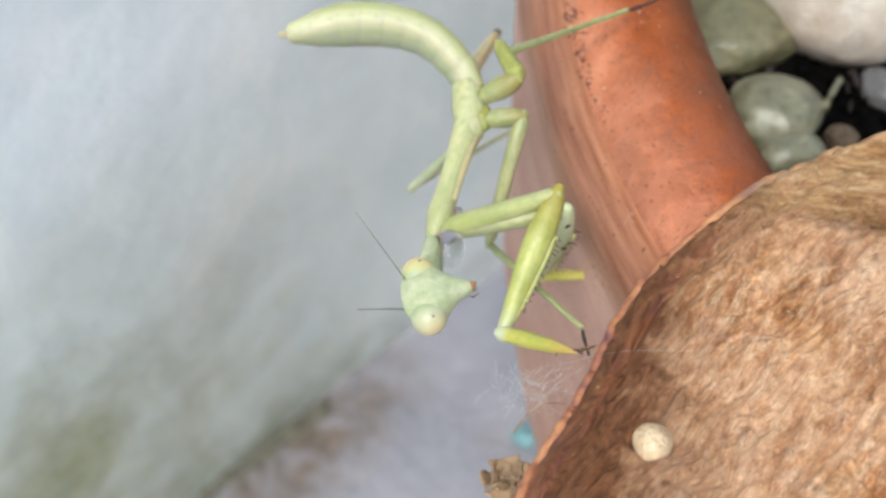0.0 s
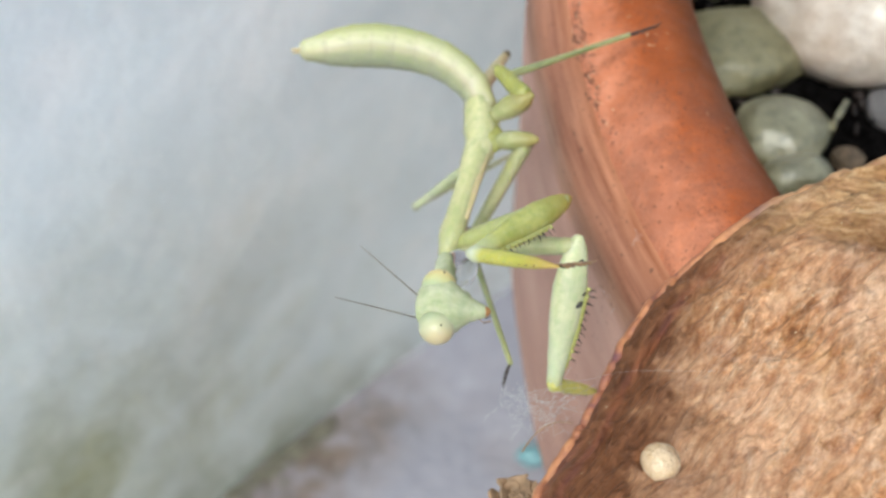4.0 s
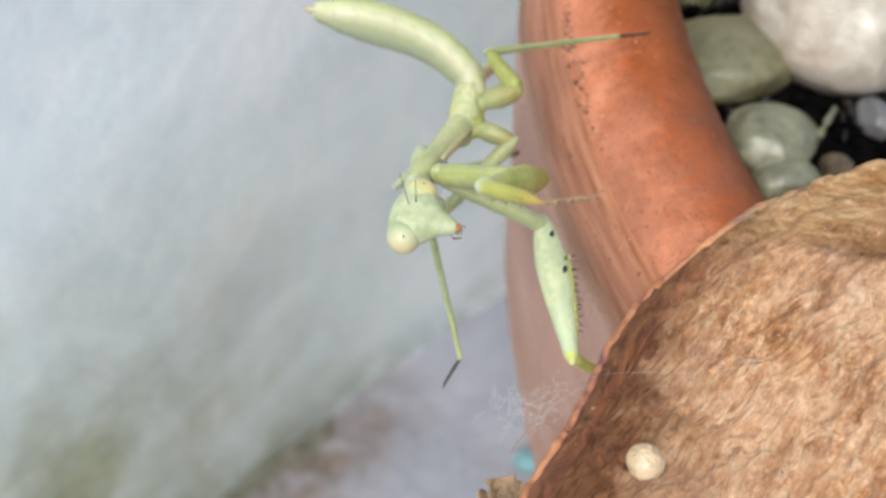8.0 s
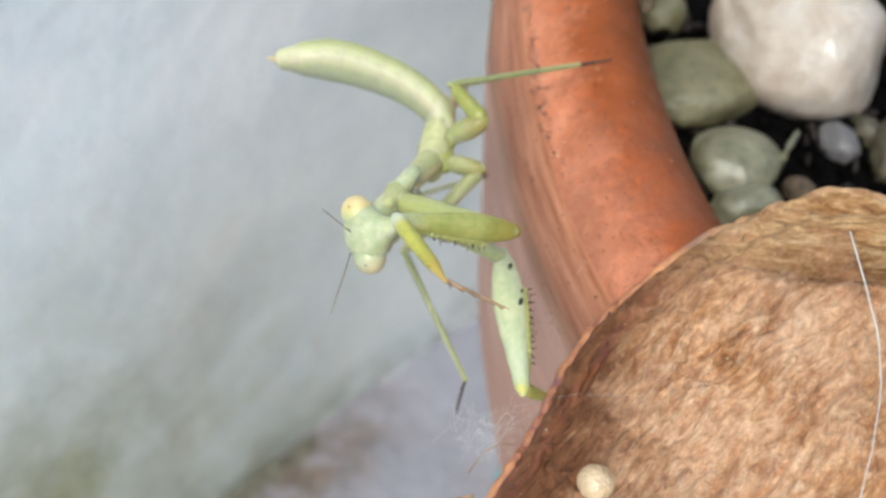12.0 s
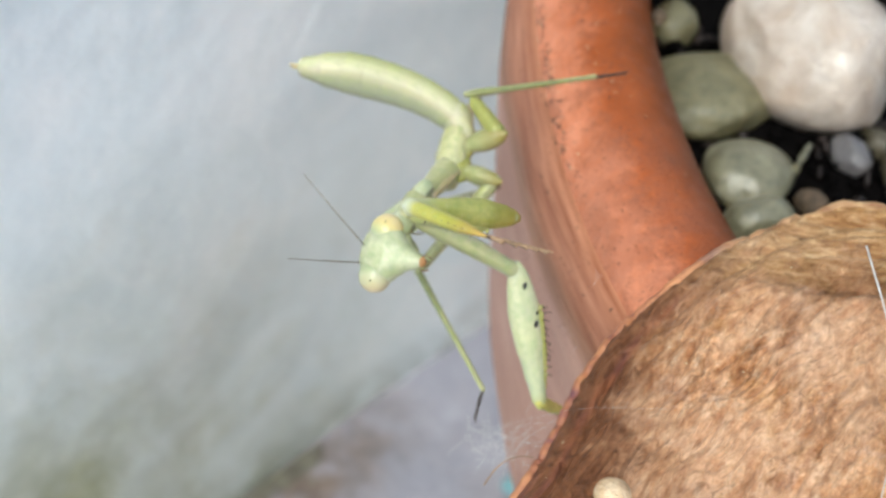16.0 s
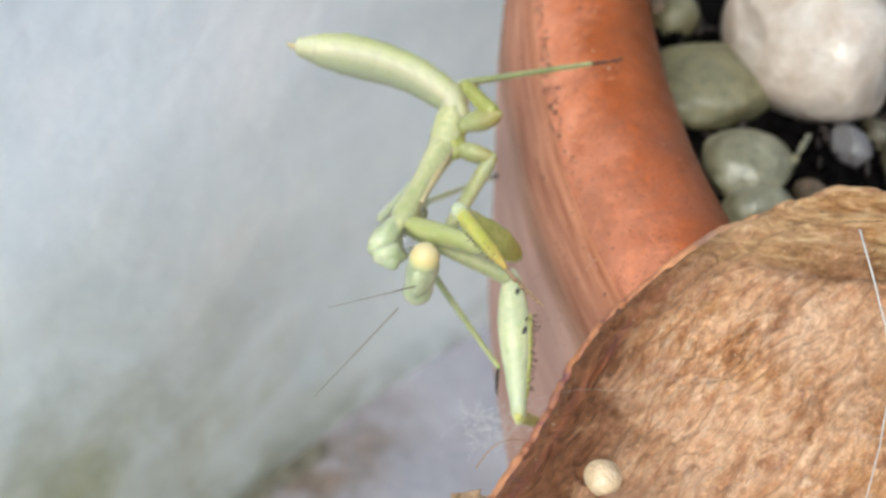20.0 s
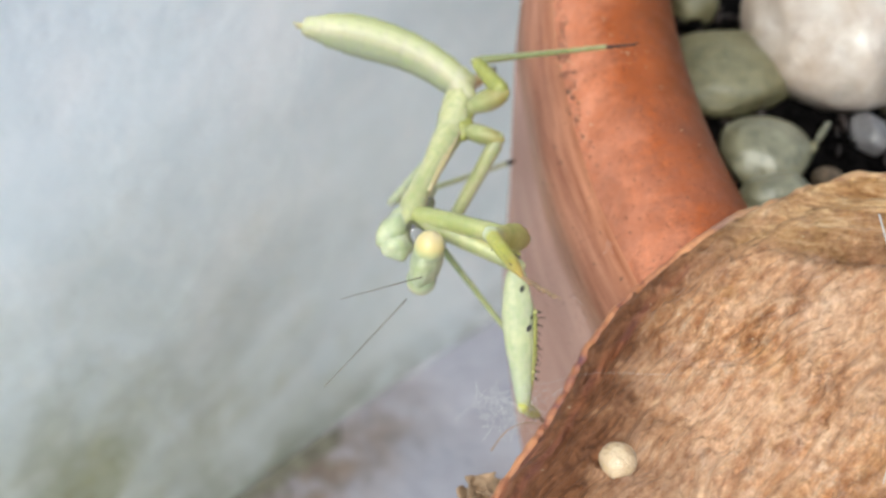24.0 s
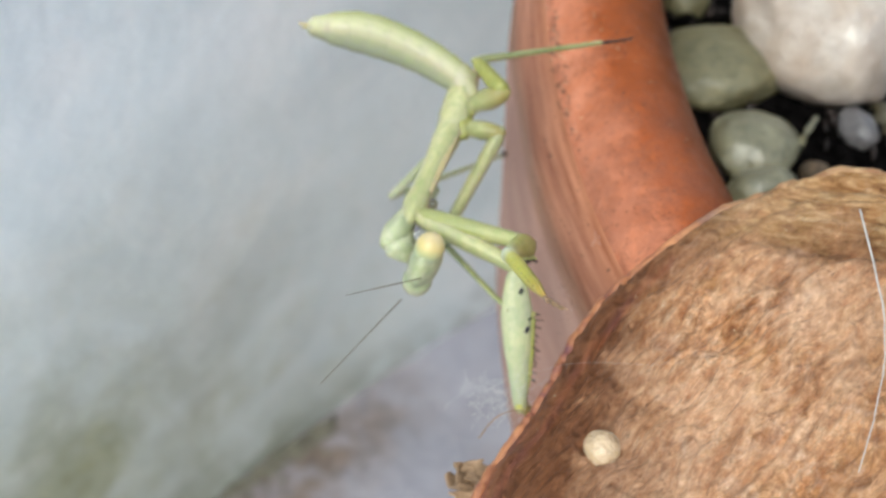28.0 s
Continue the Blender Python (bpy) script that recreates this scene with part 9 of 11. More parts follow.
    ride(Q[1], [
        (0, (6.15, -28.12, 11.08), (-0.119, 0.208, -0.971), (1.00, 0.00, 0.00)),
        (1, (7.07, -28.24, 9.93), (-0.234, -0.923, -0.304), (1.00, 0.00, 0.00)),
        (1.5, (6.76, -29.27, 11.47), (-0.197, -0.657, -0.728), (1.00, 0.00, 0.00)),
        (2, (6.84, -30.18, 11.98), (-0.213, -0.719, -0.662), (1.00, 0.00, 0.00)),
        (2.5, (6.42, -29.84, 11.58), (-0.183, -0.633, -0.752), (1.00, 0.00, 0.00)),
        (3, (6.87, -29.47, 10.46), (-0.166, -0.606, -0.778), (1.00, 0.00, 0.00)),
        (3.7, (6.31, -29.83, 11.02), (-0.140, -0.577, -0.805), (1.00, 0.00, 0.00)),
        (4.3, (6.25, -29.86, 11.39), (-0.120, -0.566, -0.815), (1.00, 0.00, 0.00)),
        (4.9, (6.20, -29.84, 11.70), (-0.101, -0.558, -0.824), (1.00, 0.00, 0.00)),
        (5.5, (6.16, -29.77, 11.97), (-0.082, -0.552, -0.830), (1.00, 0.00, 0.00)),
        (5.75, (6.09, -25.14, 7.57), (-0.031, -0.896, -0.443), (1.00, 0.00, 0.00)),
        (6, (5.21, -25.17, 8.50), (0.078, -0.896, -0.436), (1.00, 0.00, 0.00)),
        (7, (4.39, -25.92, 9.72), (0.172, -0.919, -0.354), (1.00, 0.00, 0.00)),
        (8, (4.81, -25.59, 9.65), (0.165, -0.941, -0.296), (1.00, 0.00, 0.00)),
        (9, (4.75, -26.38, 10.73), (0.155, -0.955, -0.254), (1.00, 0.00, 0.00)),
        (9.5, (4.72, -26.89, 10.33), (0.124, -0.973, -0.197), (1.00, 0.00, 0.00)),
        (10, (5.07, -27.30, 10.03), (0.090, -0.986, -0.142), (1.00, 0.00, 0.00)),
        (11, (4.77, -27.40, 10.74), (0.114, -0.951, -0.288), (1.00, 0.00, 0.00)),
        (12, (4.78, -26.87, 9.91), (0.120, -0.958, -0.261), (1.00, 0.00, 0.00)),
        (13.5, (4.72, -26.78, 10.04), (0.134, -0.941, -0.312), (1.00, 0.00, 0.00)),
        (15, (4.61, -26.67, 10.16), (0.149, -0.919, -0.366), (1.00, 0.00, 0.00)),
        (16, (4.58, -27.68, 10.69), (0.192, -0.577, -0.794), (1.00, 0.00, 0.00)),
        (17, (4.72, -29.43, 11.54), (0.116, -0.594, -0.796), (1.00, 0.00, 0.00)),
        (17.5, (4.49, -28.87, 11.25), (0.119, -0.619, -0.776), (1.00, 0.00, 0.00)),
        (18, (4.60, -28.91, 11.20), (0.125, -0.633, -0.764), (1.00, 0.00, 0.00)),
        (19, (4.65, -29.46, 10.21), (0.085, -0.615, -0.784), (1.00, 0.00, 0.00)),
        (20, (4.82, -27.73, 7.54), (0.064, -0.830, -0.554), (1.00, 0.00, 0.00)),
        (21, (4.67, -30.47, 10.07), (0.098, -0.654, -0.750), (1.00, 0.00, 0.00)),
        (22, (4.77, -30.75, 9.88), (0.064, -0.676, -0.734), (1.00, 0.00, 0.00)),
        (23.5, (3.41, -30.53, 9.56), (0.084, -0.590, -0.803), (1.00, 0.00, 0.00)),
        (25, (4.29, -31.06, 8.78), (0.103, -0.515, -0.851), (1.00, 0.00, 0.00)),
        (26, (4.27, -32.25, 9.62), (0.085, -0.523, -0.848), (1.00, 0.00, 0.00)),
        (27, (4.37, -31.43, 8.63), (0.082, -0.600, -0.796), (1.00, 0.00, 0.00)),
        (28, (4.64, -31.18, 8.46), (0.076, -0.568, -0.819), (1.00, 0.00, 0.00)),
    ])
    ride(Q[2], [
        (0, (4.74, -25.65, -0.47), (0.859, 0.320, -0.401), (0.27, 0.88, -0.39)),
        (1, (4.22, -39.51, 6.21), (0.607, 0.344, -0.716), (0.23, 0.92, 0.30)),
        (1.5, (4.35, -37.28, 2.59), (0.641, 0.357, -0.679), (0.20, 0.66, 0.73)),
        (2, (4.24, -38.95, 3.91), (0.636, 0.389, -0.666), (0.21, 0.72, 0.66)),
        (2.5, (4.18, -37.56, 2.40), (0.604, 0.391, -0.695), (0.18, 0.63, 0.75)),
        (3, (4.85, -36.86, 0.96), (0.574, 0.387, -0.722), (0.17, 0.61, 0.78)),
        (3.7, (4.60, -36.87, 1.21), (0.591, 0.377, -0.713), (0.14, 0.58, 0.80)),
        (4.3, (4.78, -36.77, 1.44), (0.608, 0.368, -0.703), (0.12, 0.57, 0.82)),
        (4.9, (4.97, -36.65, 1.66), (0.625, 0.359, -0.693), (0.10, 0.56, 0.82)),
        (5.5, (5.16, -36.51, 1.85), (0.642, 0.349, -0.683), (0.08, 0.55, 0.83)),
        (5.75, (5.71, -36.07, 2.16), (0.582, 0.365, -0.727), (0.03, 0.90, 0.44)),
        (6, (6.16, -36.11, 3.17), (0.517, 0.381, -0.767), (-0.08, 0.90, 0.44)),
        (7, (6.49, -37.14, 5.40), (0.477, 0.393, -0.786), (-0.17, 0.92, 0.35)),
        (8, (6.82, -37.07, 6.04), (0.432, 0.359, -0.827), (-0.16, 0.94, 0.30)),
        (9, (6.64, -38.02, 7.63), (0.435, 0.383, -0.815), (-0.15, 0.95, 0.25)),
        (9.5, (6.23, -38.76, 7.92), (0.438, 0.393, -0.808), (-0.12, 0.97, 0.20)),
        (10, (6.16, -39.32, 8.30), (0.442, 0.399, -0.804), (-0.09, 0.99, 0.14)),
        (11, (6.16, -39.00, 7.23), (0.429, 0.417, -0.801), (-0.11, 0.95, 0.29)),
        (12, (6.25, -38.55, 6.72), (0.417, 0.408, -0.812), (-0.12, 0.96, 0.26)),
        (13.5, (6.36, -38.26, 6.23), (0.411, 0.422, -0.808), (-0.13, 0.94, 0.31)),
        (15, (6.43, -37.88, 5.70), (0.405, 0.436, -0.804), (-0.15, 0.92, 0.37)),
        (16, (6.92, -34.72, 1.01), (0.416, 0.404, -0.815), (-0.19, 0.58, 0.79)),
        (17, (6.14, -36.68, 1.83), (0.460, 0.451, -0.764), (-0.12, 0.59, 0.80)),
        (17.5, (5.94, -36.42, 1.78), (0.447, 0.450, -0.773), (-0.12, 0.62, 0.78)),
        (18, (6.13, -36.63, 1.88), (0.433, 0.451, -0.780), (-0.13, 0.63, 0.76)),
        (19, (5.69, -36.97, 0.65), (0.392, 0.460, -0.797), (-0.09, 0.62, 0.78)),
        (20, (5.60, -37.86, 0.78), (0.330, 0.467, -0.820), (-0.06, 0.83, 0.55)),
        (21, (5.87, -38.45, 0.92), (0.312, 0.470, -0.826), (-0.10, 0.65, 0.75)),
        (22, (5.55, -39.00, 0.93), (0.306, 0.458, -0.835), (-0.06, 0.68, 0.73)),
        (23.5, (4.43, -37.73, -0.24), (0.274, 0.450, -0.850), (-0.08, 0.59, 0.80)),
        (25, (5.54, -37.33, -1.61), (0.242, 0.438, -0.866), (-0.10, 0.51, 0.85)),
        (26, (5.31, -38.63, -0.72), (0.242, 0.455, -0.857), (-0.08, 0.52, 0.85)),
        (27, (5.37, -38.75, -1.08), (0.242, 0.463, -0.853), (-0.08, 0.60, 0.80)),
        (28, (5.57, -38.11, -1.53), (0.243, 0.452, -0.858), (-0.08, 0.57, 0.82)),
    ])
    ride(Q[3], [
        (0, (10.92, -23.35, -3.36), (0.740, 0.435, -0.514), (0.00, -0.64, 0.77)),
        (1, (8.59, -37.03, 1.06), (0.258, 0.501, -0.826), (0.00, -0.64, 0.77)),
        (1.5, (8.97, -34.71, -2.31), (0.267, 0.493, -0.828), (0.00, -0.64, 0.77)),
        (2, (8.82, -36.15, -0.89), (0.265, 0.485, -0.833), (0.00, -0.64, 0.77)),
        (2.5, (8.53, -34.74, -2.60), (0.261, 0.478, -0.839), (0.00, -0.64, 0.77)),
        (3, (8.98, -34.08, -4.24), (0.260, 0.467, -0.845), (0.00, -0.64, 0.77)),
        (3.7, (8.85, -34.15, -3.93), (0.262, 0.469, -0.843), (0.00, -0.64, 0.77)),
        (4.3, (9.16, -34.12, -3.62), (0.266, 0.472, -0.841), (0.00, -0.64, 0.77)),
        (4.9, (9.47, -34.07, -3.33), (0.269, 0.474, -0.838), (0.00, -0.64, 0.77)),
        (5.5, (9.79, -34.00, -3.07), (0.273, 0.477, -0.836), (0.00, -0.64, 0.77)),
        (5.75, (9.89, -33.43, -3.07), (0.273, 0.470, -0.839), (0.00, -0.64, 0.77)),
        (6, (9.88, -33.36, -2.35), (0.271, 0.464, -0.843), (0.00, -0.64, 0.77)),
        (7, (9.93, -34.31, -0.25), (0.277, 0.485, -0.830), (0.00, -0.64, 0.77)),
        (8, (9.93, -34.48, 0.08), (0.277, 0.485, -0.829), (0.00, -0.64, 0.77)),
        (9, (9.78, -35.27, 1.77), (0.258, 0.493, -0.831), (0.00, -0.64, 0.77)),
        (9.5, (9.38, -35.93, 2.10), (0.252, 0.491, -0.834), (0.00, -0.64, 0.77)),
        (10, (9.34, -36.45, 2.51), (0.248, 0.484, -0.839), (0.00, -0.64, 0.77)),
        (11, (9.25, -35.99, 1.46), (0.232, 0.482, -0.845), (0.00, -0.64, 0.77)),
        (12, (9.25, -35.62, 0.87), (0.233, 0.481, -0.845), (0.00, -0.64, 0.77)),
        (13.5, (9.31, -35.22, 0.42), (0.235, 0.482, -0.844), (0.00, -0.64, 0.77)),
        (15, (9.35, -34.74, -0.09), (0.238, 0.482, -0.843), (0.00, -0.64, 0.77)),
        (16, (9.92, -31.81, -4.85), (0.251, 0.472, -0.845), (0.00, -0.64, 0.77)),
        (17, (9.45, -33.43, -3.68), (0.246, 0.480, -0.842), (0.00, -0.64, 0.77)),
        (17.5, (9.16, -33.18, -3.79), (0.242, 0.481, -0.842), (0.00, -0.64, 0.77)),
        (18, (9.25, -33.38, -3.74), (0.238, 0.485, -0.841), (0.00, -0.64, 0.77)),
        (19, (8.52, -33.66, -5.09), (0.228, 0.475, -0.850), (0.00, -0.64, 0.77)),
        (20, (7.97, -34.49, -5.12), (0.221, 0.472, -0.854), (0.00, -0.64, 0.77)),
        (21, (8.11, -35.07, -5.03), (0.224, 0.469, -0.855), (0.00, -0.64, 0.77)),
        (22, (7.75, -35.71, -5.08), (0.211, 0.475, -0.854), (0.00, -0.64, 0.77)),
        (23.5, (6.41, -34.49, -6.36), (0.211, 0.443, -0.871), (0.00, -0.64, 0.77)),
        (25, (7.28, -34.18, -7.84), (0.214, 0.406, -0.889), (0.00, -0.64, 0.77)),
        (26, (7.05, -35.36, -6.90), (0.215, 0.404, -0.889), (0.00, -0.64, 0.77)),
        (27, (7.11, -35.42, -7.22), (0.214, 0.410, -0.887), (0.00, -0.64, 0.77)),
        (28, (7.32, -34.86, -7.71), (0.215, 0.400, -0.891), (0.00, -0.64, 0.77)),
    ])
    ride(HIND[0], [
        (0, (-0.90, -14.85, 11.34), (0.774, -0.050, 0.631), (0.00, -0.64, 0.77)),
        (1, (-0.34, -15.42, 10.87), (0.713, 0.003, 0.702), (0.00, -0.64, 0.77)),
        (1.5, (-0.50, -15.22, 11.03), (0.714, 0.019, 0.699), (0.00, -0.64, 0.77)),
        (2, (-0.19, -15.59, 10.72), (0.714, 0.029, 0.699), (0.00, -0.64, 0.77)),
        (2.5, (-0.65, -15.13, 11.11), (0.718, 0.007, 0.696), (0.00, -0.64, 0.77)),
        (3, (-0.30, -14.98, 11.24), (0.722, -0.014, 0.691), (0.00, -0.64, 0.77)),
        (3.7, (-0.74, -14.78, 11.40), (0.745, -0.059, 0.665), (0.00, -0.64, 0.77)),
        (4.3, (-0.74, -14.49, 11.65), (0.763, -0.097, 0.639), (0.00, -0.64, 0.77)),
        (4.9, (-0.73, -14.19, 11.89), (0.780, -0.136, 0.611), (0.00, -0.64, 0.77)),
        (5.5, (-0.73, -13.90, 12.14), (0.795, -0.175, 0.581), (0.00, -0.64, 0.77)),
        (5.75, (-0.98, -13.57, 12.42), (0.800, -0.144, 0.582), (0.00, -0.64, 0.77)),
        (6, (-1.24, -13.24, 12.69), (0.804, -0.115, 0.583), (0.00, -0.64, 0.77)),
        (7, (-1.41, -13.39, 12.56), (0.831, -0.115, 0.544), (0.00, -0.64, 0.77)),
        (8, (-1.12, -13.25, 12.68), (0.819, -0.162, 0.551), (0.00, -0.64, 0.77)),
        (9, (-0.94, -13.47, 12.50), (0.812, -0.143, 0.566), (0.00, -0.64, 0.77)),
        (9.5, (-1.03, -13.75, 12.27), (0.801, -0.120, 0.587), (0.00, -0.64, 0.77)),
        (10, (-0.67, -13.93, 12.11), (0.788, -0.098, 0.608), (0.00, -0.64, 0.77)),
        (11, (-0.17, -13.86, 12.18), (0.780, -0.116, 0.615), (0.00, -0.64, 0.77)),
        (12, (-0.43, -13.92, 12.12), (0.779, -0.088, 0.621), (0.00, -0.64, 0.77)),
        (13.5, (-0.48, -13.59, 12.40), (0.799, -0.146, 0.584), (0.00, -0.64, 0.77)),
        (15, (-0.56, -13.27, 12.67), (0.814, -0.205, 0.544), (0.00, -0.64, 0.77)),
        (16, (-0.21, -13.59, 12.40), (0.790, -0.196, 0.581), (0.00, -0.64, 0.77)),
        (17, (-0.20, -13.69, 12.32), (0.783, -0.149, 0.604), (0.00, -0.64, 0.77)),
        (17.5, (-0.53, -13.24, 12.70), (0.805, -0.208, 0.555), (0.00, -0.64, 0.77)),
        (18, (-0.47, -12.99, 12.90), (0.823, -0.265, 0.502), (0.00, -0.64, 0.77)),
        (19, (-0.20, -13.14, 12.78), (0.792, -0.171, 0.586), (0.00, -0.64, 0.77)),
        (20, (-0.31, -13.20, 12.73), (0.806, -0.215, 0.551), (0.00, -0.64, 0.77)),
        (21, (-0.47, -13.36, 12.60), (0.812, -0.157, 0.563), (0.00, -0.64, 0.77)),
        (22, (-0.23, -13.47, 12.50), (0.805, -0.178, 0.566), (0.00, -0.64, 0.77)),
        (23.5, (-1.50, -13.06, 12.84), (0.802, -0.147, 0.579), (0.00, -0.64, 0.77)),
        (25, (-0.48, -13.37, 12.58), (0.796, -0.118, 0.594), (0.00, -0.64, 0.77)),
        (26, (-0.39, -13.35, 12.60), (0.805, -0.156, 0.572), (0.00, -0.64, 0.77)),
        (27, (-0.36, -13.38, 12.57), (0.798, -0.154, 0.583), (0.00, -0.64, 0.77)),
        (28, (-0.29, -13.46, 12.51), (0.801, -0.149, 0.580), (0.00, -0.64, 0.77)),
    ])
    ride(HIND[1], [
        (0, (2.70, -15.08, 14.28), (-0.380, 0.916, 0.131), (0.00, -0.64, 0.77)),
        (1, (2.85, -15.40, 14.01), (-0.380, 0.915, 0.132), (0.00, -0.64, 0.77)),
        (1.5, (2.77, -15.14, 14.24), (-0.424, 0.898, 0.120), (0.00, -0.64, 0.77)),
        (2, (3.13, -15.45, 13.97), (-0.464, 0.880, 0.102), (0.00, -0.64, 0.77)),
        (2.5, (2.61, -15.10, 14.27), (-0.493, 0.867, 0.067), (0.00, -0.64, 0.77)),
        (3, (2.92, -15.04, 14.32), (-0.522, 0.852, 0.032), (0.00, -0.64, 0.77)),
        (3.7, (2.53, -15.04, 14.31), (-0.550, 0.833, 0.064), (0.00, -0.64, 0.77)),
        (4.3, (2.58, -14.91, 14.42), (-0.570, 0.817, 0.089), (0.00, -0.64, 0.77)),
        (4.9, (2.64, -14.78, 14.53), (-0.587, 0.802, 0.111), (0.00, -0.64, 0.77)),
        (5.5, (2.69, -14.65, 14.64), (-0.601, 0.788, 0.131), (0.00, -0.64, 0.77)),
        (5.75, (2.58, -14.21, 15.01), (-0.629, 0.761, 0.157), (0.00, -0.64, 0.77)),
        (6, (2.47, -13.77, 15.38), (-0.651, 0.737, 0.179), (0.00, -0.64, 0.77)),
        (7, (2.66, -13.95, 15.23), (-0.557, 0.792, 0.250), (0.00, -0.64, 0.77)),
        (8, (2.62, -13.99, 15.20), (-0.528, 0.806, 0.268), (0.00, -0.64, 0.77)),
        (9, (2.77, -14.12, 15.09), (-0.577, 0.781, 0.240), (0.00, -0.64, 0.77)),
        (9.5, (2.61, -14.30, 14.94), (-0.556, 0.791, 0.255), (0.00, -0.64, 0.77)),
        (10, (2.90, -14.38, 14.87), (-0.532, 0.803, 0.269), (0.00, -0.64, 0.77)),
        (11, (3.26, -14.37, 14.88), (-0.577, 0.773, 0.262), (0.00, -0.64, 0.77)),
        (12, (3.08, -14.32, 14.92), (-0.591, 0.768, 0.246), (0.00, -0.64, 0.77)),
        (13.5, (3.06, -14.24, 14.99), (-0.579, 0.773, 0.259), (0.00, -0.64, 0.77)),
        (15, (3.00, -14.17, 15.05), (-0.568, 0.777, 0.271), (0.00, -0.64, 0.77)),
        (16, (3.11, -14.41, 14.84), (-0.541, 0.791, 0.287), (0.00, -0.64, 0.77)),
        (17, (3.16, -14.33, 14.92), (-0.561, 0.782, 0.272), (0.00, -0.64, 0.77)),
        (17.5, (2.93, -14.13, 15.08), (-0.563, 0.783, 0.264), (0.00, -0.64, 0.77)),
        (18, (3.09, -14.14, 15.07), (-0.566, 0.783, 0.257), (0.00, -0.64, 0.77)),
        (19, (3.20, -13.88, 15.29), (-0.627, 0.754, 0.197), (0.00, -0.64, 0.77)),
        (20, (3.14, -14.12, 15.09), (-0.629, 0.749, 0.210), (0.00, -0.64, 0.77)),
        (21, (3.19, -14.07, 15.13), (-0.634, 0.746, 0.204), (0.00, -0.64, 0.77)),
        (22, (3.30, -14.25, 14.98), (-0.598, 0.765, 0.240), (0.00, -0.64, 0.77)),
        (23.5, (2.07, -13.72, 15.42), (-0.592, 0.774, 0.225), (0.00, -0.64, 0.77)),
        (25, (3.12, -13.91, 15.27), (-0.584, 0.785, 0.208), (0.00, -0.64, 0.77)),
        (26, (3.20, -14.04, 15.15), (-0.627, 0.752, 0.203), (0.00, -0.64, 0.77)),
        (27, (3.15, -14.06, 15.14), (-0.583, 0.783, 0.215), (0.00, -0.64, 0.77)),
        (28, (3.27, -14.12, 15.09), (-0.604, 0.767, 0.216), (0.00, -0.64, 0.77)),
    ])
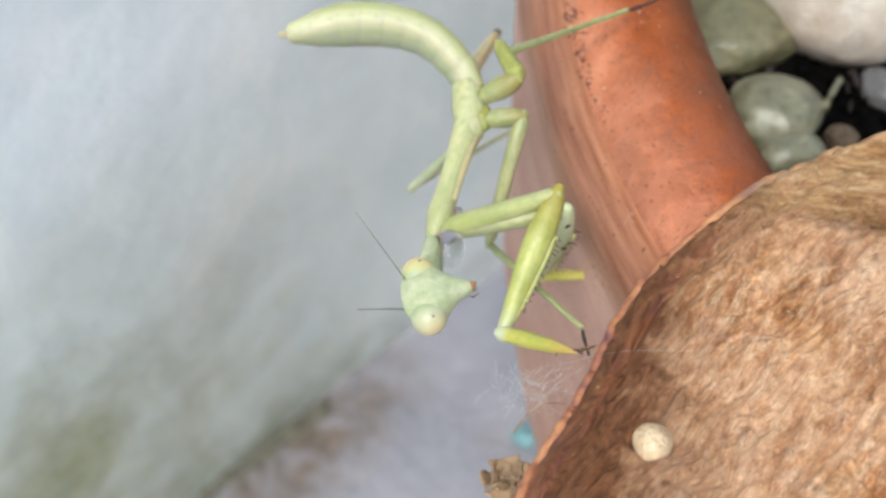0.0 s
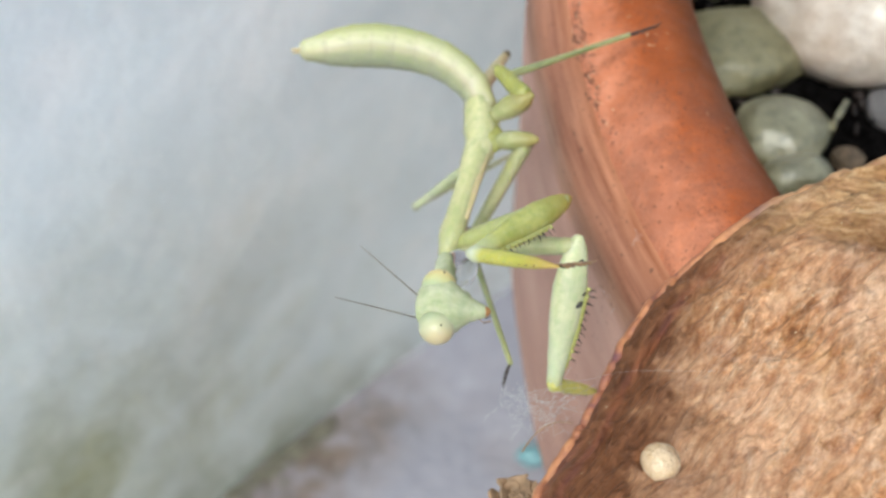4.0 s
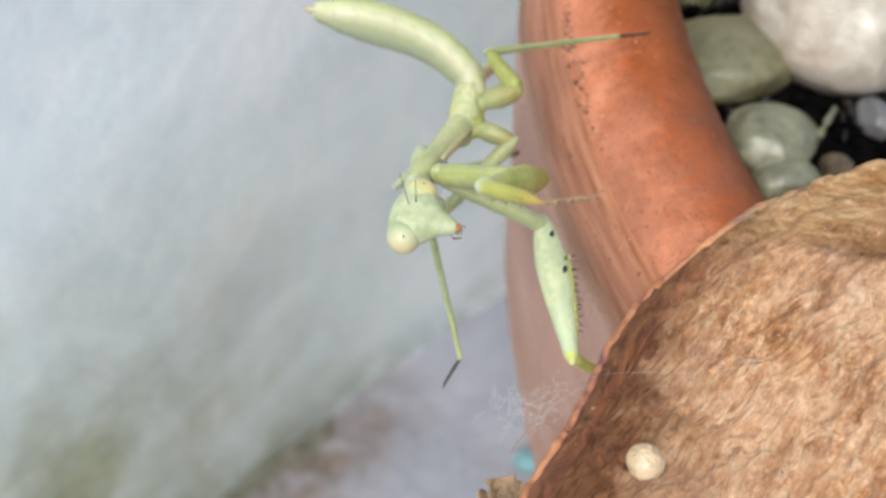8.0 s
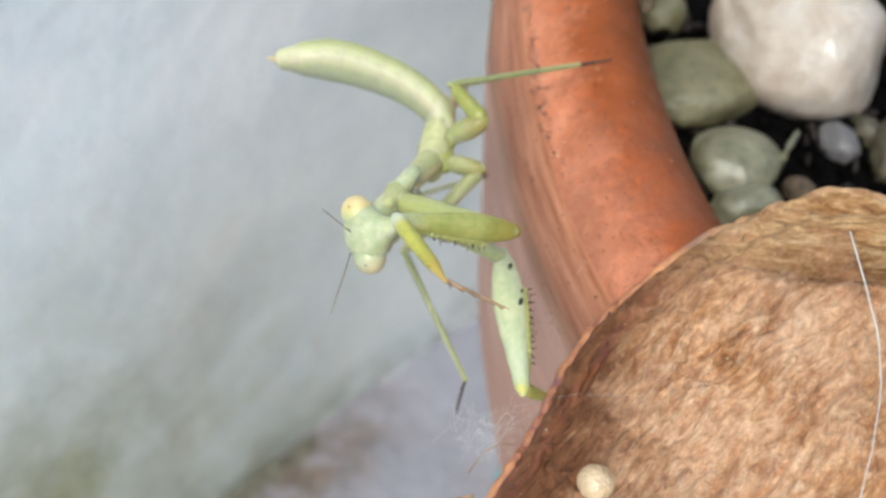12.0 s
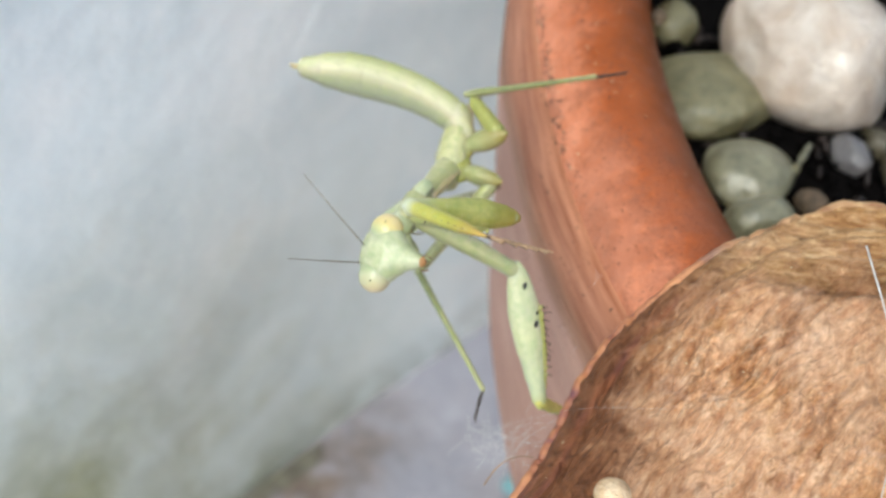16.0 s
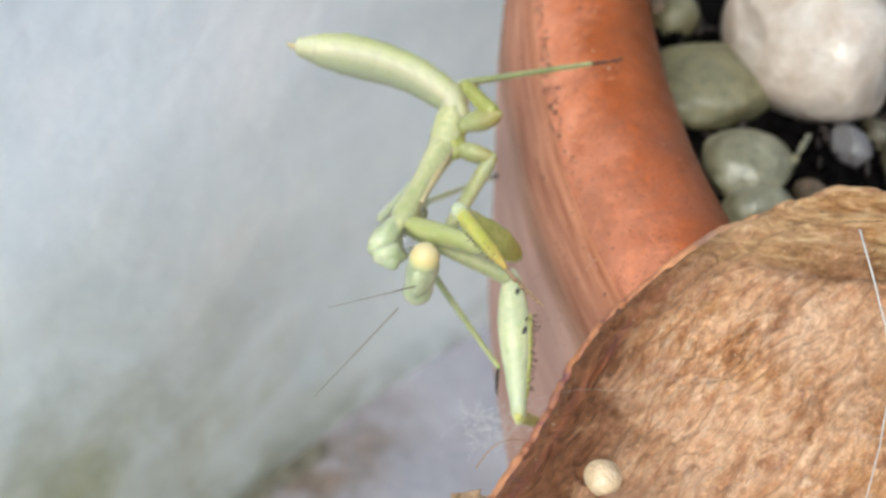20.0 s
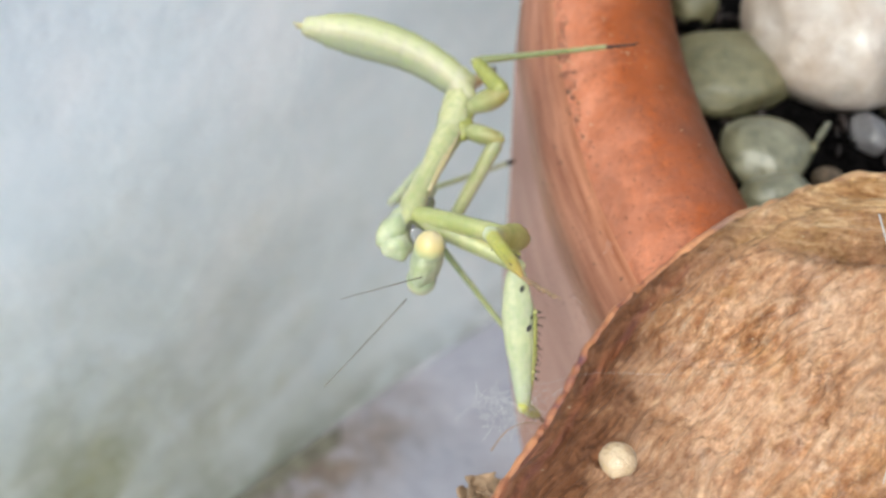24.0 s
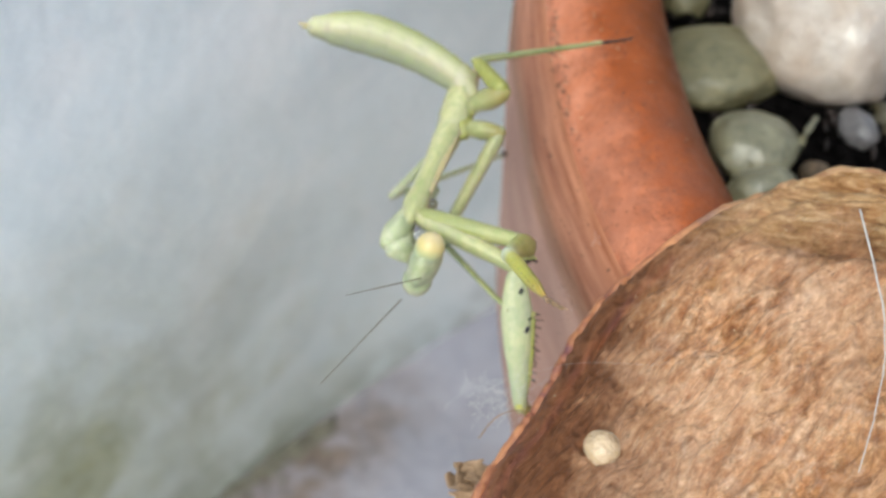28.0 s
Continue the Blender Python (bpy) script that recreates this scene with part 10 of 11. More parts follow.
    ride(hind_tibia, [
        (0, (1.53, -12.27, 14.68), (0.849, 0.524, -0.064), (0.00, -0.64, 0.77)),
        (1, (1.68, -12.58, 14.42), (0.839, 0.542, -0.048), (0.00, -0.64, 0.77)),
        (1.5, (1.46, -12.36, 14.61), (0.848, 0.526, -0.059), (0.00, -0.64, 0.77)),
        (2, (1.70, -12.75, 14.28), (0.835, 0.549, -0.040), (0.00, -0.64, 0.77)),
        (2.5, (1.15, -12.53, 14.47), (0.849, 0.525, -0.050), (0.00, -0.64, 0.77)),
        (3, (1.43, -12.60, 14.41), (0.843, 0.536, -0.047), (0.00, -0.64, 0.77)),
        (3.7, (0.83, -12.47, 14.51), (0.855, 0.515, -0.052), (0.00, -0.64, 0.77)),
        (4.3, (0.71, -12.23, 14.72), (0.863, 0.502, -0.063), (0.00, -0.64, 0.77)),
        (4.9, (0.59, -11.99, 14.92), (0.870, 0.488, -0.075), (0.00, -0.64, 0.77)),
        (5.5, (0.47, -11.74, 15.12), (0.876, 0.474, -0.087), (0.00, -0.64, 0.77)),
        (5.75, (0.02, -11.12, 15.65), (0.893, 0.434, -0.115), (0.00, -0.64, 0.77)),
        (6, (-0.43, -10.49, 16.17), (0.908, 0.394, -0.143), (0.00, -0.64, 0.77)),
        (7, (0.02, -10.21, 16.41), (0.907, 0.389, -0.161), (0.00, -0.64, 0.77)),
        (8, (0.08, -10.12, 16.48), (0.908, 0.386, -0.166), (0.00, -0.64, 0.77)),
        (9, (0.05, -10.44, 16.22), (0.904, 0.401, -0.149), (0.00, -0.64, 0.77)),
        (9.5, (-0.05, -10.51, 16.16), (0.904, 0.403, -0.145), (0.00, -0.64, 0.77)),
        (10, (0.32, -10.49, 16.18), (0.900, 0.410, -0.149), (0.00, -0.64, 0.77)),
        (11, (0.34, -10.45, 16.21), (0.900, 0.408, -0.151), (0.00, -0.64, 0.77)),
        (12, (0.18, -10.54, 16.13), (0.901, 0.409, -0.145), (0.00, -0.64, 0.77)),
        (13.5, (0.15, -10.35, 16.29), (0.904, 0.399, -0.155), (0.00, -0.64, 0.77)),
        (15, (0.08, -10.18, 16.44), (0.907, 0.389, -0.163), (0.00, -0.64, 0.77)),
        (16, (0.30, -10.30, 16.33), (0.903, 0.400, -0.158), (0.00, -0.64, 0.77)),
        (17, (0.30, -10.34, 16.30), (0.902, 0.402, -0.156), (0.00, -0.64, 0.77)),
        (17.5, (0.12, -10.22, 16.40), (0.906, 0.392, -0.161), (0.00, -0.64, 0.77)),
        (18, (0.32, -10.31, 16.33), (0.903, 0.400, -0.158), (0.00, -0.64, 0.77)),
        (19, (0.38, -10.49, 16.18), (0.899, 0.411, -0.149), (0.00, -0.64, 0.77)),
        (20, (0.20, -10.61, 16.07), (0.900, 0.413, -0.142), (0.00, -0.64, 0.77)),
        (21, (0.25, -10.60, 16.08), (0.899, 0.414, -0.142), (0.00, -0.64, 0.77)),
        (22, (0.38, -10.53, 16.14), (0.899, 0.413, -0.147), (0.00, -0.64, 0.77)),
        (23.5, (-0.66, -10.15, 16.46), (0.914, 0.373, -0.158), (0.00, -0.64, 0.77)),
        (25, (0.58, -10.50, 16.17), (0.897, 0.416, -0.150), (0.00, -0.64, 0.77)),
        (26, (0.33, -10.60, 16.08), (0.898, 0.415, -0.143), (0.00, -0.64, 0.77)),
        (27, (0.57, -10.60, 16.09), (0.896, 0.420, -0.145), (0.00, -0.64, 0.77)),
        (28, (0.51, -10.61, 16.08), (0.896, 0.420, -0.144), (0.00, -0.64, 0.77)),
    ])
    ride(MID[0], [
        (0, (-0.96, -16.93, 10.77), (0.934, -0.166, 0.316), (0.00, -0.64, 0.77)),
        (1, (-0.38, -17.60, 10.21), (0.908, -0.077, 0.412), (0.00, -0.64, 0.77)),
        (1.5, (-0.61, -17.37, 10.40), (0.912, -0.071, 0.405), (0.00, -0.64, 0.77)),
        (2, (-0.37, -17.68, 10.14), (0.914, -0.070, 0.400), (0.00, -0.64, 0.77)),
        (2.5, (-0.77, -17.32, 10.45), (0.911, -0.098, 0.401), (0.00, -0.64, 0.77)),
        (3, (-0.38, -17.26, 10.49), (0.908, -0.129, 0.399), (0.00, -0.64, 0.77)),
        (3.7, (-0.83, -17.04, 10.68), (0.919, -0.216, 0.331), (0.00, -0.64, 0.77)),
        (4.3, (-0.84, -16.73, 10.94), (0.919, -0.288, 0.269), (0.00, -0.64, 0.77)),
        (4.9, (-0.84, -16.41, 11.21), (0.912, -0.356, 0.205), (0.00, -0.64, 0.77)),
        (5.5, (-0.85, -16.10, 11.47), (0.897, -0.419, 0.141), (0.00, -0.64, 0.77)),
        (5.75, (-1.41, -15.79, 11.73), (0.894, -0.430, 0.126), (0.00, -0.64, 0.77)),
        (6, (-1.96, -15.49, 11.98), (0.891, -0.440, 0.111), (0.00, -0.64, 0.77)),
        (7, (-2.20, -15.63, 11.87), (0.902, -0.423, 0.086), (0.00, -0.64, 0.77)),
        (8, (-1.72, -15.34, 12.11), (0.876, -0.481, 0.025), (0.00, -0.64, 0.77)),
        (9, (-1.66, -15.62, 11.87), (0.916, -0.381, 0.124), (0.00, -0.64, 0.77)),
        (9.5, (-1.75, -15.90, 11.63), (0.921, -0.369, 0.121), (0.00, -0.64, 0.77)),
        (10, (-1.39, -16.09, 11.48), (0.926, -0.359, 0.118), (0.00, -0.64, 0.77)),
        (11, (-0.76, -16.03, 11.53), (0.912, -0.390, 0.131), (0.00, -0.64, 0.77)),
        (12, (-1.02, -16.08, 11.49), (0.911, -0.391, 0.132), (0.00, -0.64, 0.77)),
        (13.5, (-1.04, -15.80, 11.72), (0.891, -0.444, 0.092), (0.00, -0.64, 0.77)),
        (15, (-1.10, -15.54, 11.94), (0.867, -0.496, 0.053), (0.00, -0.64, 0.77)),
        (16, (-0.88, -15.79, 11.73), (0.885, -0.455, 0.097), (0.00, -0.64, 0.77)),
        (17, (-0.87, -15.91, 11.63), (0.893, -0.440, 0.095), (0.00, -0.64, 0.77)),
        (17.5, (-1.19, -15.47, 12.00), (0.879, -0.473, 0.052), (0.00, -0.64, 0.77)),
        (18, (-1.13, -15.23, 12.20), (0.864, -0.503, 0.011), (0.00, -0.64, 0.77)),
        (19, (-0.90, -15.33, 12.12), (0.885, -0.457, 0.093), (0.00, -0.64, 0.77)),
        (20, (-0.96, -15.29, 12.15), (0.899, -0.430, 0.090), (0.00, -0.64, 0.77)),
        (21, (-1.16, -15.45, 12.02), (0.916, -0.380, 0.129), (0.00, -0.64, 0.77)),
        (22, (-0.92, -15.63, 11.86), (0.908, -0.398, 0.132), (0.00, -0.64, 0.77)),
        (23.5, (-2.12, -15.15, 12.27), (0.902, -0.416, 0.114), (0.00, -0.64, 0.77)),
        (25, (-1.03, -15.37, 12.08), (0.895, -0.435, 0.096), (0.00, -0.64, 0.77)),
        (26, (-1.01, -15.44, 12.02), (0.896, -0.433, 0.098), (0.00, -0.64, 0.77)),
        (27, (-1.05, -15.49, 11.98), (0.916, -0.378, 0.136), (0.00, -0.64, 0.77)),
        (28, (-0.96, -15.58, 11.91), (0.927, -0.332, 0.178), (0.00, -0.64, 0.77)),
    ])
    ride(MID[1], [
        (0, (3.05, -17.65, 12.13), (-0.225, -0.464, -0.856), (0.00, -0.64, 0.77)),
        (1, (3.35, -17.91, 11.91), (-0.203, -0.408, -0.890), (0.00, -0.64, 0.77)),
        (1.5, (3.23, -17.67, 12.11), (-0.212, -0.407, -0.889), (0.00, -0.64, 0.77)),
        (2, (3.53, -17.98, 11.85), (-0.220, -0.384, -0.897), (0.00, -0.64, 0.77)),
        (2.5, (2.92, -17.71, 12.07), (-0.252, -0.365, -0.896), (0.00, -0.64, 0.77)),
        (3, (3.13, -17.76, 12.03), (-0.287, -0.362, -0.887), (0.00, -0.64, 0.77)),
        (3.7, (2.68, -17.87, 11.94), (-0.368, -0.241, -0.898), (0.00, -0.64, 0.77)),
        (4.3, (2.69, -17.83, 11.97), (-0.439, -0.158, -0.884), (0.00, -0.64, 0.77)),
        (4.9, (2.70, -17.80, 12.00), (-0.511, -0.090, -0.855), (0.00, -0.64, 0.77)),
        (5.5, (2.71, -17.76, 12.03), (-0.584, -0.034, -0.811), (0.00, -0.64, 0.77)),
        (5.75, (2.19, -17.52, 12.23), (-0.635, -0.172, -0.753), (0.00, -0.64, 0.77)),
        (6, (1.68, -17.28, 12.43), (-0.680, -0.359, -0.639), (0.00, -0.64, 0.77)),
        (7, (1.81, -17.50, 12.25), (-0.726, -0.212, -0.654), (0.00, -0.64, 0.77)),
        (8, (2.28, -17.54, 12.22), (-0.611, -0.124, -0.782), (0.00, -0.64, 0.77)),
        (9, (2.38, -17.30, 12.42), (-0.516, -0.199, -0.833), (0.00, -0.64, 0.77)),
        (9.5, (2.44, -17.58, 12.18), (-0.550, -0.173, -0.817), (0.00, -0.64, 0.77)),
        (10, (2.93, -17.76, 12.03), (-0.584, -0.147, -0.798), (0.00, -0.64, 0.77)),
        (11, (3.14, -17.69, 12.09), (-0.580, -0.106, -0.807), (0.00, -0.64, 0.77)),
        (12, (2.86, -17.74, 12.05), (-0.578, -0.098, -0.810), (0.00, -0.64, 0.77)),
        (13.5, (2.71, -17.67, 12.11), (-0.573, -0.113, -0.812), (0.00, -0.64, 0.77)),
        (15, (2.52, -17.61, 12.16), (-0.567, -0.126, -0.814), (0.00, -0.64, 0.77)),
        (16, (2.73, -17.65, 12.12), (-0.569, -0.208, -0.795), (0.00, -0.64, 0.77)),
        (17, (2.90, -17.76, 12.03), (-0.515, -0.166, -0.841), (0.00, -0.64, 0.77)),
        (17.5, (2.64, -17.53, 12.23), (-0.523, -0.151, -0.839), (0.00, -0.64, 0.77)),
        (18, (2.78, -17.51, 12.25), (-0.530, -0.136, -0.837), (0.00, -0.64, 0.77)),
        (19, (2.74, -17.21, 12.50), (-0.462, -0.230, -0.856), (0.00, -0.64, 0.77)),
        (20, (2.95, -17.16, 12.54), (-0.477, -0.375, -0.795), (0.00, -0.64, 0.77)),
        (21, (2.84, -17.11, 12.58), (-0.462, -0.410, -0.787), (0.00, -0.64, 0.77)),
        (22, (2.90, -17.30, 12.42), (-0.450, -0.347, -0.823), (0.00, -0.64, 0.77)),
        (23.5, (1.70, -16.91, 12.75), (-0.436, -0.313, -0.844), (0.00, -0.64, 0.77)),
        (25, (2.77, -17.22, 12.49), (-0.420, -0.277, -0.864), (0.00, -0.64, 0.77)),
        (26, (2.80, -17.28, 12.43), (-0.416, -0.327, -0.849), (0.00, -0.64, 0.77)),
        (27, (2.91, -17.13, 12.56), (-0.430, -0.311, -0.847), (0.00, -0.64, 0.77)),
        (28, (3.02, -17.00, 12.67), (-0.430, -0.369, -0.824), (0.00, -0.64, 0.77)),
    ])
    ride(MID[2], [
        (0, (0.23, -23.45, 1.42), (0.531, -0.824, 0.197), (0.00, -0.64, 0.77)),
        (1, (0.82, -23.02, 0.78), (0.494, -0.859, 0.134), (0.00, -0.64, 0.77)),
        (1.5, (0.58, -22.75, 1.00), (0.483, -0.861, 0.161), (0.00, -0.64, 0.77)),
        (2, (0.79, -22.78, 0.64), (0.464, -0.864, 0.198), (0.00, -0.64, 0.77)),
        (2.5, (-0.23, -22.27, 0.87), (0.451, -0.884, 0.119), (0.00, -0.64, 0.77)),
        (3, (-0.46, -22.28, 0.95), (0.438, -0.899, 0.027), (0.00, -0.64, 0.77)),
        (3.7, (-1.91, -20.87, 0.72), (0.310, -0.950, -0.018), (0.00, -0.64, 0.77)),
        (4.3, (-2.80, -19.81, 0.92), (0.200, -0.976, -0.082), (0.00, -0.64, 0.77)),
        (4.9, (-3.69, -18.92, 1.32), (0.087, -0.981, -0.175), (0.00, -0.64, 0.77)),
        (5.5, (-4.59, -18.18, 1.90), (-0.031, -0.948, -0.318), (0.00, -0.64, 0.77)),
        (5.75, (-5.74, -19.67, 2.81), (-0.018, -0.997, -0.072), (0.00, -0.64, 0.77)),
        (6, (-6.83, -21.78, 4.45), (-0.002, -0.995, 0.104), (0.00, -0.64, 0.77)),
        (7, (-7.27, -20.15, 4.07), (-0.072, -0.985, 0.157), (0.00, -0.64, 0.77)),
        (8, (-5.36, -19.09, 2.45), (0.215, -0.947, -0.239), (0.00, -0.64, 0.77)),
        (9, (-4.08, -19.79, 2.01), (0.426, -0.818, -0.387), (0.00, -0.64, 0.77)),
        (9.5, (-4.44, -19.74, 1.97), (0.401, -0.870, -0.286), (0.00, -0.64, 0.77)),
        (10, (-4.38, -19.60, 2.06), (0.374, -0.903, -0.212), (0.00, -0.64, 0.77)),
        (11, (-4.12, -19.02, 2.00), (0.417, -0.750, -0.514), (0.00, -0.64, 0.77)),
        (12, (-4.36, -18.97, 1.92), (0.441, -0.740, -0.508), (0.00, -0.64, 0.77)),
        (13.5, (-4.46, -19.08, 1.96), (0.437, -0.833, -0.340), (0.00, -0.64, 0.77)),
        (15, (-4.57, -19.19, 1.99), (0.431, -0.872, -0.233), (0.00, -0.64, 0.77)),
        (16, (-4.39, -20.25, 2.18), (0.450, -0.875, -0.179), (0.00, -0.64, 0.77)),
        (17, (-3.54, -19.84, 1.52), (0.528, -0.816, -0.235), (0.00, -0.64, 0.77)),
        (17.5, (-3.89, -19.42, 1.74), (0.544, -0.783, -0.302), (0.00, -0.64, 0.77)),
        (18, (-3.84, -19.21, 1.78), (0.565, -0.693, -0.448), (0.00, -0.64, 0.77)),
        (19, (-3.04, -20.08, 1.79), (0.517, -0.851, -0.098), (0.00, -0.64, 0.77)),
        (20, (-3.02, -21.84, 2.60), (0.484, -0.875, 0.023), (0.00, -0.64, 0.77)),
        (21, (-2.93, -22.23, 2.75), (0.503, -0.864, 0.018), (0.00, -0.64, 0.77)),
        (22, (-2.72, -21.64, 2.13), (0.504, -0.863, -0.036), (0.00, -0.64, 0.77)),
        (23.5, (-3.75, -20.82, 2.20), (0.485, -0.870, 0.088), (0.00, -0.64, 0.77)),
        (25, (-2.48, -20.69, 1.69), (0.462, -0.864, 0.198), (0.00, -0.64, 0.77)),
        (26, (-2.39, -21.38, 1.83), (0.458, -0.859, 0.228), (0.00, -0.64, 0.77)),
        (27, (-2.47, -21.02, 1.97), (0.465, -0.853, 0.239), (0.00, -0.64, 0.77)),
        (28, (-2.35, -21.62, 2.37), (0.464, -0.839, 0.284), (0.00, -0.64, 0.77)),
    ])
    ride(MID[3], [
        (0, (7.67, -34.99, 4.19), (0.261, -0.148, -0.954), (0.00, -0.64, 0.77)),
        (1, (7.73, -35.04, 2.66), (0.248, 0.025, -0.968), (0.00, -0.64, 0.77)),
        (1.5, (7.34, -34.80, 3.25), (0.301, -0.002, -0.954), (0.00, -0.64, 0.77)),
        (2, (7.28, -34.87, 3.41), (0.349, -0.028, -0.937), (0.00, -0.64, 0.77)),
        (2.5, (6.09, -34.66, 2.54), (0.297, 0.089, -0.951), (0.00, -0.64, 0.77)),
        (3, (5.67, -34.87, 1.32), (0.243, 0.190, -0.951), (0.00, -0.64, 0.77)),
        (3.7, (2.43, -34.18, 0.47), (0.003, 0.097, -0.995), (0.00, -0.64, 0.77)),
        (4.3, (0.00, -33.48, -0.23), (-0.205, -0.023, -0.979), (0.00, -0.64, 0.77)),
        (4.9, (-2.48, -32.65, -1.13), (-0.412, -0.195, -0.890), (0.00, -0.64, 0.77)),
        (5.5, (-5.02, -31.45, -2.56), (-0.600, -0.774, -0.204), (0.00, -0.64, 0.77)),
        (5.75, (-5.98, -33.63, 1.81), (-0.595, -0.302, -0.745), (0.00, -0.64, 0.77)),
        (6, (-6.85, -35.70, 5.90), (-0.580, -0.162, -0.799), (0.00, -0.64, 0.77)),
        (7, (-8.27, -33.94, 6.26), (-0.761, -0.346, -0.549), (0.00, -0.64, 0.77)),
        (8, (-2.36, -32.34, -0.90), (-0.429, -0.286, -0.857), (0.00, -0.64, 0.77)),
        (9, (1.88, -31.23, -3.42), (-0.301, -0.950, 0.081), (0.00, -0.64, 0.77)),
        (9.5, (1.17, -31.93, -2.03), (-0.258, -0.376, -0.890), (0.00, -0.64, 0.77)),
        (10, (0.86, -32.24, -0.91), (-0.262, -0.512, -0.818), (0.00, -0.64, 0.77)),
        (11, (1.72, -29.51, -5.20), (-0.248, -0.937, -0.247), (0.00, -0.64, 0.77)),
        (12, (1.80, -29.33, -5.20), (-0.240, -0.957, -0.165), (0.00, -0.64, 0.77)),
        (13.5, (1.66, -30.74, -2.80), (-0.252, -0.966, -0.055), (0.00, -0.64, 0.77)),
        (15, (1.46, -31.40, -1.27), (-0.231, -0.384, -0.894), (0.00, -0.64, 0.77)),
        (16, (1.91, -32.50, -0.33), (-0.188, -0.363, -0.913), (0.00, -0.64, 0.77)),
        (17, (3.85, -31.26, -1.77), (-0.144, -0.981, 0.132), (0.00, -0.64, 0.77)),
        (17.5, (3.72, -30.38, -2.49), (-0.139, -0.989, 0.053), (0.00, -0.64, 0.77)),
        (18, (4.06, -28.92, -4.49), (-0.135, -0.989, -0.060), (0.00, -0.64, 0.77)),
        (18.5, (4.12, -30.45, -2.03), (-0.113, -0.725, -0.680), (0.01, -0.69, 0.73)),
        (19, (4.19, -31.99, 0.42), (-0.043, -0.131, -0.990), (0.00, -0.64, 0.77)),
        (20, (3.76, -34.09, 2.93), (0.008, -0.101, -0.995), (0.00, -0.64, 0.77)),
        (21, (4.10, -34.33, 3.00), (0.078, 0.039, -0.996), (0.00, -0.64, 0.77)),
        (22, (4.33, -33.72, 1.62), (0.120, -0.066, -0.990), (0.00, -0.64, 0.77)),
        (23.5, (3.04, -33.00, 3.43), (0.163, -0.050, -0.985), (0.00, -0.64, 0.77)),
        (25, (4.00, -32.79, 4.46), (0.206, -0.039, -0.978), (0.00, -0.64, 0.77)),
        (26, (4.02, -33.40, 5.01), (0.210, -0.037, -0.977), (0.00, -0.64, 0.77)),
        (27, (4.04, -32.96, 5.32), (0.210, -0.044, -0.977), (0.00, -0.64, 0.77)),
        (28, (4.14, -33.36, 6.35), (0.209, -0.036, -0.977), (0.00, -0.64, 0.77)),
    ])
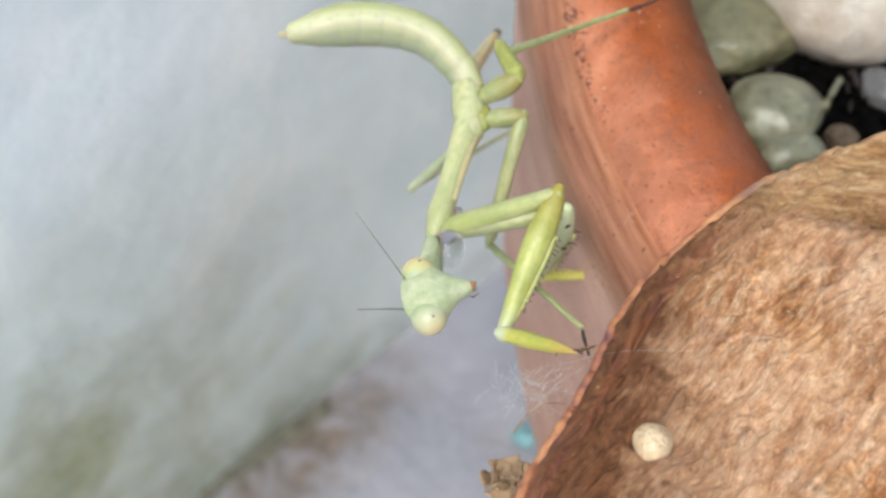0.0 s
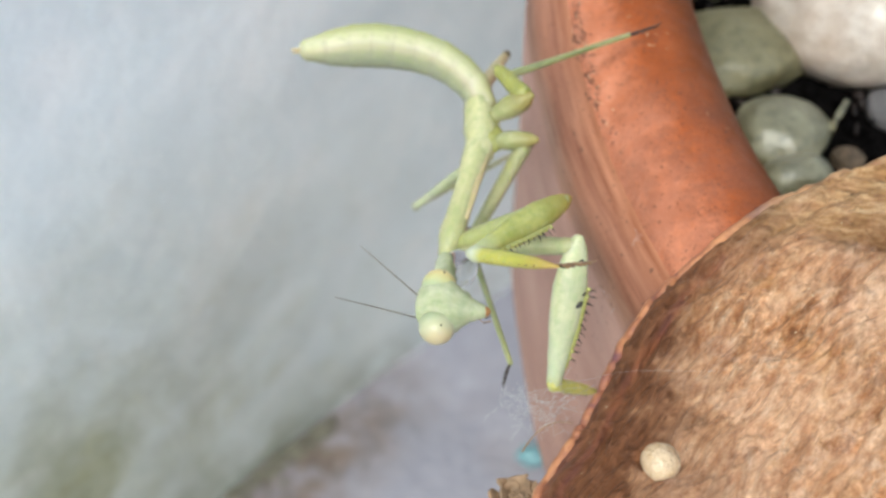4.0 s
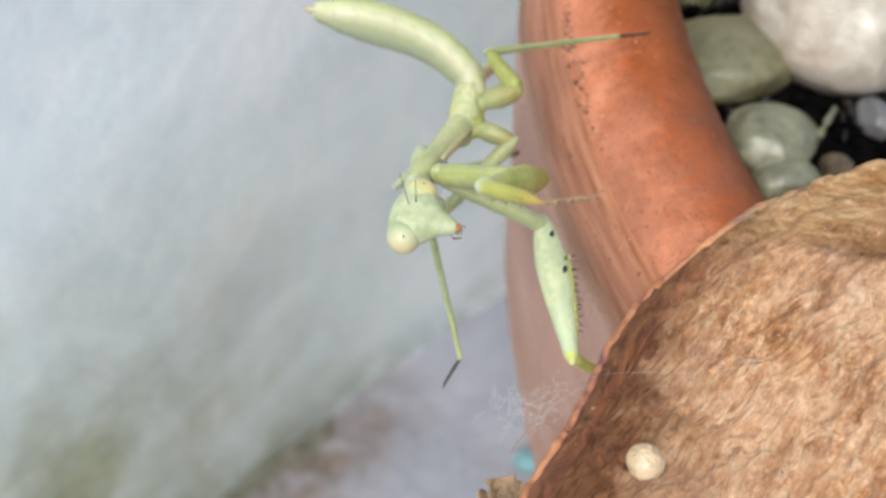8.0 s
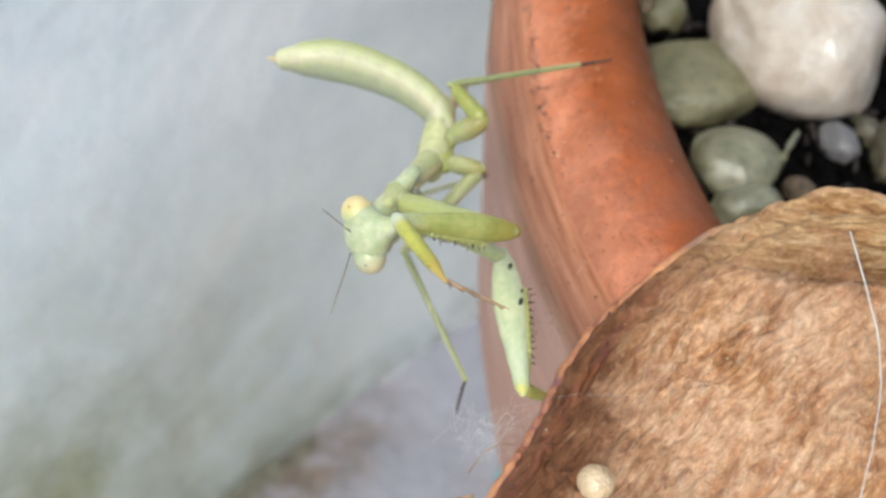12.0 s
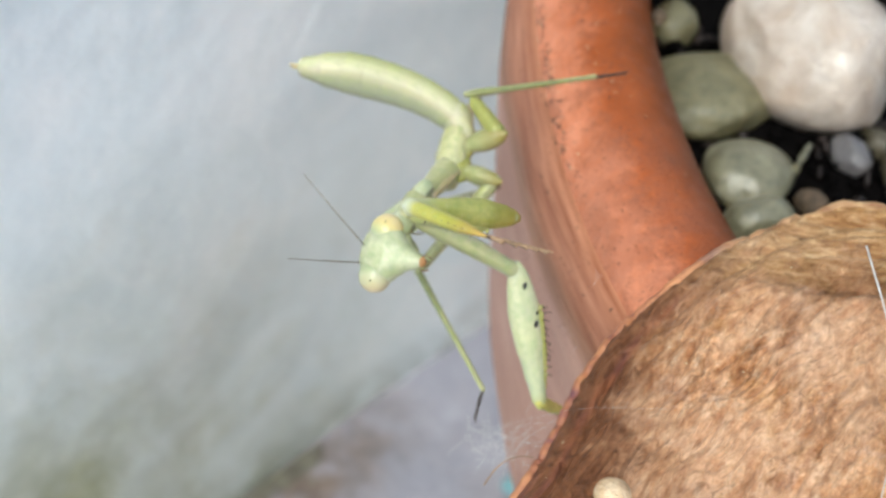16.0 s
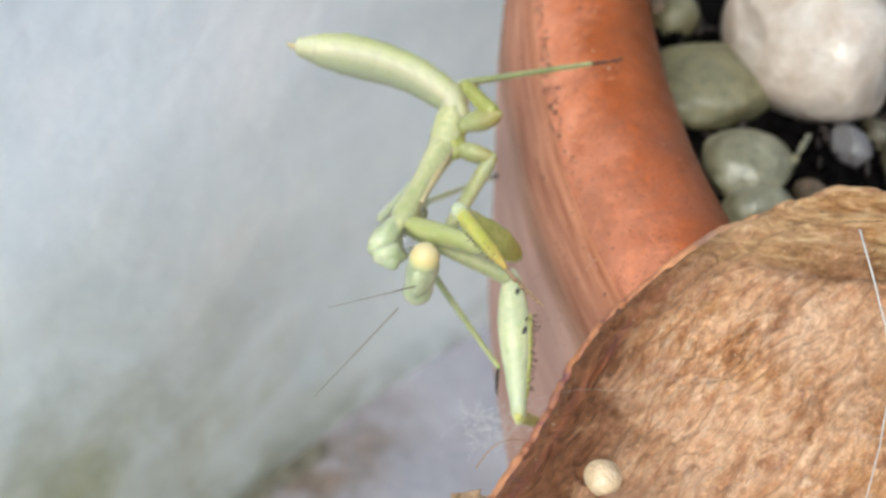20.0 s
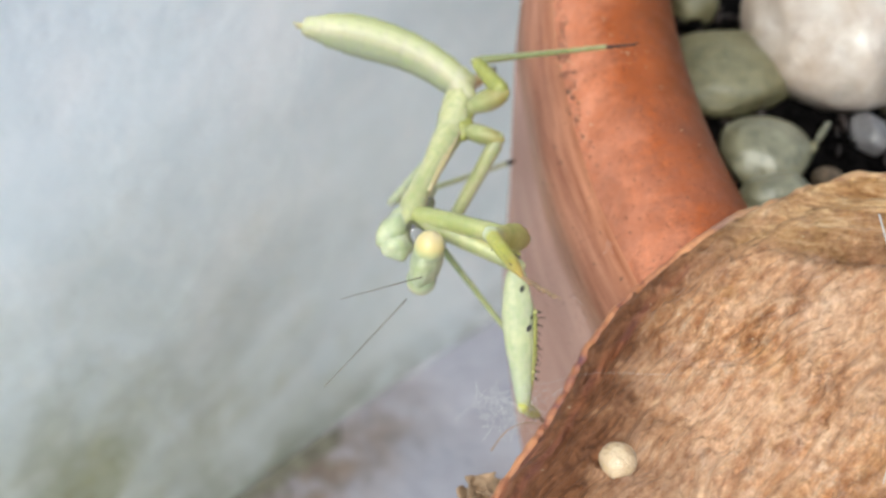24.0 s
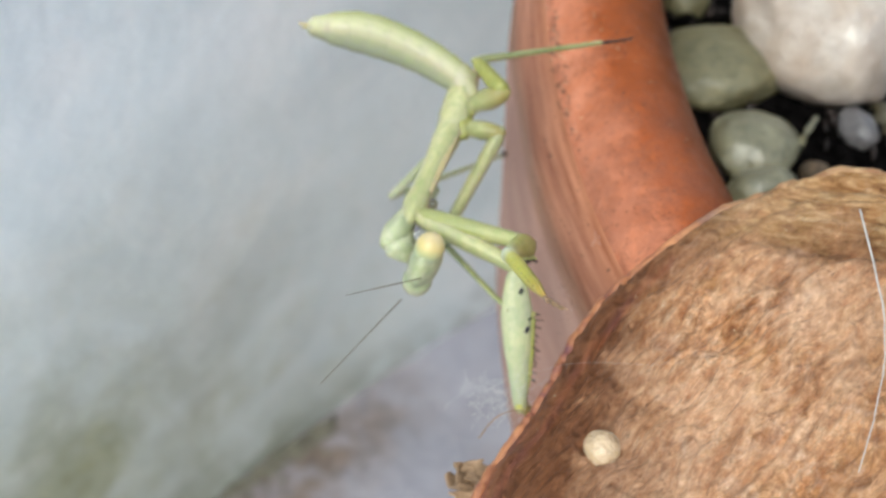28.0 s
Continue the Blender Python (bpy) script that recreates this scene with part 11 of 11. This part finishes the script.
    ride(FAR_FEMUR, [
        (0, (-2.17, -18.34, 9.50), (-0.407, 0.330, -0.851), (0.00, -0.64, 0.77)),
        (1, (-1.63, -19.08, 9.33), (-0.428, 0.332, -0.841), (0.00, -0.64, 0.77)),
        (1.5, (-1.81, -18.85, 9.37), (-0.432, 0.351, -0.831), (0.00, -0.64, 0.77)),
        (2, (-1.51, -19.15, 9.00), (-0.433, 0.373, -0.821), (0.00, -0.64, 0.77)),
        (2.5, (-1.93, -18.74, 9.18), (-0.442, 0.356, -0.823), (0.00, -0.64, 0.77)),
        (3, (-1.57, -18.60, 9.03), (-0.453, 0.333, -0.827), (0.00, -0.64, 0.77)),
        (3.7, (-2.01, -18.44, 9.35), (-0.456, 0.329, -0.827), (0.00, -0.64, 0.77)),
        (4.3, (-2.02, -18.15, 9.70), (-0.461, 0.324, -0.826), (0.00, -0.64, 0.77)),
        (4.9, (-2.02, -17.86, 10.04), (-0.465, 0.319, -0.826), (0.00, -0.64, 0.77)),
        (5.5, (-2.02, -17.56, 10.37), (-0.469, 0.313, -0.826), (0.00, -0.64, 0.77)),
        (5.75, (-2.61, -17.31, 11.05), (-0.471, 0.351, -0.809), (0.00, -0.64, 0.77)),
        (6, (-3.18, -16.98, 11.64), (-0.476, 0.385, -0.791), (0.00, -0.64, 0.77)),
        (7, (-3.52, -17.00, 11.89), (-0.403, 0.453, -0.795), (0.00, -0.64, 0.77)),
        (8, (-3.06, -16.70, 12.14), (-0.450, 0.313, -0.836), (0.00, -0.64, 0.77)),
        (9, (-2.96, -16.95, 12.04), (-0.437, 0.375, -0.818), (0.00, -0.64, 0.77)),
        (9.5, (-3.02, -17.26, 11.76), (-0.443, 0.386, -0.810), (0.00, -0.64, 0.77)),
        (10, (-2.64, -17.46, 11.57), (-0.446, 0.396, -0.803), (0.00, -0.64, 0.77)),
        (11, (-2.05, -17.33, 11.76), (-0.467, 0.357, -0.809), (0.00, -0.64, 0.77)),
        (12, (-2.27, -17.40, 11.71), (-0.468, 0.360, -0.807), (0.00, -0.64, 0.77)),
        (13.5, (-2.30, -17.14, 11.91), (-0.468, 0.358, -0.808), (0.00, -0.64, 0.77)),
        (15, (-2.36, -16.89, 12.09), (-0.467, 0.356, -0.810), (0.00, -0.64, 0.77)),
        (16, (-2.13, -17.12, 11.94), (-0.463, 0.367, -0.807), (0.00, -0.64, 0.77)),
        (17, (-2.14, -17.28, 11.72), (-0.451, 0.297, -0.842), (0.00, -0.64, 0.77)),
        (17.5, (-2.52, -16.87, 11.93), (-0.457, 0.285, -0.842), (0.00, -0.64, 0.77)),
        (18, (-2.52, -16.65, 11.95), (-0.464, 0.274, -0.842), (0.00, -0.64, 0.77)),
        (19, (-2.18, -16.80, 11.83), (-0.432, 0.256, -0.865), (0.00, -0.64, 0.77)),
        (20, (-2.29, -16.77, 11.51), (-0.453, 0.241, -0.858), (0.00, -0.64, 0.77)),
        (21, (-2.49, -16.92, 11.31), (-0.448, 0.262, -0.855), (0.00, -0.64, 0.77)),
        (22, (-2.25, -17.10, 11.13), (-0.466, 0.268, -0.843), (0.00, -0.64, 0.77)),
        (23.5, (-3.43, -16.61, 11.42), (-0.449, 0.247, -0.859), (0.00, -0.64, 0.77)),
        (25, (-2.32, -16.83, 11.12), (-0.428, 0.226, -0.875), (0.00, -0.64, 0.77)),
        (26, (-2.22, -16.93, 11.05), (-0.459, 0.269, -0.846), (0.00, -0.64, 0.77)),
        (27, (-2.32, -16.95, 10.95), (-0.442, 0.263, -0.857), (0.00, -0.64, 0.77)),
        (28, (-2.24, -17.03, 10.90), (-0.450, 0.257, -0.855), (0.00, -0.64, 0.77)),
    ])
    ride(FAR_TIBIA, [
        (0, (-6.85, -14.55, -0.28), (0.486, 0.776, -0.402), (0.00, -0.64, 0.77)),
        (1, (-6.75, -15.10, -0.75), (0.478, 0.792, -0.380), (0.00, -0.64, 0.77)),
        (1.5, (-6.90, -14.71, -0.42), (0.486, 0.779, -0.395), (0.00, -0.64, 0.77)),
        (2, (-6.53, -14.82, -0.51), (0.474, 0.788, -0.393), (0.00, -0.64, 0.77)),
        (2.5, (-7.05, -14.62, -0.34), (0.492, 0.775, -0.398), (0.00, -0.64, 0.77)),
        (3, (-6.77, -14.77, -0.47), (0.482, 0.783, -0.393), (0.00, -0.64, 0.77)),
        (3.7, (-7.35, -14.59, -0.32), (0.502, 0.769, -0.396), (0.00, -0.64, 0.77)),
        (4.3, (-7.47, -14.32, -0.09), (0.508, 0.760, -0.407), (0.00, -0.64, 0.77)),
        (4.9, (-7.59, -14.04, 0.14), (0.514, 0.750, -0.417), (0.00, -0.64, 0.77)),
        (5.5, (-7.71, -13.77, 0.37), (0.519, 0.740, -0.427), (0.00, -0.64, 0.77)),
        (5.75, (-8.43, -12.96, 1.05), (0.547, 0.704, -0.453), (0.00, -0.64, 0.77)),
        (6, (-9.16, -12.16, 1.72), (0.573, 0.666, -0.478), (0.00, -0.64, 0.77)),
        (7, (-8.41, -11.51, 2.26), (0.555, 0.656, -0.512), (0.00, -0.64, 0.77)),
        (8, (-8.90, -12.65, 1.31), (0.562, 0.687, -0.461), (0.00, -0.64, 0.77)),
        (9, (-8.48, -12.20, 1.69), (0.554, 0.678, -0.484), (0.00, -0.64, 0.77)),
        (9.5, (-8.61, -12.39, 1.53), (0.556, 0.683, -0.474), (0.00, -0.64, 0.77)),
        (10, (-8.26, -12.48, 1.45), (0.545, 0.691, -0.474), (0.00, -0.64, 0.77)),
        (11, (-8.11, -12.69, 1.27), (0.539, 0.700, -0.467), (0.00, -0.64, 0.77)),
        (12, (-8.34, -12.73, 1.25), (0.546, 0.698, -0.464), (0.00, -0.64, 0.77)),
        (13.5, (-8.37, -12.50, 1.44), (0.548, 0.690, -0.473), (0.00, -0.64, 0.77)),
        (15, (-8.40, -12.28, 1.62), (0.550, 0.682, -0.481), (0.00, -0.64, 0.77)),
        (16, (-8.10, -12.38, 1.53), (0.541, 0.690, -0.480), (0.00, -0.64, 0.77)),
        (17, (-8.05, -13.39, 0.69), (0.533, 0.723, -0.439), (0.00, -0.64, 0.77)),
        (17.5, (-8.51, -13.13, 0.90), (0.548, 0.708, -0.445), (0.00, -0.64, 0.77)),
        (18, (-8.58, -13.08, 0.95), (0.550, 0.705, -0.447), (0.00, -0.64, 0.77)),
        (19, (-7.78, -13.48, 0.62), (0.524, 0.730, -0.439), (0.00, -0.64, 0.77)),
        (20, (-8.13, -13.67, 0.46), (0.533, 0.730, -0.427), (0.00, -0.64, 0.77)),
        (21, (-8.15, -13.61, 0.50), (0.534, 0.728, -0.430), (0.00, -0.64, 0.77)),
        (22, (-8.16, -13.71, 0.42), (0.533, 0.731, -0.426), (0.00, -0.64, 0.77)),
        (23.5, (-9.09, -13.50, 0.60), (0.561, 0.710, -0.425), (0.00, -0.64, 0.77)),
        (25, (-7.68, -14.00, 0.17), (0.516, 0.747, -0.418), (0.00, -0.64, 0.77)),
        (26, (-7.93, -13.58, 0.53), (0.528, 0.731, -0.433), (0.00, -0.64, 0.77)),
        (27, (-7.76, -13.72, 0.41), (0.521, 0.738, -0.429), (0.00, -0.64, 0.77)),
        (28, (-7.82, -13.85, 0.30), (0.522, 0.741, -0.423), (0.00, -0.64, 0.77)),
    ])
    ride(FAR_HIND, [
        (0, (1.52, 0.21, 6.88), (-0.259, -0.905, 0.336), (0.00, -0.64, 0.77)),
        (1, (1.52, 0.21, 6.88), (-0.215, -0.928, 0.303), (0.00, -0.64, 0.77)),
        (1.5, (1.52, 0.21, 6.88), (-0.223, -0.922, 0.315), (0.00, -0.64, 0.77)),
        (2, (1.52, 0.21, 6.88), (-0.189, -0.940, 0.284), (0.00, -0.64, 0.77)),
        (2.5, (1.52, 0.21, 6.88), (-0.233, -0.916, 0.326), (0.00, -0.64, 0.77)),
        (3, (1.52, 0.21, 6.88), (-0.215, -0.912, 0.350), (0.00, -0.64, 0.77)),
        (3.7, (1.52, 0.21, 6.88), (-0.248, -0.899, 0.360), (0.00, -0.64, 0.77)),
        (4.3, (1.52, 0.21, 6.88), (-0.250, -0.890, 0.382), (0.00, -0.64, 0.77)),
        (4.9, (1.52, 0.21, 6.88), (-0.252, -0.879, 0.405), (0.00, -0.64, 0.77)),
        (5.5, (1.52, 0.21, 6.88), (-0.253, -0.867, 0.429), (0.00, -0.64, 0.77)),
        (5.75, (1.52, 0.21, 6.88), (-0.248, -0.852, 0.460), (0.00, -0.64, 0.77)),
        (6, (1.52, 0.21, 6.88), (-0.242, -0.836, 0.492), (0.00, -0.64, 0.77)),
        (7, (1.52, 0.21, 6.88), (-0.248, -0.844, 0.476), (0.00, -0.64, 0.77)),
        (8, (1.52, 0.21, 6.88), (-0.243, -0.847, 0.474), (0.00, -0.64, 0.77)),
        (9, (1.52, 0.21, 6.88), (-0.217, -0.858, 0.465), (0.00, -0.64, 0.77)),
        (9.5, (1.52, 0.21, 6.88), (-0.222, -0.870, 0.440), (0.00, -0.64, 0.77)),
        (10, (1.52, 0.21, 6.88), (-0.192, -0.884, 0.426), (0.00, -0.64, 0.77)),
        (11, (1.52, 0.21, 6.88), (-0.165, -0.884, 0.437), (0.00, -0.64, 0.77)),
        (12, (1.52, 0.21, 6.88), (-0.185, -0.884, 0.429), (0.00, -0.64, 0.77)),
        (13.5, (1.52, 0.21, 6.88), (-0.195, -0.865, 0.463), (0.00, -0.64, 0.77)),
        (15, (1.52, 0.21, 6.88), (-0.207, -0.844, 0.495), (0.00, -0.64, 0.77)),
        (16, (1.52, 0.21, 6.88), (-0.163, -0.870, 0.465), (0.00, -0.64, 0.77)),
        (17, (1.52, 0.21, 6.88), (-0.162, -0.874, 0.458), (0.00, -0.64, 0.77)),
        (17.5, (1.52, 0.21, 6.88), (-0.192, -0.847, 0.496), (0.00, -0.64, 0.77)),
        (18, (1.52, 0.21, 6.88), (-0.190, -0.833, 0.519), (0.00, -0.64, 0.77)),
        (19, (1.52, 0.21, 6.88), (-0.161, -0.849, 0.503), (0.00, -0.64, 0.77)),
        (20, (1.52, 0.21, 6.88), (-0.175, -0.856, 0.487), (0.00, -0.64, 0.77)),
        (21, (1.52, 0.21, 6.88), (-0.182, -0.863, 0.472), (0.00, -0.64, 0.77)),
        (22, (1.52, 0.21, 6.88), (-0.164, -0.867, 0.470), (0.00, -0.64, 0.77)),
        (23.5, (1.52, 0.21, 6.88), (-0.273, -0.830, 0.486), (0.00, -0.64, 0.77)),
        (25, (1.52, 0.21, 6.88), (-0.196, -0.867, 0.459), (0.00, -0.64, 0.77)),
        (26, (1.52, 0.21, 6.88), (-0.183, -0.862, 0.473), (0.00, -0.64, 0.77)),
        (27, (1.52, 0.21, 6.88), (-0.173, -0.865, 0.472), (0.00, -0.64, 0.77)),
        (28, (1.52, 0.21, 6.88), (-0.169, -0.868, 0.466), (0.00, -0.64, 0.77)),
    ])
    ride(DROPS[0], [
        (0, (-3.61, -28.81, 7.14), (-0.253, -0.266, -0.930), (0.00, -0.64, 0.77)),
        (1, (-3.27, -28.34, 6.97), (-0.310, -0.360, -0.880), (0.00, -0.64, 0.77)),
        (1.5, (-3.20, -29.65, 8.17), (-0.268, -0.331, -0.905), (0.00, -0.64, 0.77)),
        (2, (-2.63, -29.89, 7.24), (-0.227, -0.314, -0.922), (0.00, -0.64, 0.77)),
        (2.5, (-3.15, -29.26, 6.76), (-0.228, -0.273, -0.934), (0.00, -0.64, 0.77)),
        (3, (-2.94, -28.69, 5.68), (-0.223, -0.216, -0.951), (0.00, -0.64, 0.77)),
        (3.7, (-3.36, -28.82, 6.67), (-0.236, -0.253, -0.938), (0.00, -0.64, 0.77)),
        (4.3, (-3.35, -28.69, 7.44), (-0.243, -0.274, -0.930), (0.00, -0.64, 0.77)),
        (4.9, (-3.33, -28.52, 8.16), (-0.251, -0.293, -0.923), (0.00, -0.64, 0.77)),
        (5.5, (-3.32, -28.32, 8.84), (-0.258, -0.309, -0.915), (0.00, -0.64, 0.77)),
        (5.75, (-4.03, -28.32, 11.66), (-0.337, -0.407, -0.849), (0.00, -0.64, 0.77)),
        (6, (-4.93, -25.38, 11.53), (-0.430, -0.429, -0.794), (0.00, -0.64, 0.77)),
        (7, (-5.75, -24.83, 13.53), (-0.634, -0.424, -0.647), (0.00, -0.64, 0.77)),
        (8, (-5.39, -24.48, 13.82), (-0.649, -0.413, -0.640), (0.00, -0.64, 0.77)),
        (9, (-5.05, -24.56, 14.39), (-0.685, -0.438, -0.582), (0.00, -0.64, 0.77)),
        (9.5, (-4.99, -25.00, 13.89), (-0.640, -0.459, -0.616), (0.00, -0.64, 0.77)),
        (10, (-4.53, -25.30, 13.52), (-0.601, -0.473, -0.644), (0.00, -0.64, 0.77)),
        (11, (-4.14, -24.81, 14.40), (-0.706, -0.442, -0.554), (0.00, -0.64, 0.77)),
        (12, (-4.19, -24.96, 14.33), (-0.678, -0.467, -0.568), (0.00, -0.64, 0.77)),
        (13.5, (-4.22, -24.77, 14.34), (-0.661, -0.465, -0.589), (0.00, -0.64, 0.77)),
        (15, (-4.30, -24.59, 14.35), (-0.646, -0.462, -0.607), (0.00, -0.64, 0.77)),
        (16, (-4.01, -24.72, 14.50), (-0.668, -0.470, -0.577), (0.00, -0.64, 0.77)),
        (17, (-4.15, -26.37, 14.80), (-0.618, -0.486, -0.618), (0.00, -0.64, 0.77)),
        (17.5, (-4.82, -26.12, 14.22), (-0.594, -0.442, -0.672), (0.00, -0.64, 0.77)),
        (18, (-5.12, -26.00, 13.32), (-0.564, -0.397, -0.724), (0.00, -0.64, 0.77)),
        (19, (-4.20, -26.39, 13.04), (-0.477, -0.441, -0.760), (0.00, -0.64, 0.77)),
        (20, (-4.56, -26.41, 10.92), (-0.416, -0.360, -0.835), (0.00, -0.64, 0.77)),
        (21, (-4.77, -26.55, 10.37), (-0.402, -0.347, -0.847), (0.00, -0.64, 0.77)),
        (22, (-4.53, -26.73, 10.07), (-0.395, -0.343, -0.852), (0.00, -0.64, 0.77)),
        (23.5, (-5.62, -26.22, 9.76), (-0.376, -0.318, -0.870), (0.00, -0.64, 0.77)),
        (25, (-4.42, -26.38, 8.89), (-0.338, -0.299, -0.892), (0.00, -0.64, 0.77)),
        (26, (-3.92, -26.60, 8.78), (-0.296, -0.315, -0.902), (0.00, -0.64, 0.77)),
        (27, (-4.31, -26.48, 8.43), (-0.318, -0.291, -0.902), (0.00, -0.64, 0.77)),
        (28, (-4.28, -26.56, 8.46), (-0.324, -0.293, -0.899), (0.00, -0.64, 0.77)),
    ], BASE * 1000)
    ride(DROPS[1], [
        (0, (-2.72, -25.40, 7.90), (-0.249, -0.239, -0.939), (0.00, -0.64, 0.77)),
        (1, (-2.31, -26.40, 9.01), (-0.305, -0.328, -0.894), (0.00, -0.64, 0.77)),
        (1.5, (-2.32, -26.13, 8.55), (-0.264, -0.302, -0.916), (0.00, -0.64, 0.77)),
        (2, (-1.85, -26.39, 7.80), (-0.223, -0.285, -0.932), (0.00, -0.64, 0.77)),
        (2.5, (-2.34, -25.83, 7.54), (-0.225, -0.247, -0.943), (0.00, -0.64, 0.77)),
        (3, (-2.08, -25.40, 6.76), (-0.219, -0.192, -0.957), (0.00, -0.64, 0.77)),
        (3.7, (-2.50, -25.44, 7.54), (-0.232, -0.227, -0.946), (0.00, -0.64, 0.77)),
        (4.3, (-2.49, -25.26, 8.17), (-0.240, -0.247, -0.939), (0.00, -0.64, 0.77)),
        (4.9, (-2.49, -25.05, 8.76), (-0.247, -0.264, -0.932), (0.00, -0.64, 0.77)),
        (5.5, (-2.48, -24.82, 9.33), (-0.254, -0.280, -0.926), (0.00, -0.64, 0.77)),
        (5.75, (-3.15, -24.74, 11.45), (-0.333, -0.371, -0.867), (0.00, -0.64, 0.77)),
        (6, (-3.79, -24.33, 13.16), (-0.427, -0.428, -0.797), (0.00, -0.64, 0.77)),
        (7, (-4.48, -23.94, 14.66), (-0.633, -0.423, -0.649), (0.00, -0.64, 0.77)),
        (8, (-4.08, -23.61, 14.94), (-0.647, -0.411, -0.642), (0.00, -0.64, 0.77)),
        (9, (-3.81, -23.73, 15.32), (-0.684, -0.436, -0.584), (0.00, -0.64, 0.77)),
        (9.5, (-3.79, -24.14, 14.88), (-0.639, -0.458, -0.618), (0.00, -0.64, 0.77)),
        (10, (-3.35, -24.41, 14.56), (-0.599, -0.473, -0.646), (0.00, -0.64, 0.77)),
        (11, (-2.91, -24.02, 15.25), (-0.705, -0.441, -0.556), (0.00, -0.64, 0.77)),
        (12, (-3.00, -24.14, 15.18), (-0.677, -0.466, -0.570), (0.00, -0.64, 0.77)),
        (13.5, (-3.03, -23.94, 15.24), (-0.659, -0.464, -0.591), (0.00, -0.64, 0.77)),
        (15, (-3.10, -23.74, 15.31), (-0.645, -0.461, -0.609), (0.00, -0.64, 0.77)),
        (16, (-2.84, -23.89, 15.37), (-0.666, -0.469, -0.579), (0.00, -0.64, 0.77)),
        (17, (-2.94, -24.19, 14.72), (-0.616, -0.459, -0.641), (0.00, -0.64, 0.77)),
        (17.5, (-3.52, -23.88, 14.40), (-0.590, -0.418, -0.691), (0.00, -0.64, 0.77)),
        (18, (-3.72, -23.73, 13.80), (-0.560, -0.375, -0.739), (0.00, -0.64, 0.77)),
        (19, (-2.99, -24.04, 13.57), (-0.473, -0.419, -0.775), (0.00, -0.64, 0.77)),
        (20, (-3.27, -24.05, 12.04), (-0.412, -0.341, -0.845), (0.00, -0.64, 0.77)),
        (21, (-3.47, -24.20, 11.60), (-0.398, -0.329, -0.856), (0.00, -0.64, 0.77)),
        (22, (-3.23, -24.37, 11.34), (-0.391, -0.325, -0.861), (0.00, -0.64, 0.77)),
        (23.5, (-4.35, -23.87, 11.22), (-0.373, -0.300, -0.878), (0.00, -0.64, 0.77)),
        (25, (-3.18, -24.05, 10.54), (-0.334, -0.283, -0.899), (0.00, -0.64, 0.77)),
        (26, (-2.81, -24.23, 10.44), (-0.292, -0.298, -0.909), (0.00, -0.64, 0.77)),
        (27, (-3.11, -24.16, 10.18), (-0.315, -0.275, -0.908), (0.00, -0.64, 0.77)),
        (28, (-3.06, -24.24, 10.17), (-0.321, -0.277, -0.906), (0.00, -0.64, 0.77)),
    ], BASE * 1000)


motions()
